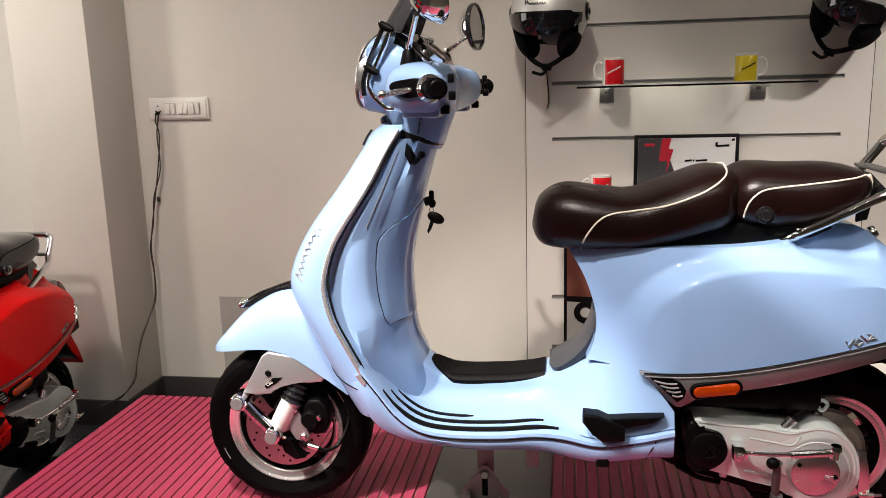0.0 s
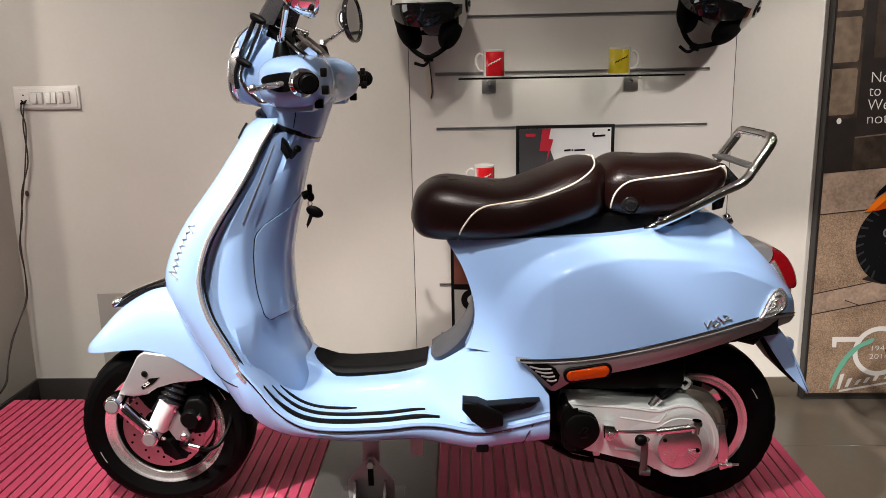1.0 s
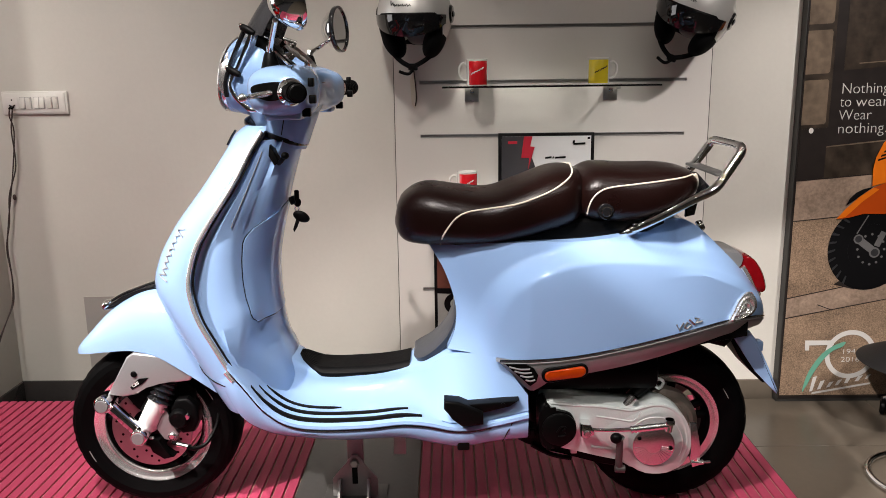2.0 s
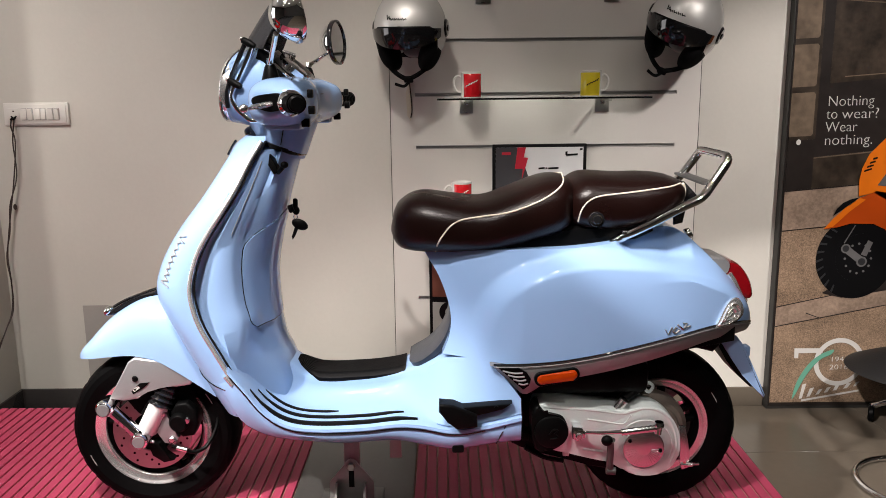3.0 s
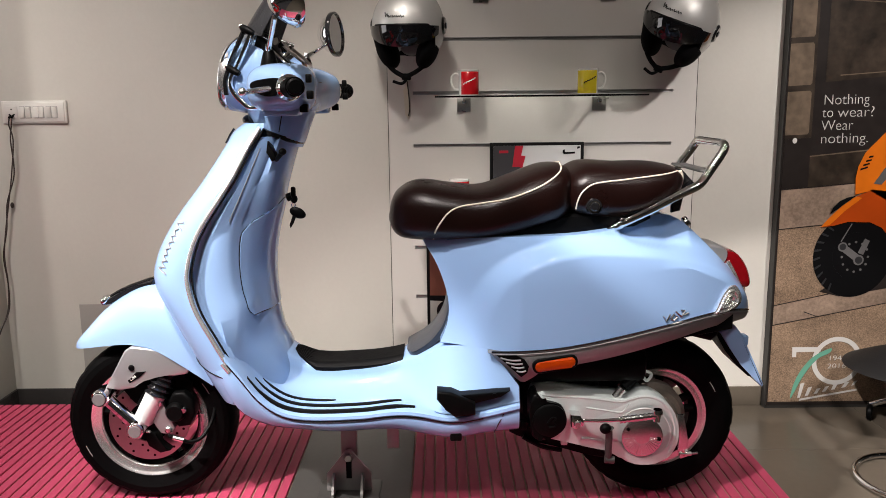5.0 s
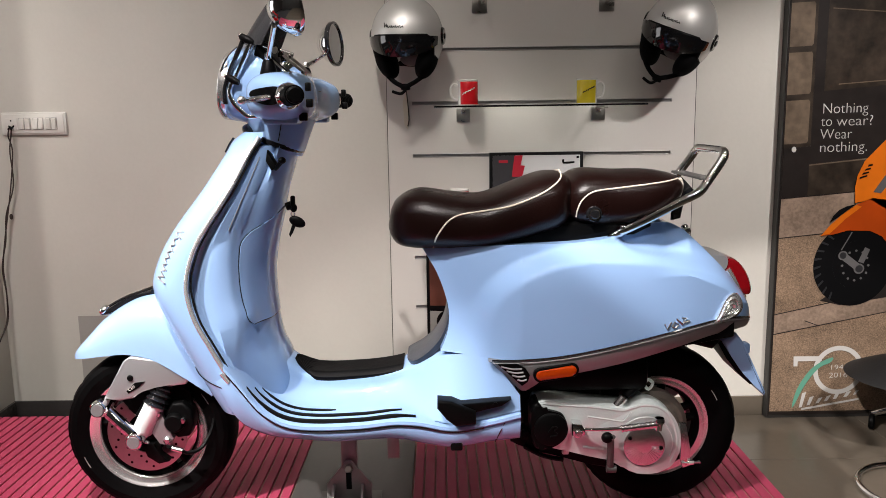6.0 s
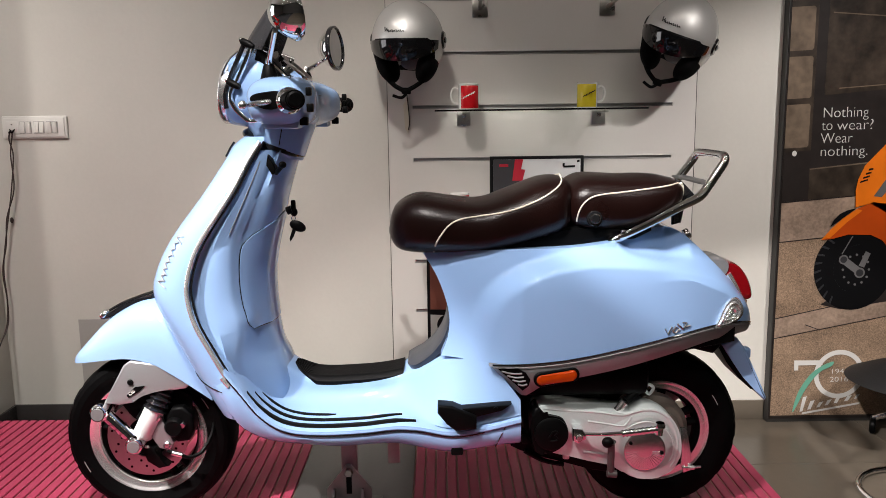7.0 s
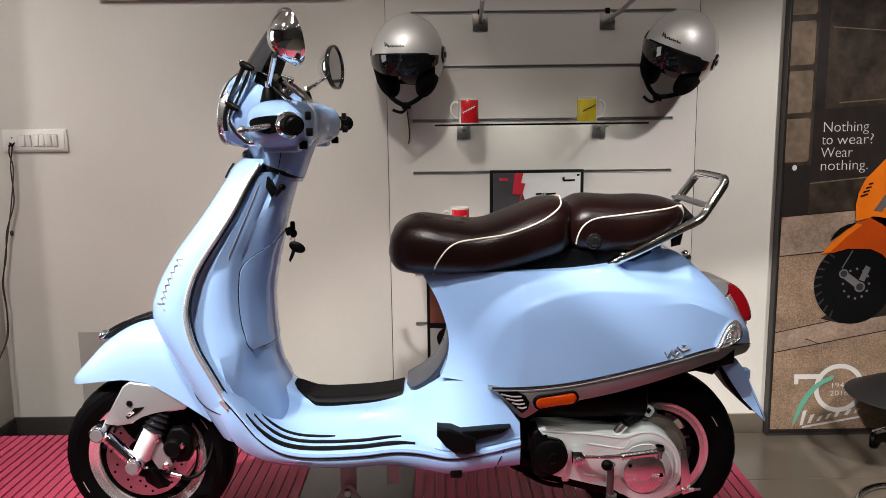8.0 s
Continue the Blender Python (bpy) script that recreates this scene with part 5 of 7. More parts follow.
def headset(s):
    before = set(scene.objects)
    # arms from grip to grip; at each y: x range and z range
    keys = [(-0.243, -0.232, -0.186, 1.016, 1.054), (-0.238, -0.262, -0.181, 1.008, 1.064), (-0.226, -0.288, -0.176, 0.996, 1.074), (-0.205, -0.302, -0.170, 0.984, 1.083), (-0.17, -0.303, -0.160, 0.977, 1.088), (-0.13, -0.302, -0.164, 0.976, 1.089), (-0.09, -0.300, -0.174, 0.977, 1.090), (0.0, -0.300, -0.180, 0.978, 1.092)]
    keys += [(-k[0], *k[1:]) for k in keys[-2::-1]]
    f = smooth_keys(keys)
    rings = []
    for y in np.linspace(-0.243, 0.243, 81):
        xa, xb, za, zb = f(y)
        # only the far arm is tapered, shaped to fit the camera's view
        g = 1 - 0.30 * min(max((abs(y) - 0.10) / 0.12, 0), 1) * (y > 0)
        xa, za, zb = xb - (xb - xa) * g, 1.036 - (1.036 - za) * g, 1.036 + (zb - 1.036) * g
        ring = []
        for k in range(44):
            a = 2 * math.pi * k / 44
            c, sn = math.cos(a), math.sin(a)
            cc, ss = math.copysign(abs(c) ** 0.72, c), math.copysign(abs(sn) ** 0.72, sn)
            ring.append(Vector(((xa + xb) / 2 + (xb - xa) / 2 * cc, y, (za + zb) / 2 + (zb - za) / 2 * ss)))
        rings.append(ring)
    head = part("headset", loft(rings), BLUE, s, "pale blue painted handlebar cowl", 55)
    # headlamp shell between the arms, its back cut away for the dial
    lamp = [(-0.386, 1.138), (-0.345, 1.156), (-0.306, 1.158), (-0.264, 1.120), (-0.222, 1.083), (-0.190, 1.045), (-0.186, 1.0), (-0.205, 0.978), (-0.28, 0.972), (-0.352, 0.976), (-0.396, 0.994), (-0.404, 1.03), (-0.402, 1.066), (-0.395, 1.105)]
    fine = path_through([(x, 0, z) for x, z in lamp], 4, True)
    rings = []
    for i in range(31):
        y = 0.095 * math.sin(math.pi * (i / 30 - 0.5) * 0.985)
        g = (1 - (abs(y) / 0.0955) ** 2.5) ** (1 / 2.5)
        rings.append([Vector((-0.30 + (p.x + 0.30) * (0.35 + 0.65 * g if p.x < -0.30 else g), y, 1.06 + (p.z - 1.06) * g)) for p in fine])
    lampshell = part("headlamp_shell", loft(rings), BLUE, s, "pale blue painted headlamp shell", 50)
    # black dash hood sloping down to the rider
    rings = []
    for y in np.linspace(-0.078, 0.078, 13):
        e = 1 - (abs(y) / 0.084) ** 3
        line = [(-0.306 - 0.004 * e, 1.150 + 0.018 * e), (-0.284, 1.138 + 0.012 * e), (-0.252, 1.106 + 0.010 * e), (-0.216, 1.073 + 0.010 * e), (-0.180, 1.042 + 0.008 * e)]
        low = [(x - 0.008, z - 0.022) for x, z in line[::-1]]
        rings.append([Vector((x, y, z)) for x, z in line + low])
    hood = part("dash_hood", loft(rings), BLACK, s, "black sloping instrument hood")
    for sign in (-1, 1):
        part("hood_strip", tube([(-0.272, sign * 0.080, 1.118), (-0.240, sign * 0.083, 1.089), (-0.205, sign * 0.084, 1.062), (-0.180, sign * 0.080, 1.044)], 0.0032, 8), CHROME, hood, "bright chrome strip")

    # tapered neck
    rings = []
    for t, xa, xb, w in ((0.914, -0.330, -0.230, 0.070), (0.93, -0.342, -0.221, 0.078), (0.955, -0.350, -0.210, 0.082), (0.98, -0.362, -0.197, 0.088), (1.01, -0.380, -0.185, 0.094), (1.04, -0.385, -0.182, 0.09)):
        rings.append([Vector(((xa + xb) / 2 + (xb - xa) / 2 * math.cos(2 * math.pi * k / 36), w * math.sin(2 * math.pi * k / 36), t - 0.35 * ((xa + xb) / 2 + (xb - xa) / 2 * math.cos(2 * math.pi * k / 36) + 0.285) * max(0, (1.0 - t) / 0.09))) for k in range(36)])
    part("neck", loft(rings), BLUE, s, "pale blue steering neck")
    rings = [[Vector((-0.286 + (0.058 + d) * math.cos(2 * math.pi * k / 36), (0.078 + d) * math.sin(2 * math.pi * k / 36), z - 0.38 * (0.058 * math.cos(2 * math.pi * k / 36)))) for k in range(36)] for z, d in ((0.922, -0.004), (0.926, 0.004), (0.936, 0.004), (0.94, -0.004))]
    part("neck_seal", loft(rings), GLOSSBLACK, s, "black seal under the neck")
    part("shield_cap", ellipsoid((-0.345, 0, 0.958), (0.026, 0.060, 0.016), pose(0, 0, 0, 0, 25, 0), 24, 12), GLOSSBLACK, s)
    # headlamp
    axis = look((-0.392, 0, 1.066), (-0.292, 0, 1.051))
    part("headlamp_bucket", lathe([(0.079, 0.0), (0.0815, -0.008), (0.082, -0.03), (0.076, -0.06), (0.05, -0.09)], 48, axis), BLUE, lampshell, "pale blue headlamp bucket")
    part("headlamp_rim", lathe([(0.070, 0.0), (0.073, 0.010), (0.078, 0.012), (0.082, 0.006), (0.081, -0.008), (0.074, -0.010)], 48, axis, None, True), RIM, lampshell, "chrome headlamp ring")
    # the lens is an opaque gloss black disc
    part("headlamp_lens", lathe([(0, 0.016), (0.04, 0.014), (0.072, 0.007), (0.072, 0.0), (0, 0.0)], 48, axis), VISOR, lampshell, "headlamp lens drawn in gloss black")
    # black plates stand for shade in the lever openings; switches in the near arm
    for sign in (-1, 1):
        ring = [(p.x, p.z) for p in path_through([(x, 0, z) for x, z in [(-0.026, 0.004), (-0.018, 0.013), (0.012, 0.018), (0.040, 0.019), (0.048, 0.006), (0.044, -0.012), (0.020, -0.019), (-0.004, -0.014), (-0.020, -0.006)]], 3, True)]
        rows = slab(ring, -0.003, 0.03, 0.001)
        rows.transform(pose(-0.262, -0.2390, 1.034, 0, 0, -17))
        if sign > 0:
            rows = mirrored(rows)
        part("lever_pocket", rows, BLACK, head, "black opening round the lever")
        for x, z, w, h in ((-0.160, 1.052, 0.012, 0.018), (-0.158, 1.018, 0.014, 0.018), (-0.180, 0.990, 0.018, 0.018)):
            part("switch", box((w, 0.014, h), (x, sign * (0.238 if z > 1 else 0.20), z), 0.0025), BLACK, head)
        part("switch_housing", box((0.080, 0.05, 0.020), (-0.232, sign * 0.178, 0.984), 0.006), BLUE, head)
        # grip, bar end
        g = [(-0.168 - 0.36 * (0.338 - y), sign * y, 1.033) for y in np.linspace(0.235, 0.338, 40)]
        grip = part("handle_grip", tube(g, [0.0185 + (0.0014 if k % 3 == 0 else 0) for k in range(40)], 24), BLACK, s, "black ribbed rubber handle grip")
        part("bar_end", lathe([(0, 0.010), (0.013, 0.010), (0.0165, 0.007), (0.017, 0.0), (0, 0.0)], 32, pose(-0.168, sign * 0.338, 1.033, 90 if sign < 0 else -90, 0, -sign * 19.8)), BLACK, grip, "dark grey bar end")
        part("grip_collar", lathe([(0.0185, -0.012), (0.0275, -0.010), (0.0285, 0.004), (0.0275, 0.012), (0.0215, 0.022), (0.0185, 0.022)], 40, pose(-0.200, sign * 0.250, 1.033, 90 if sign < 0 else -90, 0, -sign * 19.8), None, True), CHROME, grip, "bright collar")
        # brake lever
        lv = path_through([(-0.190, sign * 0.212, 1.036), (-0.215, sign * 0.225, 1.035), (-0.245, sign * 0.248, 1.031), (-0.272, sign * 0.285, 1.026), (-0.278, sign * 0.32, 1.024)], 6)
        lever = part("brake_lever", tube(lv, [0.0075 - 0.0022 * k / len(lv) for k in range(len(lv))], 12), POLISHED, s, "polished metal brake lever")
        part("lever_ball", ellipsoid((-0.278, sign * 0.325, 1.024), (0.009, 0.009, 0.009), None, 16, 12), POLISHED, lever)
    part("cowl_seam", tube(path_through([(-0.206, -0.165, 1.0885), (-0.206, -0.195, 1.0855), (-0.206, -0.215, 1.075)], 5), 0.001, 6), GLOSSBLACK, head)
    part("cowl_seam", tube(path_through([(-0.256, -0.089, 0.975), (-0.262, -0.086, 0.95), (-0.266, -0.083, 0.935)], 5), 0.0012, 6), GLOSSBLACK, head)
    # instrument dial
    dial = part("dial_bezel", lathe([(0.0, 0.006), (0.046, 0.006), (0.052, 0.012), (0.056, 0.008), (0.058, -0.02), (0.0, -0.02)], 48, pose(-0.240, 0, 1.107, 0, 41, 0) @ Matrix.Diagonal((0.85, 1.15, 1, 1))), CHROME, s, "oval instrument dial with a chrome rim")
    part("dial_glass", lathe([(0, 0.010), (0.044, 0.008), (0.046, 0.006), (0, 0.006)], 48, pose(-0.240, 0, 1.107, 0, 41, 0) @ Matrix.Diagonal((0.85, 1.15, 1, 1))), GLOSSBLACK, dial)
    # smoked flyscreen in its chrome frame
    rings = []
    for i in range(15):
        t = 0.40 + 0.60 * i / 14
        x, z, w = -0.392 + 0.098 * t ** 1.15, 1.100 + 0.160 * t, 0.082 + 0.012 * math.sin(math.pi * t) - 0.045 * t ** 4
        row = [Vector((x + 0.072 * (1 - t * 0.35) * (abs(k) / 8) ** 2.2, w * k / 8, z - 0.012 * (k / 8) ** 2)) for k in range(-8, 9)]
        rings.append(row + [v + Vector((0.003, 0, 0.0)) for v in row[::-1]])
    screen = part("flyscreen", loft(rings), SMOKE, s, "small smoked plastic flyscreen")
    rings = []
    for i in range(11):
        t = -0.28 + 0.68 * i / 10
        x, z, w = -0.392 + 0.098 * math.copysign(abs(t) ** 1.15, t), 1.100 + 0.160 * t, 0.082 + 0.012 * math.sin(math.pi * max(t, 0))
        row = [Vector((x + 0.050 * (abs(k) / 8) ** 2.2, w * k / 8, z - 0.012 * (k / 8) ** 2)) for k in range(-8, 9)]
        rings.append(row + [v + Vector((0.003, 0, 0.0)) for v in row[::-1]])
    part("lower_screen", loft(rings), CLEARSCREEN, screen, "clear lower part of the screen")
    for sign in (-1, 1):
        part("screen_edge", tube(path_through([(-0.335, sign * 0.090, 1.163), (-0.352, sign * 0.091, 1.128), (-0.370, sign * 0.091, 1.090), (-0.383, sign * 0.090, 1.053), (-0.383, sign * 0.088, 1.021)], 5), 0.0055, 8), GLOSSBLACK, screen, "black rubber screen edge")
        part("screen_rim", tube(path_through([(-0.352, sign * 0.078, 1.150), (-0.371, sign * 0.077, 1.134), (-0.388, sign * 0.075, 1.109), (-0.399, sign * 0.073, 1.079), (-0.403, sign * 0.072, 1.047), (-0.400, sign * 0.074, 1.015), (-0.389, sign * 0.078, 0.995)], 5), 0.0026, 8), CHROME, screen, "bright rim of the clear screen")
    for sign in (-1, 1):
        rod = [(-0.313, 1.162), (-0.329, 1.127), (-0.347, 1.090), (-0.364, 1.062), (-0.369, 1.046), (-0.361, 1.024), (-0.344, 1.005), (-0.326, 0.992), (-0.303, 0.994)]
        fr = part("screen_frame", tube(path_through([(x, sign * 0.099, z) for x, z in rod], 5), 0.0058, 12), CHROME, s, "bright metal flyscreen bracket")
        for x, z in ((-0.324, 1.165), (-0.361, 1.076)):
            part("rubber_clamp", tube([(x - 0.012, sign * 0.094, z + 0.006), (x + 0.004, sign * 0.102, z - 0.002), (x + 0.016, sign * 0.104, z - 0.008)], [0.008, 0.009, 0.0055], 12), BLACK, fr)
            part("clamp_screw", ellipsoid((x - 0.015, sign * 0.094, z + 0.009), (0.006, 0.006, 0.006), None, 12, 8), CHROME, fr)
        part("screen_bolt", tube([(-0.290, sign * 0.075, 1.152), (-0.262, sign * 0.090, 1.140)], [0.006, 0.009], 10), CHROME, fr)
    # mirrors
    for sign, centre, facing in ((-1, (-0.186, -0.285, 1.208), (1.0, 0.62, 0.28)), (1, (-0.194, 0.285, 1.184), (1.0, -0.20, 0.05))):
        c, n = Vector(centre), Vector(facing).normalized()
        m = look(c, c - n) @ Matrix.Scale(0.92 if sign < 0 else 0.94, 4)
        shellm = part("mirror", lathe([(0.0, -0.044), (0.016, -0.042), (0.033, -0.033), (0.049, -0.017), (0.059, 0.0), (0.0635, 0.010), (0.058, 0.010), (0.054, 0.004), (0.0, 0.0)], 48, m), CHROME, s, "round chrome rear-view mirror")
        part("mirror_rim", lathe([(0.0565, 0.006), (0.058, 0.013), (0.0635, 0.012), (0.064, 0.004), (0.0615, 0.0)], 48, m, None, True), GLOSSBLACK if sign > 0 else CHROME, shellm)
        part("mirror_glass", lathe([(0, 0.0085), (0.0575, 0.0085), (0.0575, 0.005), (0, 0.005)], 48, m), MIRROR, shellm)
        back = c - n * 0.030 + Vector((0, 0, -0.030))
        foot = Vector((-0.260 if sign < 0 else -0.246, sign * 0.165, 1.085))
        part("mirror_stem", tube([foot, foot + Vector((0.0, sign * 0.005, 0.028)), foot + Vector((0.004, sign * 0.011, 0.037)), back], 0.0056, 10), CHROME, shellm)
        part("stem_boot", lathe([(0, 0.032), (0.010, 0.032), (0.013, 0.026), (0.020, 0.0), (0.020, -0.012), (0, -0.012)], 20, pose(foot.x, foot.y, foot.z - 0.002)), BLACK, shellm, "black rubber mirror boot")
        part("stem_nut", tube([foot + Vector((0, 0, 0.030)), foot + Vector((0.001, sign * 0.004, 0.042))], 0.0075, 6), CHROME, shellm)

    # the bars stand turned a little to the right
    turn = Matrix.Translation((-0.29, 0, 0)) @ Matrix.Rotation(radians(-2.2), 4, "Z") @ Matrix.Translation((0.29, 0, 0))
    for ob in scene.objects:
        if ob not in before:
            ob.data.transform(turn)


seat(blue_scooter)
rack(blue_scooter)
engine(blue_scooter)
headset(blue_scooter)

# the red scooter beside it, on the floor
RED_POSE = pose(-1.85, 0.59, FLOOR, 0, 0, 90) @ pose(-0.645, 0, 0)
red_scooter = copy_thing(blue_scooter, RED_POSE)
tagged(red_scooter, "bright red scooter with black seat parked on the dark floor", "scooter")
SWAP = {BLUE: RED, LEATHER: GLOSSBLACK, PIPING: BLACK}
for ob in red_scooter.children_recursive:
    if ob.name.startswith("grab_rail"):
        ob.matrix_basis = Matrix.Translation((-0.03, 0, -0.075))
    slot = ob.material_slots[0]
    if ob.name.startswith("grey_band"):
        slot.link, slot.material = "OBJECT", RED
        ob["label"] = "red lower edge of the rear body"
    if slot.material in SWAP:
        new_mat = SWAP[slot.material]
        slot.link = "OBJECT"
        slot.material = new_mat
        if "label" in ob:
            ob["label"] = ob["label"].replace("pale blue", "red").replace("dark brown leatherette", "black")

# the stand under the footboard
stand = thing("scooter_stand", (-0.14, 0, 0), "grey steel bracket holding the scooter upright on the podium", "stand")
plate = [(-0.198, 0.0), (-0.198, 0.052), (-0.150, 0.112), (-0.146, 0.118), (-0.134, 0.118), (-0.130, 0.112), (-0.082, 0.052), (-0.082, 0.0)]
part("upright_plate", slab(plate, -0.030, -0.022, 0.001), GREYSTEEL, stand, "grey steel plate with a slot")
part("slot", slab([(-0.147, 0.040), (-0.147, 0.100), (-0.133, 0.100), (-0.133, 0.040)], -0.0312, -0.030), BLACK, stand)
part("bolt", lathe([(0, 0.008), (0.009, 0.008), (0.012, 0.004), (0.012, 0), (0, 0)], 6, pose(-0.140, -0.031, 0.098, 90)), BRUSHED, stand, "brass-coloured bolt")
for x in (-0.178, -0.104):
    part("gusset", slab([(0, 0), (0.05, 0), (0.05, 0.055), (0.036, 0.058), (0.0, 0.02)], -0.003, 0.003).copy(), GREYSTEEL, stand).matrix_basis = pose(x, -0.080, 0, 0, 0, 90)
part("foot_plate", box((0.16, 0.13, 0.006), (-0.14, -0.035, 0.003), 0.001), STEEL, stand)
part("post", box((0.040, 0.030, 0.20), (-0.141, 0.005, 0.130), 0.002), GREYSTEEL, stand)
part("hanging_tab", box((0.030, 0.006, 0.085), (-0.022, -0.05, 0.174), 0.001), GREYSTEEL, stand)

# ---- on the display panel ----


def mug(x, y, z, body, turn, label):
    t = thing("mug", (x, y, z), label, "mug", "mugs on the glass shelves")
    b = part("cup", lathe([(0, 0.0), (0.034, 0.0), (0.037, 0.003), (0.037, 0.088), (0.0385, 0.093), (0.0365, 0.095), (0.034, 0.090), (0.034, 0.006), (0, 0.006)], 48, pose(x, y, z)), MUGWHITE, t)
    rows = [[Vector((x + r * math.cos(turn + a), y + r * math.sin(turn + a), z + h)) for r, h in ((0.0368, 0.004), (0.0376, 0.005), (0.0376, 0.0865), (0.0368, 0.0875))] for a in np.linspace(0.72, 2 * math.pi - 0.72, 40)]
    part("colour_band", loft(rows), body, b, "glazed colour band")
    c, sn = math.cos(turn), math.sin(turn)
    h = [(x + r * c, y + r * sn, z + k) for r, k in ((0.035, 0.074), (0.050, 0.080), (0.062, 0.068), (0.063, 0.046), (0.053, 0.026), (0.035, 0.022))]
    part("handle", tube(path_through(h, 6), 0.0045, 10), MUGWHITE, t, "white ceramic handle")
    dark = MUGWHITE if body is MUGRED else PRINTBLACK
    for k in range(5):
        a = -math.pi / 2 - 0.55 + 0.25 * k
        p = [Vector((x + 0.0378 * math.cos(a + d), y + 0.0378 * math.sin(a + d), z + 0.040 + 0.0045 * k + 0.006 * (d != 0.0))) for d in (0.0, 0.1, 0.22)]
        part("print_bar", tube(p, 0.0020, 6), dark, b)
    return t


def glass_shelf(z, x0, x1):
    t = thing("glass_shelf", ((x0 + x1) / 2, 1.07, z), "clear glass shelf on two steel brackets", "shelf", "glass shelves")
    pane = part("glass_pane", box((x1 - x0, 0.225, 0.006), ((x0 + x1) / 2, 1.070, z - 0.003), 0.0008), GLASS, t, "clear glass pane with a dark edge")
    pane.visible_shadow = False
    part("front_edge", box((x1 - x0, 0.002, 0.0062), ((x0 + x1) / 2, 0.9563, z - 0.003)), GLOSSBLACK, t)
    for x in (0.199, 0.724):
        b = part("bracket", box((0.052, 0.010, 0.052), (x, PANEL - 0.005, z - 0.034), 0.001), BRUSHED, t, "square steel bracket plate")
        part("arm", box((0.016, 0.15, 0.010), (x, PANEL - 0.08, z - 0.0115), 0.002), BRUSHED, b)
        part("lug", box((0.016, 0.010, 0.014), (x, PANEL - 0.013, z - 0.022), 0.002), POLISHED, b)
    return t


glass_shelf(1.022, 0.088, 0.860)
glass_shelf(0.617, 0.088, 0.860)
mug(0.2135, 1.055, 1.022, MUGRED, math.pi, "red mug with white inside and handle on the glass shelf")
mug(0.6555, 1.055, 1.022, MUGYELLOW, 0.0, "yellow mug with dark script on the glass shelf")
mug(0.176, 1.055, 0.617, MUGRED, math.pi, "red mug with a white rim on the lower shelf")

# brackets with helmet hooks on the upper rail
for x, lean in ((0.265, 0.0), (0.750, 0.30)):
    t = thing("wall_hook", (x, PANEL, 1.40), "brushed steel wall hook on the slotted panel", "hook", "hooks on the slotted panel")
    part("hook_plate", box((0.058, 0.006, 0.062), (x, PANEL - 0.003, 1.402), 0.001), BRUSHED, t, "square steel plate")
    part("hook_arm", tube([(x, PANEL - 0.006, 1.405), (x + lean * 0.1, PANEL - 0.10, 1.428), (x + lean * 0.2, PANEL - 0.20, 1.46)], 0.008, 10), BRUSHED, t)
    part("hook_clip", box((0.018, 0.006, 0.024), (x, PANEL - 0.003, 1.440), 0.001), BLACK, t)


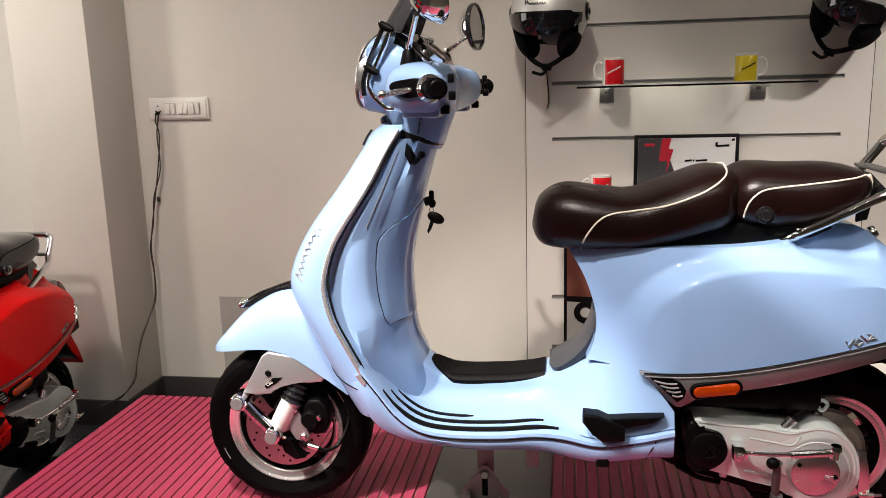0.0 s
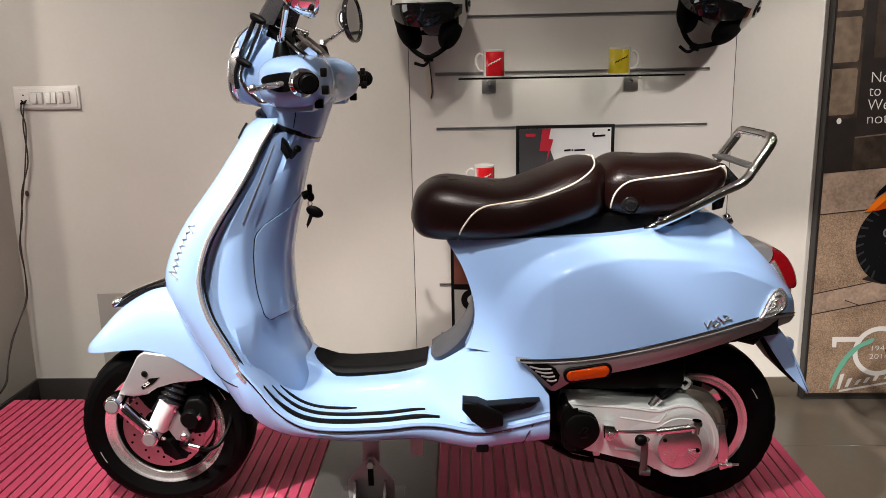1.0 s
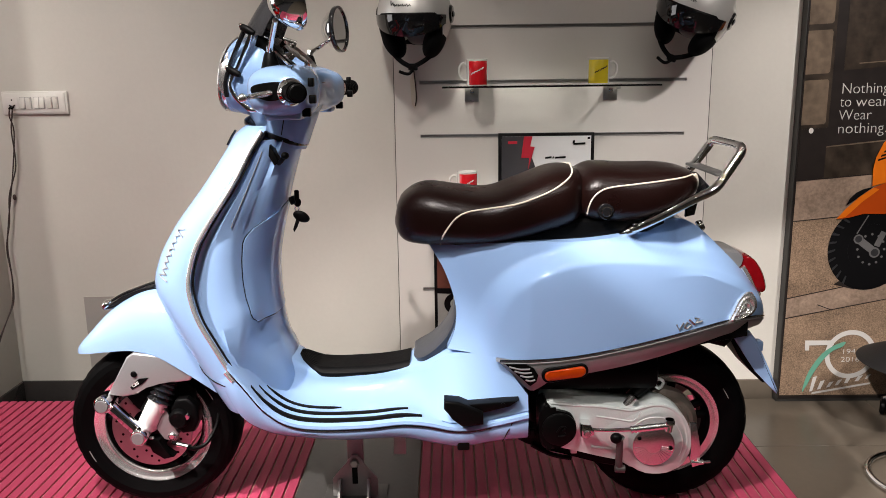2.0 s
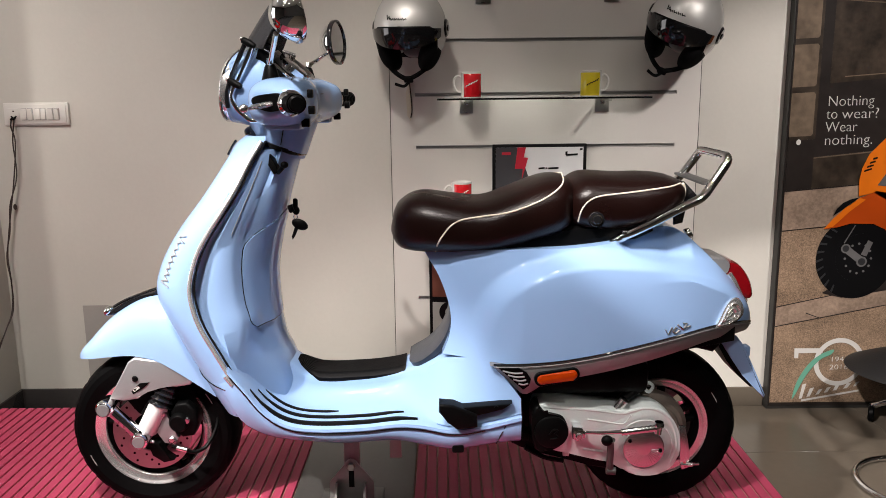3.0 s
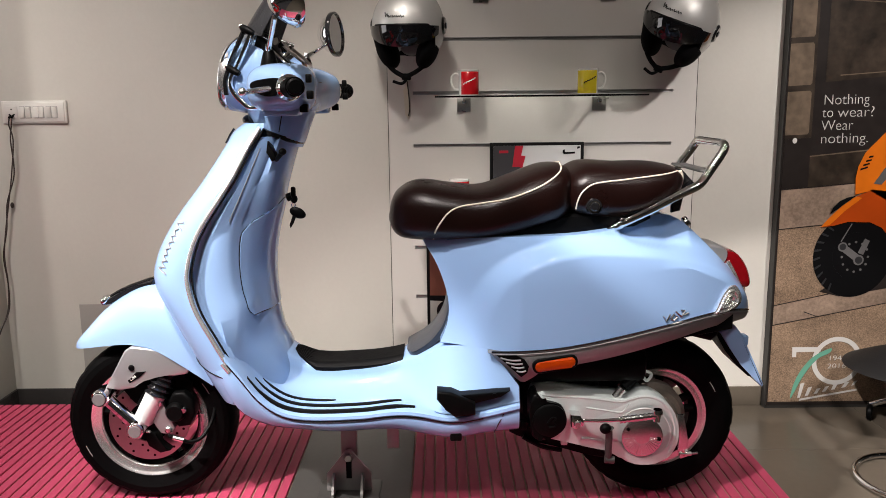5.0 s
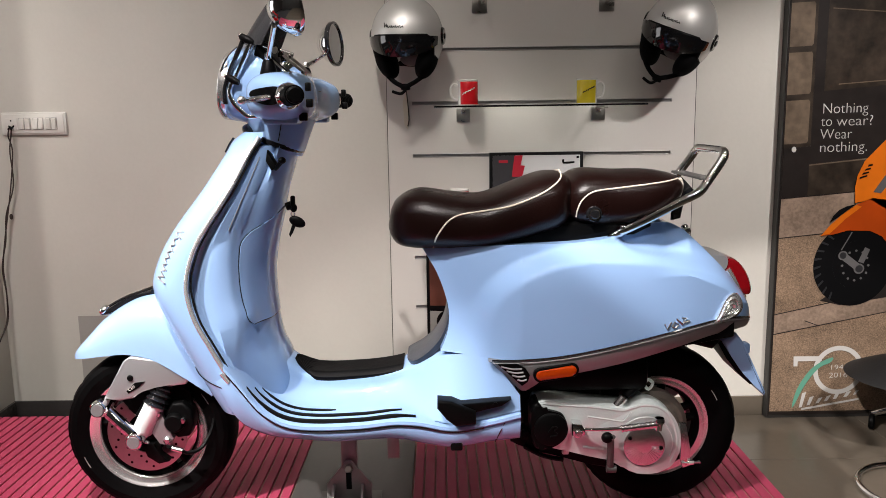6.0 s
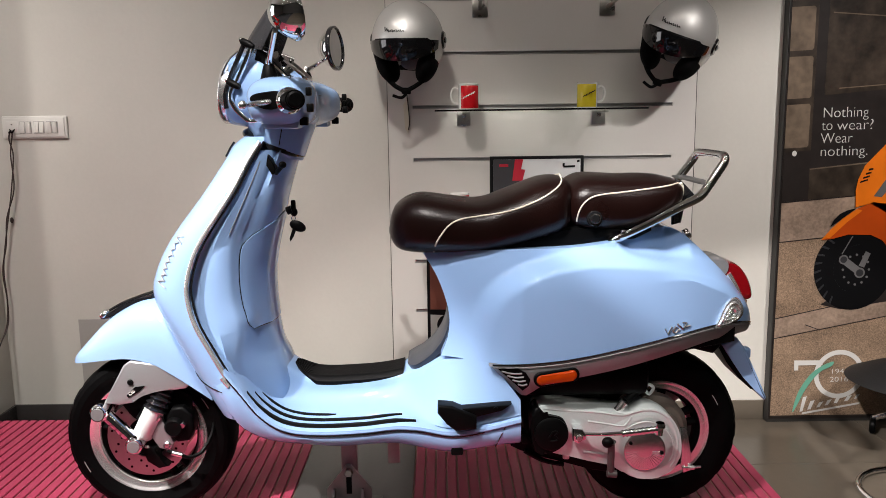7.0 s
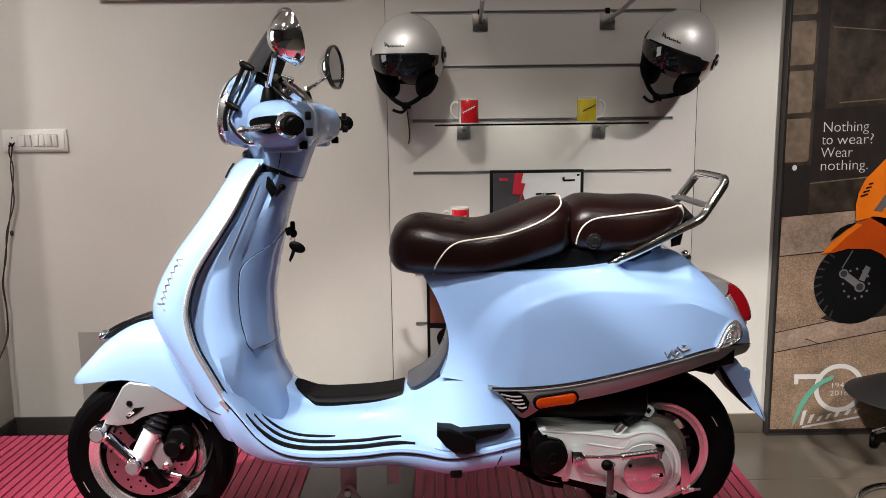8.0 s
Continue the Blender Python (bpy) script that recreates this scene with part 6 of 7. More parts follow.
def helmet(centre, yaw, tilt, roll, label):
    c = Vector(centre)
    t = thing("helmet", centre, label, "helmet", "helmets on the wall")
    m = Matrix.Translation(c) @ pose(0, 0, 0, 0, roll, 0) @ pose(0, 0, 0, tilt, 0, yaw)
    rad = (0.131, 0.150, 0.150)

    def at(az, el, grow=1.0):
        """az: degrees from the front, to the right; el: degrees above the middle."""
        a, b = radians(el), radians(az - 90)
        return m @ Vector((rad[0] * grow * math.cos(a) * math.cos(b), rad[1] * grow * math.cos(a) * math.sin(b), rad[2] * grow * math.sin(a)))

    def low(az):
        k = min(max((abs((az + 180) % 360 - 180) - 48) / 30, 0), 1)
        return 1 - 40 * k * k * (3 - 2 * k)
    azs = [7.5 * k for k in range(48)]
    outer = [[at(az, 89.5 + (low(az) - 89.5) * i / 22) for az in azs] for i in range(23)]
    inner = [[at(az, 89.5 + (low(az) - 89.5) * i / 22, 0.89) for az in azs] for i in range(23)]
    part("shell", loft(outer + [[p.lerp(q, 0.3) for p, q in zip(outer[-1], inner[-1])]]), HELMET, t, "glossy silver helmet shell", 50)
    part("lining", loft(inner), LINING, t, "black padded lining", 50)
    part("rim_trim", tube([p.lerp(q, 0.45) for p, q in zip(outer[-1], inner[-1])], 0.0095, 8, None, True), BLACK, t, "black rubber edge trim")
    rings = []
    for i in range(12):
        row = []
        for k in range(33):
            az = -68 + 136 * k / 32
            lo = -27 + 17 * (az / 68) ** 2
            row.append(at(az, 1 + (lo - 1) * i / 11, 1.03))
        rings.append(row + [v.lerp(c, 0.02) for v in row[::-1]])
    part("visor", loft(rings), VISOR, t, "glossy black visor")
    for sx in (-1, 1):
        p = at(sx * 92, 2, 0.98)
        side = (m.to_3x3() @ Vector((sx, 0, 0))).normalized()
        piv = part("visor_pivot", lathe([(0, 0.012), (0.010, 0.012), (0.012, 0.009), (0.027, 0.008), (0.032, 0.003), (0.032, -0.008), (0, -0.006)], 28, look(p, p - side) @ pose(0, 0, 0)), GLOSSBLACK, t, "round black visor pivot")
        part("pivot_cap", lathe([(0, 0.0135), (0.008, 0.0135), (0.010, 0.012), (0, 0.011)], 20, look(p, p - side)), SATIN, piv)
        part("cheek_pad", ellipsoid((0, 0, 0), (0.036, 0.080, 0.066), m @ pose(sx * 0.074, -0.012, -0.084, 0, sx * 22, 0), 20, 14), LINING, t, "black padded cheek")
        strap = [m @ Vector(q) for q in ((sx * 0.092, 0.0, -0.095), (sx * 0.072, -0.03, -0.128), (sx * 0.040, -0.05, -0.155), (sx * 0.008, -0.055, -0.172))]
        part("chin_strap", tube(path_through(strap, 5), 0.0085, 8), LINING, t, "black chin strap")
    part("buckle", box((0.034, 0.012, 0.024), (0.004, -0.055, -0.174), 0.004, m), BLACK, t)
    part("strap_end", tube(path_through([m @ Vector(q) for q in ((0.006, -0.055, -0.180), (-0.012, -0.06, -0.198), (-0.045, -0.06, -0.190))], 5), 0.0055, 8), LINING, t)
    # added pale oval: imitates the lit wall seen through the face opening
    part("neck_pad", ellipsoid((0, 0, 0), (0.044, 0.02, 0.034), m @ pose(0.004, 0.036, -0.066), 20, 12), GREYMATT, t, "pale oval standing in for the wall seen through")
    part("neck_roll", ellipsoid((0, 0, 0), (0.092, 0.045, 0.040), m @ pose(0, 0.085, -0.062), 20, 12), LINING, t, "black neck padding")
    # script on the front as plain bars
    for k in range(5):
        az, el = -24 + 6.8 * k, 11 + (1.0 if k == 0 else 0)
        h = 6.0 if k == 0 else 3.0
        part("script_bar", tube([at(az, el + h, 1.004), at(az + 1.6, el, 1.004), at(az + 4.6, el + h * 0.7, 1.004), at(az + 5.6, el, 1.004)], 0.0021, 6), PRINTBLACK, t)
    part("hanging_peg", tube([m @ Vector((0, 0.05, 0.10)), Vector((c.x, PANEL - 0.002, c.z + 0.10))], 0.006, 8), BRUSHED, t)
    return t


helmet((-0.006, 1.03, 1.268), -11, 3, 1, "silver open-face helmet with black visor hanging on the wall")
helmet((0.985, 1.03, 1.275), -25, 13, 25, "silver open-face helmet turned aside, hanging on the wall")

# framed prints
fr = thing("framed_print", (0.482, 1.17, 0.70), "black-framed white and red print leaning on the display panel", "picture", "framed prints")
part("frame", box((0.366, 0.020, 0.280), (0.482, 1.168, 0.702), 0.002), PRINTBLACK, fr, "thin black frame")
flat("print_sheet", [(0.312, 0.575), (0.652, 0.575), (0.652, 0.830), (0.312, 0.830)], 1.1578, PAPER, fr, "white printed sheet")
flat("dark_field", [(0.312, 0.575), (0.405, 0.575), (0.445, 0.700), (0.398, 0.830), (0.312, 0.830)], 1.1558, PRINTDARK, fr)
flat("red_bolt", [(0.396, 0.830), (0.428, 0.830), (0.420, 0.792), (0.437, 0.790), (0.412, 0.700), (0.417, 0.748), (0.386, 0.748)], 1.1538, PRINTRED, fr, "red lightning shape")
flat("red_tag", [(0.335, 0.802), (0.370, 0.802), (0.370, 0.812), (0.335, 0.812)], 1.1538, PRINTRED, fr)
for x0, x1, z0, z1 in ((0.585, 0.630, 0.796, 0.803), (0.582, 0.590, 0.800, 0.812), (0.478, 0.502, 0.744, 0.751), (0.506, 0.511, 0.744, 0.751), (0.516, 0.556, 0.744, 0.751), (0.638, 0.648, 0.816, 0.824)):
    flat("print_bar", [(x0, z0), (x1, z0 + 0.002), (x1, z1 + 0.002), (x0, z1)], 1.1558, PRINTBLACK, fr)
fr = thing("framed_print", (0.225, 1.17, 0.24), "black-framed brown print of a vehicle leaning on the display panel", "picture", "framed prints")
PRINTBROWN = material("brown_print", (0.14, 0.045, 0.030), 0.4, grain=0.1, scale=30, blotch=0.3, blotch_scale=6)
PRINTGREY = material("grey_print", (0.40, 0.39, 0.37), 0.45, grain=0.05, scale=40, blotch=0.1)
part("frame", box((0.36, 0.020, 0.40), (0.226, 1.168, 0.24), 0.002), PRINTBLACK, fr, "thin black frame")
flat("print_sheet", [(0.058, 0.052), (0.394, 0.052), (0.394, 0.428), (0.058, 0.428)], 1.1578, PRINTBROWN, fr, "brown printed sheet")
flat("print_ground", [(0.058, 0.052), (0.394, 0.052), (0.394, 0.195), (0.058, 0.220)], 1.1558, PRINTGREY, fr)
flat("print_shadow", [(0.058, 0.215), (0.25, 0.205), (0.25, 0.232), (0.058, 0.236)], 1.1550, PRINTBLACK, fr)
flat("print_wheel", [(0.128 + 0.044 * math.cos(a), 0.172 + 0.044 * math.sin(a)) for a in np.linspace(0, 2 * math.pi, 25)[:-1]], 1.1540, PRINTBLACK, fr)
flat("print_hub", [(0.128 + 0.02 * math.cos(a), 0.172 + 0.02 * math.sin(a)) for a in np.linspace(0, 2 * math.pi, 17)[:-1]], 1.1525, PRINTGREY, fr)

# peeling label, grey rectangle painted as a cast shadow, sign edge
lab = thing("peeling_label", (-0.022, PANEL, 1.0), "torn cream paper label peeling off the panel", "label")
part("paper", slab([(-0.035, 1.045), (-0.016, 1.085), (-0.012, 0.96), (-0.018, 0.935), (-0.030, 0.955)], PANEL - 0.003, PANEL - 0.001), PIPING, lab)
part("strip", tube(path_through([(-0.020, PANEL - 0.004, 1.082), (-0.014, PANEL - 0.006, 1.02), (-0.012, PANEL - 0.006, 0.975), (-0.017, PANEL - 0.004, 0.948)], 5), 0.0022, 6), CABLE, lab)
patch = setting("wall_patch", box((0.30, 0.004, 0.356), (-1.225, WALL - 0.002, 0.026)), material("shadow_grey", (0.36, 0.34, 0.315), 0.6, grain=0.03, scale=80, blotch=0.06), "grey rectangle painting a cast shadow on the wall", "patch")
setting("wall_ledge", box((0.92, 0.02, 0.20), (-0.72, WALL - 0.01, 1.60), 0.002), WALLPAINT, "off-white boxed edge across the wall", "ledge")

# switchboard with plug and cable
sw = thing("switchboard", (-1.474, WALL, 0.978), "white plastic wall switchboard with sockets and rockers", "switchboard")
m = pose(-1.474, WALL, 0.978, 0, 0, 0)
part("back_box", box((0.252, 0.012, 0.088), (0, -0.006, 0), 0.004, m, None, 3), WHITEPLASTIC, sw)
part("face_plate", box((0.236, 0.006, 0.074), (0, -0.0135, 0), 0.003, m), WHITEPLASTIC, sw)
part("socket", box((0.044, 0.004, 0.046), (-0.084, -0.0175, 0), 0.002, m), WHITEPLASTIC, sw)
for dx, dz in ((0, 0.012), (-0.009, -0.008), (0.009, -0.008)):
    part("pin_hole", lathe([(0, 0.001), (0.003, 0.001), (0.003, 0), (0, 0)], 10, m @ pose(-0.084 + dx, -0.0195, dz, 90)), BLACK, sw)
for dx, lean in ((-0.044, 0), (-0.020, 1), (0.010, 0), (0.030, 0), (0.060, 1), (0.083, 1)):
    # some rockers are pressed in at the top, the others stand proud
    tilt = m @ pose(dx, -0.0165, 0.0, 9 if lean else -7)
    part("rocker", box((0.0185, 0.010 if lean else 0.005, 0.042), (0, -0.003, 0), 0.002, tilt), WHITEPLASTIC, sw)
    part("rocker_gap", box((0.0215, 0.002, 0.046), (dx, -0.0160, 0.0), 0.0, m), PRINTGREY, sw)
for k, dx in enumerate((0.0, 0.010)):
    pts = [(-1.562 + dx, WALL - 0.030, 0.962), (-1.566 + dx, WALL - 0.034, 0.930), (-1.558 - dx, WALL - 0.03, 0.87), (-1.578 + dx, WALL - 0.03, 0.74), (-1.602 - dx * 0.6, WALL - 0.03, 0.625), (-1.625 + dx * 0.4, WALL - 0.03, 0.52), (-1.642 - dx * 0.4, WALL - 0.03, 0.413),
           (-1.640, WALL - 0.03, 0.30), (-1.648 + dx * 0.4, WALL - 0.035, 0.195), (-1.652, 1.109, 0.127), (-1.655 + dx * 0.4, 1.042, 0.063), (-1.655, 0.996, -0.017), (-1.656 + dx * 0.4, 0.965, -0.08), (-1.664, 0.905, -0.115), (-1.70 - dx, PIER - 0.018, -0.145), (-1.76, PIER - 0.03 - dx, -0.165)]
    c = part("cable", tube(path_through(pts, 6), 0.0027, 8), CABLE, sw, "thin brown cable hanging down the wall")
    part("plug_pin", tube([(-1.563 + dx, WALL - 0.016, 0.968), (-1.563 + dx, WALL - 0.034, 0.958)], 0.004, 8), BLACK, c)
part("cable_knot", ellipsoid((-1.598, WALL - 0.013, 0.615), (0.007, 0.007, 0.012), None, 12, 8), CABLE, sw)

# ---- large framed poster ----
PF = 1.16
po = thing("large_poster", (1.9, WALL, FLOOR), "tall dark-framed photo poster of a street standing against the wall", "poster")
GREYFRAME = material("grey_frame_paint", (0.030, 0.028, 0.026), 0.45, grain=0.06, scale=90, blotch=0.1)
part("frame", slab([(1.434, FLOOR), (1.434, 1.95), (2.43, 1.95), (2.43, FLOOR)], PF - 0.004, WALL - 0.001, 0.003), GREYFRAME, po, "dark grey metal frame")
P_STONE = material("print_stone", (0.036, 0.026, 0.019), 0.32, grain=0.9, scale=30, blotch=1.1, blotch_scale=9)
P_BLOCK = material("print_block", (0.128, 0.094, 0.066), 0.32, grain=0.6, scale=35, blotch=0.8, blotch_scale=9, vary=0.15)
P_PAVE = material("print_pavement", (0.27, 0.195, 0.145), 0.32, grain=0.55, scale=90, blotch=0.7, blotch_scale=9)
P_GRAVEL = material("print_gravel", (0.25, 0.172, 0.116), 0.32, grain=1.1, scale=230, blotch=0.6, blotch_scale=10)
P_DARK = material("print_dark", (0.020, 0.0155, 0.0140), 0.32, grain=0.35, scale=30, blotch=0.5, blotch_scale=7)
P_ORANGE = material("print_orange", (0.74, 0.165, 0.008), 0.32, grain=0.08, scale=20, blotch=0.25, blotch_scale=7)
P_DEEP = material("print_deep_orange", (0.46, 0.060, 0.005), 0.32, grain=0.08, scale=20, blotch=0.25, blotch_scale=7)
P_WHITE = material("print_white", (0.62, 0.60, 0.57), 0.35, blotch=0.03)
P_GREEN = material("print_green", (0.13, 0.36, 0.26), 0.35, blotch=0.1, blotch_scale=12)
P_GREY2 = material("print_dark_grey", (0.022, 0.022, 0.024), 0.35, grain=0.15, scale=40, blotch=0.2)
P_GREY = material("print_mid_grey", (0.12, 0.115, 0.115), 0.35, grain=0.15, scale=40, blotch=0.2)

part("inner_lip", slab([(1.438, FLOOR + 0.016), (1.438, 1.935), (2.416, 1.935), (2.416, FLOOR + 0.016)], PF - 0.0075, PF - 0.001), P_DARK, po, "dark inner edge of the frame")


def layer(name, outline, level, mat, label=""):
    return flat(name, outline, PF - 0.0085 - 0.0005 * level, mat, po, label, 0.0004)


layer("photo_wall", [(1.443, 0.62), (2.41, 0.74), (2.41, 1.93), (1.443, 1.93)], 0, P_STONE, "printed dark stone wall")
layer("photo_pavement", [(1.443, 0.40), (2.41, 0.50), (2.41, 0.722), (1.443, 0.645)], 1, P_PAVE, "printed pale pavement")
layer("photo_gravel", [(1.443, 0.12), (2.41, 0.30), (2.41, 0.580), (1.443, 0.487)], 2, P_GRAVEL, "printed gravel")
layer("photo_kerb", [(1.443, 0.094), (2.41, 0.284), (2.41, 0.384), (1.443, 0.176)], 3, P_PAVE, "printed kerb stones")
layer("photo_gravel", [(1.443, FLOOR + 0.03), (2.41, FLOOR + 0.03), (2.41, 0.284), (1.443, 0.094)], 2, P_GRAVEL)
for a, b in (((1.44, 0.176), (2.41, 0.384)), ((1.44, 0.094), (2.41, 0.284)), ((1.44, 0.487), (2.41, 0.580)), ((1.44, 0.645), (2.41, 0.724)), ((1.565, 0.150), (1.625, 0.128))):
    layer("photo_joint", [a, (a[0], a[1] + 0.004), (b[0], b[1] + 0.003), b], 4, P_DARK)
for z0, z1 in ((1.412, 1.60), (1.226, 1.394), (1.046, 1.210), (0.858, 1.030)):
    layer("photo_block", [(1.442, z0), (1.528, z0 + 0.004), (1.534, z0 + 0.012), (1.534, z1 - 0.010), (1.528, z1 - 0.002), (1.442, z1 - 0.006)], 1, P_BLOCK, "printed stone block")
layer("photo_post", [(1.443, 0.648), (1.545, 0.657), (1.545, 0.850), (1.443, 0.842)], 1, P_DARK)
layer("photo_stud", [(1.482 + 0.009 * math.cos(a), 0.838 + 0.011 * math.sin(a)) for a in np.linspace(0, 2 * math.pi, 15)[:-1]], 2, P_WHITE)
layer("photo_panel", [(1.545, 0.777), (1.842, 0.806), (1.842, 1.93), (1.545, 1.93)], 1, P_DARK, "printed dark sign panel")
layer("photo_panel_face", [(1.585, 1.06), (1.83, 1.08), (1.83, 1.93), (1.585, 1.93)], 2, P_STONE)
layer("photo_panel_edge", [(1.545, 0.774), (1.842, 0.803), (1.842, 0.808), (1.545, 0.779)], 2, P_BLOCK)
layer("photo_crack", [(1.60, 1.365), (1.80, 1.350), (1.80, 1.354), (1.60, 1.369)], 3, P_BLOCK)
layer("photo_crack", [(1.64, 1.083), (1.83, 1.096), (1.83, 1.100), (1.64, 1.087)], 3, P_BLOCK)
layer("photo_door_edge", [(1.846, 0.90), (1.87, 0.90), (1.87, 1.40), (1.858, 1.40), (1.846, 1.0)], 2, P_WHITE)
TEXTY = PF - 0.0112
for words, x, z, w in (("Nothing", 1.581, 0.974, 0.178), ("to", 1.580, 0.926, 0.042), ("wear?", 1.639, 0.926, 0.141), ("Wear", 1.579, 0.876, 0.124), ("nothing.", 1.579, 0.826, 0.186)):
    ob = text_mesh(words, 0.057, Matrix(), P_WHITE, "slogan", po, "white printed words", thin=0.0010)
    wide = max(v.co.x for v in ob.data.vertices)
    ob.data.transform(pose(x, TEXTY, z, 90, -1.0, 0) @ Matrix.Diagonal((w / wide, 1, 1, 1)))
# the orange vehicle in the photo, flat like the rest of it
layer("photo_shadow", [(1.62, 0.235), (1.70, 0.215), (2.41, 0.330), (2.41, 0.40), (1.72, 0.30)], 5, P_DARK)
WX, WZ = 1.742, 0.378
layer("photo_tyre", [(WX + 0.157 * math.cos(a), WZ + 0.166 * math.sin(a)) for a in np.linspace(0, 2 * math.pi, 49)[:-1]], 6, PRINTBLACK, "printed black tyre")
for k in range(9):
    a = math.radians(128 + 13 * k)
    layer("photo_tread", [(WX + r * math.cos(a + d), WZ + r * 1.06 * math.sin(a + d)) for r, d in ((0.128, 0), (0.155, 0.05), (0.155, 0.11), (0.128, 0.05))], 7, P_GREY2)
layer("photo_rim", [(WX + 0.018 + 0.098 * math.cos(a), WZ + 0.098 * math.sin(a)) for a in np.linspace(0, 2 * math.pi, 33)[:-1]], 7, PRINTBLACK)
for k in range(12):
    a = 2 * math.pi * k / 12
    layer("photo_disc_dot", [(WX + 0.010 + 0.052 * math.cos(a) + 0.005 * math.cos(b), WZ - 0.002 + 0.060 * math.sin(a) + 0.005 * math.sin(b)) for b in np.linspace(0, 2 * math.pi, 9)[:-1]], 8, P_GREY)
layer("photo_link", [(1.688, 0.420), (1.700, 0.434), (1.772, 0.380), (1.780, 0.362), (1.764, 0.350), (1.692, 0.404)], 9, P_GREY)
for x, z, r in ((1.700, 0.417, 0.019), (1.767, 0.363, 0.021)):
    layer("photo_boss", [(x + r * math.cos(a), z + r * math.sin(a)) for a in np.linspace(0, 2 * math.pi, 19)[:-1]], 10, P_GREY)
    layer("photo_boss_face", [(x + 0.7 * r * math.cos(a), z + 0.7 * r * math.sin(a)) for a in np.linspace(0, 2 * math.pi, 19)[:-1]], 11, P_GREY2)
layer("photo_damper", [(1.762, 0.392), (1.784, 0.384), (1.806, 0.440), (1.786, 0.450)], 9, P_GREY)
layer("photo_rod", [(1.690, 0.440), (1.694, 0.438), (1.732, 0.510), (1.728, 0.511)], 9, P_GREY)
layer("photo_mudguard", [(1.605, 0.497), (1.642, 0.541), (1.684, 0.581), (1.737, 0.619), (1.80, 0.645), (2.0, 0.62), (2.02, 0.44), (1.93, 0.45), (1.866, 0.471), (1.847, 0.493), (1.80, 0.515), (1.711, 0.518), (1.656, 0.503)], 12, P_DEEP, "printed orange mudguard")
layer("photo_mudguard_light", [(1.606, 0.498), (1.642, 0.541), (1.684, 0.581), (1.737, 0.619), (1.76, 0.612), (1.70, 0.565), (1.66, 0.525), (1.64, 0.506)], 13, P_ORANGE)
layer("photo_crest", [(1.638, 0.550), (1.650, 0.577), (1.672, 0.600), (1.70, 0.614), (1.737, 0.622), (1.700, 0.596), (1.665, 0.568)], 14, PRINTBLACK)
layer("photo_body", [(1.732, 0.625), (1.728, 0.690), (1.735, 0.735), (1.758, 0.789), (1.835, 0.872), (1.92, 0.98), (2.2, 1.02), (2.3, 0.66), (2.0, 0.58), (1.86, 0.60), (1.79, 0.640)], 12, P_ORANGE, "printed orange front panel")
for k in range(4):
    layer("photo_vent", [(1.742 + 0.010 * k, 0.720 + 0.016 * k), (1.772 + 0.006 * k, 0.730 + 0.014 * k), (1.772 + 0.006 * k, 0.736 + 0.014 * k), (1.744 + 0.010 * k, 0.728 + 0.016 * k)], 14, PRINTBLACK)
layer("photo_lamp", [(1.800, 0.668), (1.832, 0.664), (1.90, 0.76), (1.885, 0.778), (1.84, 0.73)], 14, P_GREY)
# anniversary mark: a bar, a ring, a green stroke and two dates
layer("mark_bar", [(1.529, 0.004), (1.645, 0.003), (1.645, -0.016), (1.547, -0.017), (1.547, -0.038), (1.531, -0.038)], 6, P_WHITE, "white printed bar")
ring_bm = lathe([(0.083, 0), (0.102, 0), (0.102, 0.0004), (0.083, 0.0004)], 64, pose(1.714, PF - 0.0122, -0.056, 90), None, True)
part("mark_ring", ring_bm, P_WHITE, po, "white printed ring")
stroke = [(1.533, -0.215), (1.542, -0.160), (1.562, -0.108), (1.600, -0.052), (1.645, -0.018), (1.688, -0.002), (1.680, -0.022), (1.640, -0.042), (1.604, -0.082), (1.572, -0.135), (1.550, -0.185)]
layer("mark_stroke", [(p.x, p.z) for p in path_through([(x, 0, z) for x, z in stroke], 5, True)], 10, P_GREEN, "green printed stroke")
for words, z in (("1946", -0.054), ("2016", -0.088)):
    ob = text_mesh(words, 0.030, Matrix(), P_WHITE, "dates", po, "white printed dates", thin=0.0006)
    wide = max(v.co.x for v in ob.data.vertices)
    ob.data.transform(pose(1.677, PF - 0.0125, z, 90, -0.8, 0) @ Matrix.Diagonal((0.075 / wide, 1, 1, 1)))
for x in (1.834, 1.858):
    layer("word_bar", [(x, -0.064), (x + 0.016, -0.063), (x + 0.016, -0.040), (x, -0.041)], 7, P_WHITE)
for k, (x, h, w) in enumerate(((1.563, 0.066, 0.020), (1.594, 0.040, 0.022), (1.630, 0.026, 0.022), (1.664, 0.026, 0.022), (1.700, 0.034, 0.024), (1.742, 0.026, 0.026), (1.782, 0.022, 0.018))):
    z = -0.214 + 0.0085 * k
    layer("script_bar", [(x, z), (x + w * 0.6, z + 0.002), (x + w + 0.006, z + h), (x + w * 0.5, z + h - 0.004)], 7, P_WHITE)
layer("script_underline", [(1.572, -0.226), (1.806, -0.184), (1.808, -0.176), (1.574, -0.217)], 7, P_WHITE)

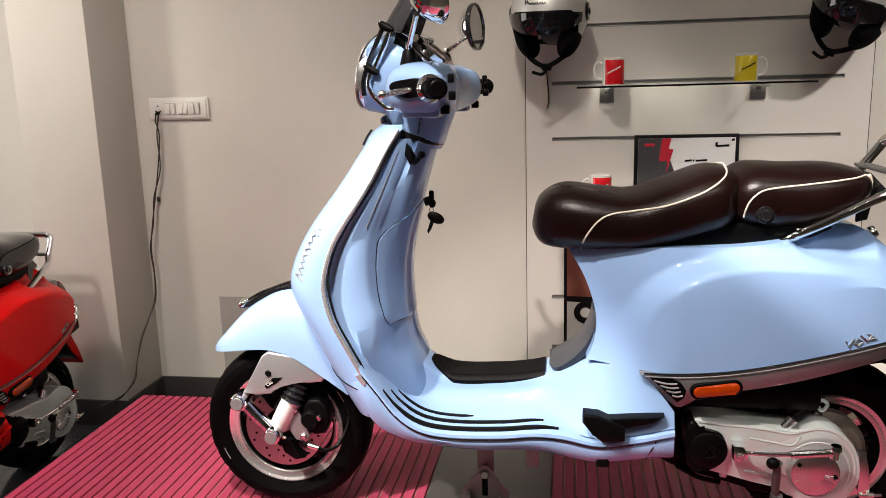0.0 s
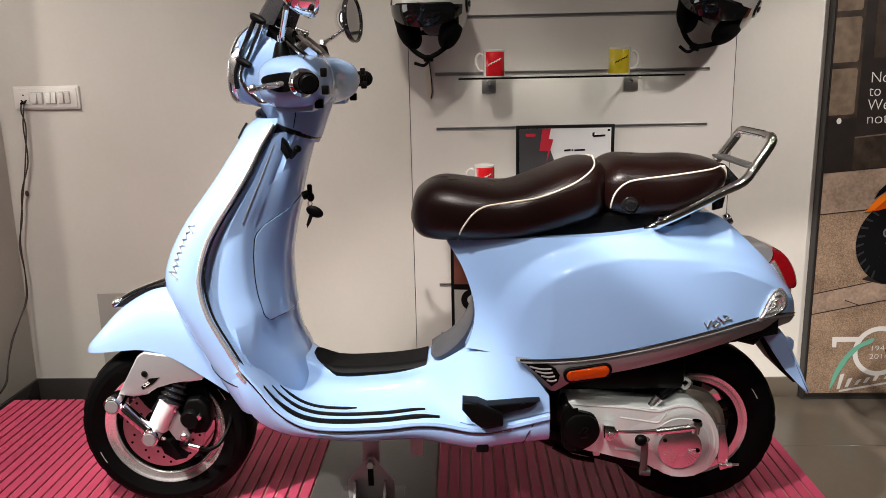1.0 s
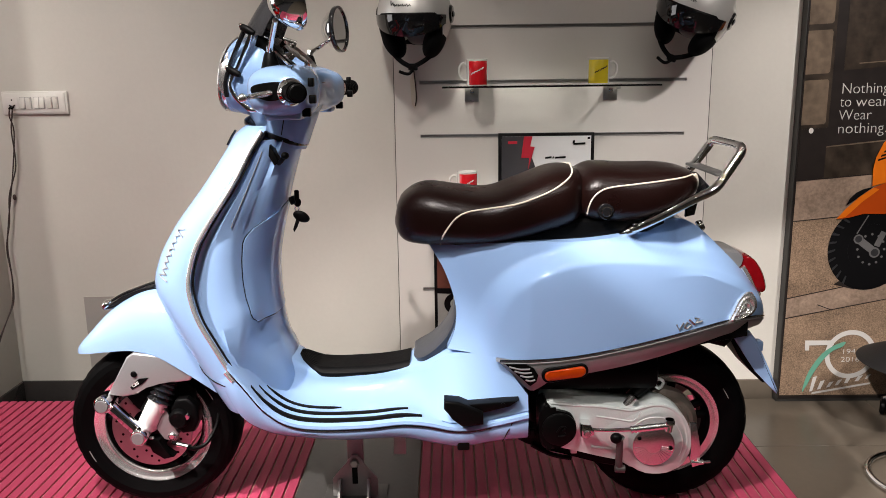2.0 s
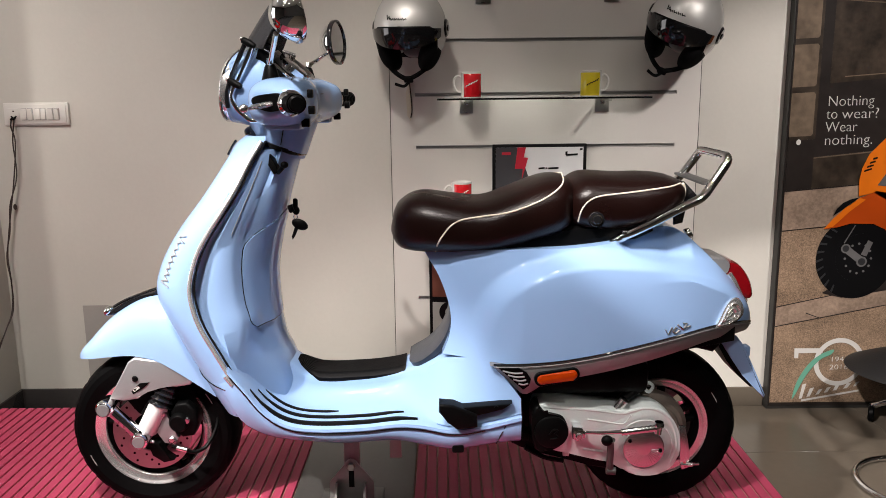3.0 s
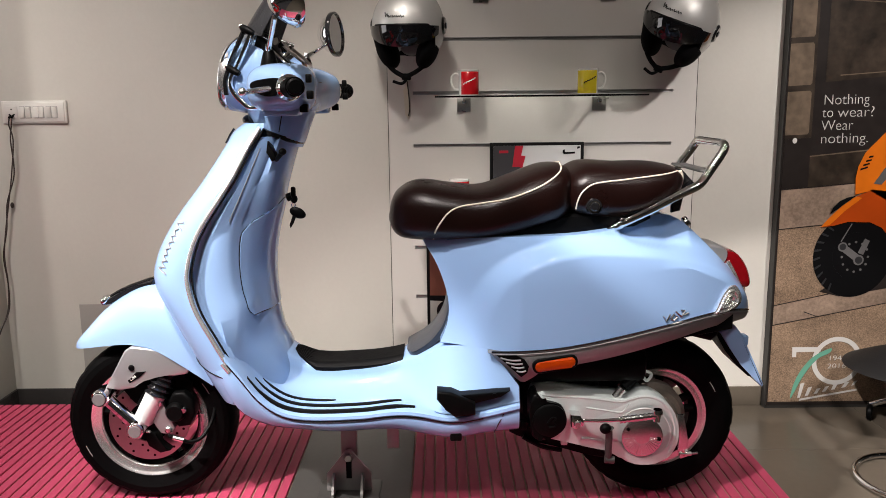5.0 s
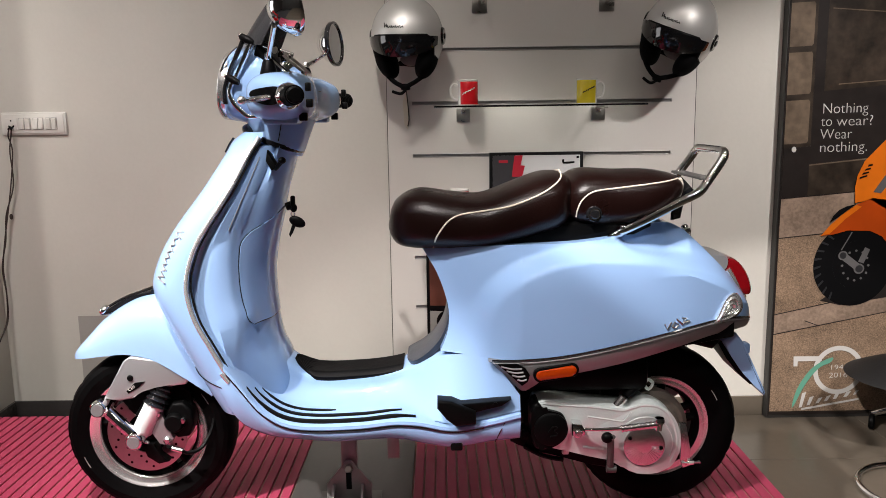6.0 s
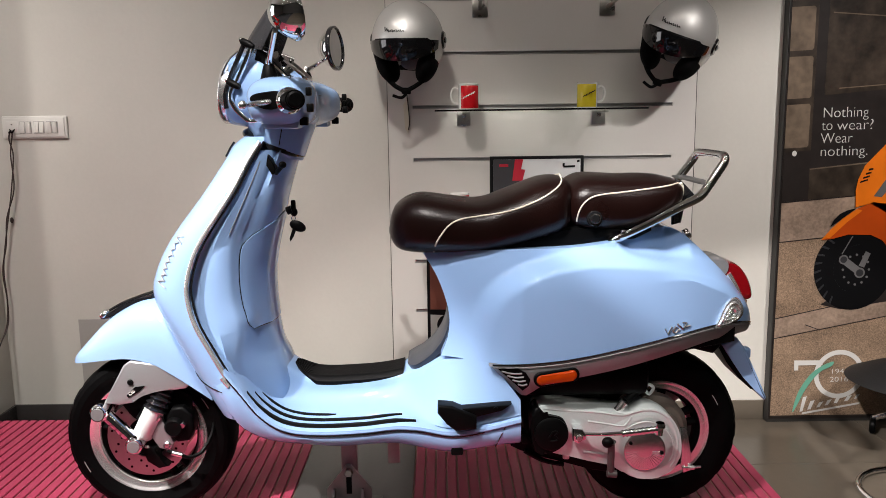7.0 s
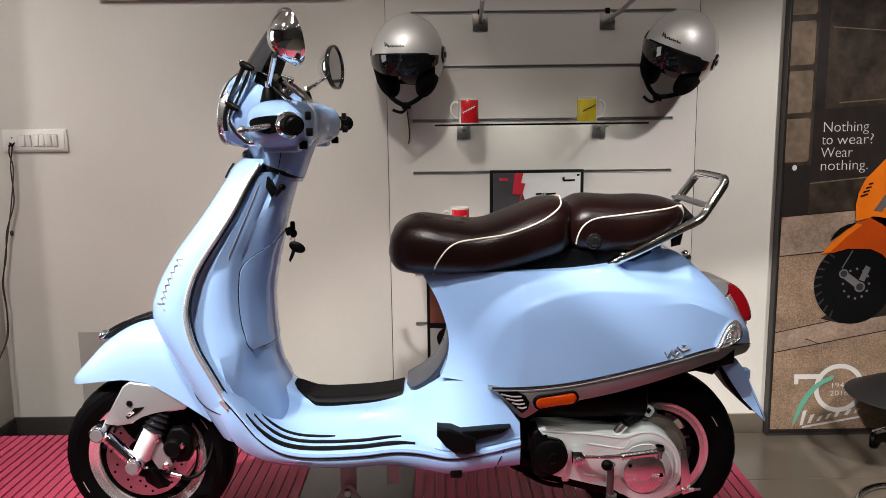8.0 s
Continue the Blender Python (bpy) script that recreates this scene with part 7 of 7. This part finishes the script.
# ---- stools beside the poster ----
st = thing("swivel_stool", (1.98, 0.95, FLOOR), "low black stool on a chrome base with castors", "stool")
part("cushion", lathe([(0, 0.075), (0.06, 0.073), (0.10, 0.062), (0.16, 0.036), (0.225, 0.004), (0.229, 0.0), (0.215, -0.006), (0.10, -0.012), (0, -0.014)], 40, pose(1.862, 0.90, 0.0)), CHAIRBLACK, st, "black padded seat")
part("column", tube([(1.95, 0.95, FLOOR + 0.09), (1.90, 0.92, -0.008)], 0.022, 16), CHROME, st)
for k in range(5):
    a = math.radians(150 + 72 * k)
    tip = Vector((1.95 + 0.17 * math.cos(a), 0.95 + 0.17 * math.sin(a), FLOOR + 0.06))
    part("base_leg", tube(path_through([(1.95, 0.95, FLOOR + 0.11), (1.95 + 0.09 * math.cos(a), 0.95 + 0.09 * math.sin(a), FLOOR + 0.095), tip], 5), 0.011, 12), CHROME, st, "chrome base leg")
    for off in (-0.012, 0.012):
        q = tip + Vector((-off * math.sin(a), off * math.cos(a), -0.027))
        part("castor", lathe([(0, 0.011), (0.026, 0.011), (0.032, 0.006), (0.032, -0.006), (0.026, -0.011), (0, -0.011)], 20, Matrix.Translation(q) @ pose(0, 0, 0, 90, 0, math.degrees(a) + 90)), BLACK, st, "black twin castor")
hs = thing("hoop_stool", (1.68, 0.49, FLOOR), "stool with a chrome hoop base standing on the tiles", "stool")
part("hoop", tube([(1.68 + 0.191 * math.cos(a), 0.49 + 0.191 * math.sin(a), FLOOR + 0.011) for a in np.linspace(0, 2 * math.pi, 49)[:-1]], 0.010, 12, None, True), CHROME, hs, "chrome hoop on the floor")
for a in (0.5, -0.5):
    part("upright", tube([(1.68 + 0.191 * math.cos(a), 0.49 + 0.191 * math.sin(a), FLOOR + 0.011), (1.93, 0.49 + 0.12 * a, FLOOR + 0.45)], 0.010, 12), CHROME, hs)
part("hoop_seat", lathe([(0, 0.03), (0.14, 0.03), (0.17, 0.015), (0.165, -0.01), (0, -0.015)], 32, pose(2.05, 0.49, FLOOR + 0.465)), CHAIRBLACK, hs, "black padded seat")

# ---- floor tiles, last ----
floor = setting("floor", box((X1 - X0, WALL + 0.32 - Y0, 0.05), (0, (WALL + 0.32 + Y0) / 2, FLOOR - 0.031)), GROUT, "glossy tiled showroom floor", "floor")
tiles = {}
for i in range(14):
    for j in range(11):
        x, y = -4.2 + 0.6 * (i + 0.5), 1.96 - 0.6 * (j + 0.5)
        if PX0 + 0.3 < x < PX1 - 0.3 and PY0 + 0.3 < y < PY1 - 0.3:
            continue
        # the left tiles carry the shade of that side in a darker colour
        mat = SHADETILE if x < -1.2 else TILE
        if mat not in tiles:
            ob = part("tile", box((0.5975, 0.5975, 0.007), (0, 0, 0), 0.0008, None, None, 1), mat, floor)
            tiles[mat] = ob.data
        else:
            ob = new("tile", tiles[mat])
            ob.parent = floor
        ob.matrix_basis = pose(x, y, FLOOR - 0.0035)

# ---- unseen ceiling downlights: an assumed grid, and one added over each lamp ----
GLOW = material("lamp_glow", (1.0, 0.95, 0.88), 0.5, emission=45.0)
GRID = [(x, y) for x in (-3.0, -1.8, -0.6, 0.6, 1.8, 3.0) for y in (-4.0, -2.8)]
for x, y in GRID + ADDED_LAMPS:
    t = thing("ceiling_downlight", (x, y, CEIL), "small round white ceiling downlight, added out of view", "ceiling light", "ceiling downlights")
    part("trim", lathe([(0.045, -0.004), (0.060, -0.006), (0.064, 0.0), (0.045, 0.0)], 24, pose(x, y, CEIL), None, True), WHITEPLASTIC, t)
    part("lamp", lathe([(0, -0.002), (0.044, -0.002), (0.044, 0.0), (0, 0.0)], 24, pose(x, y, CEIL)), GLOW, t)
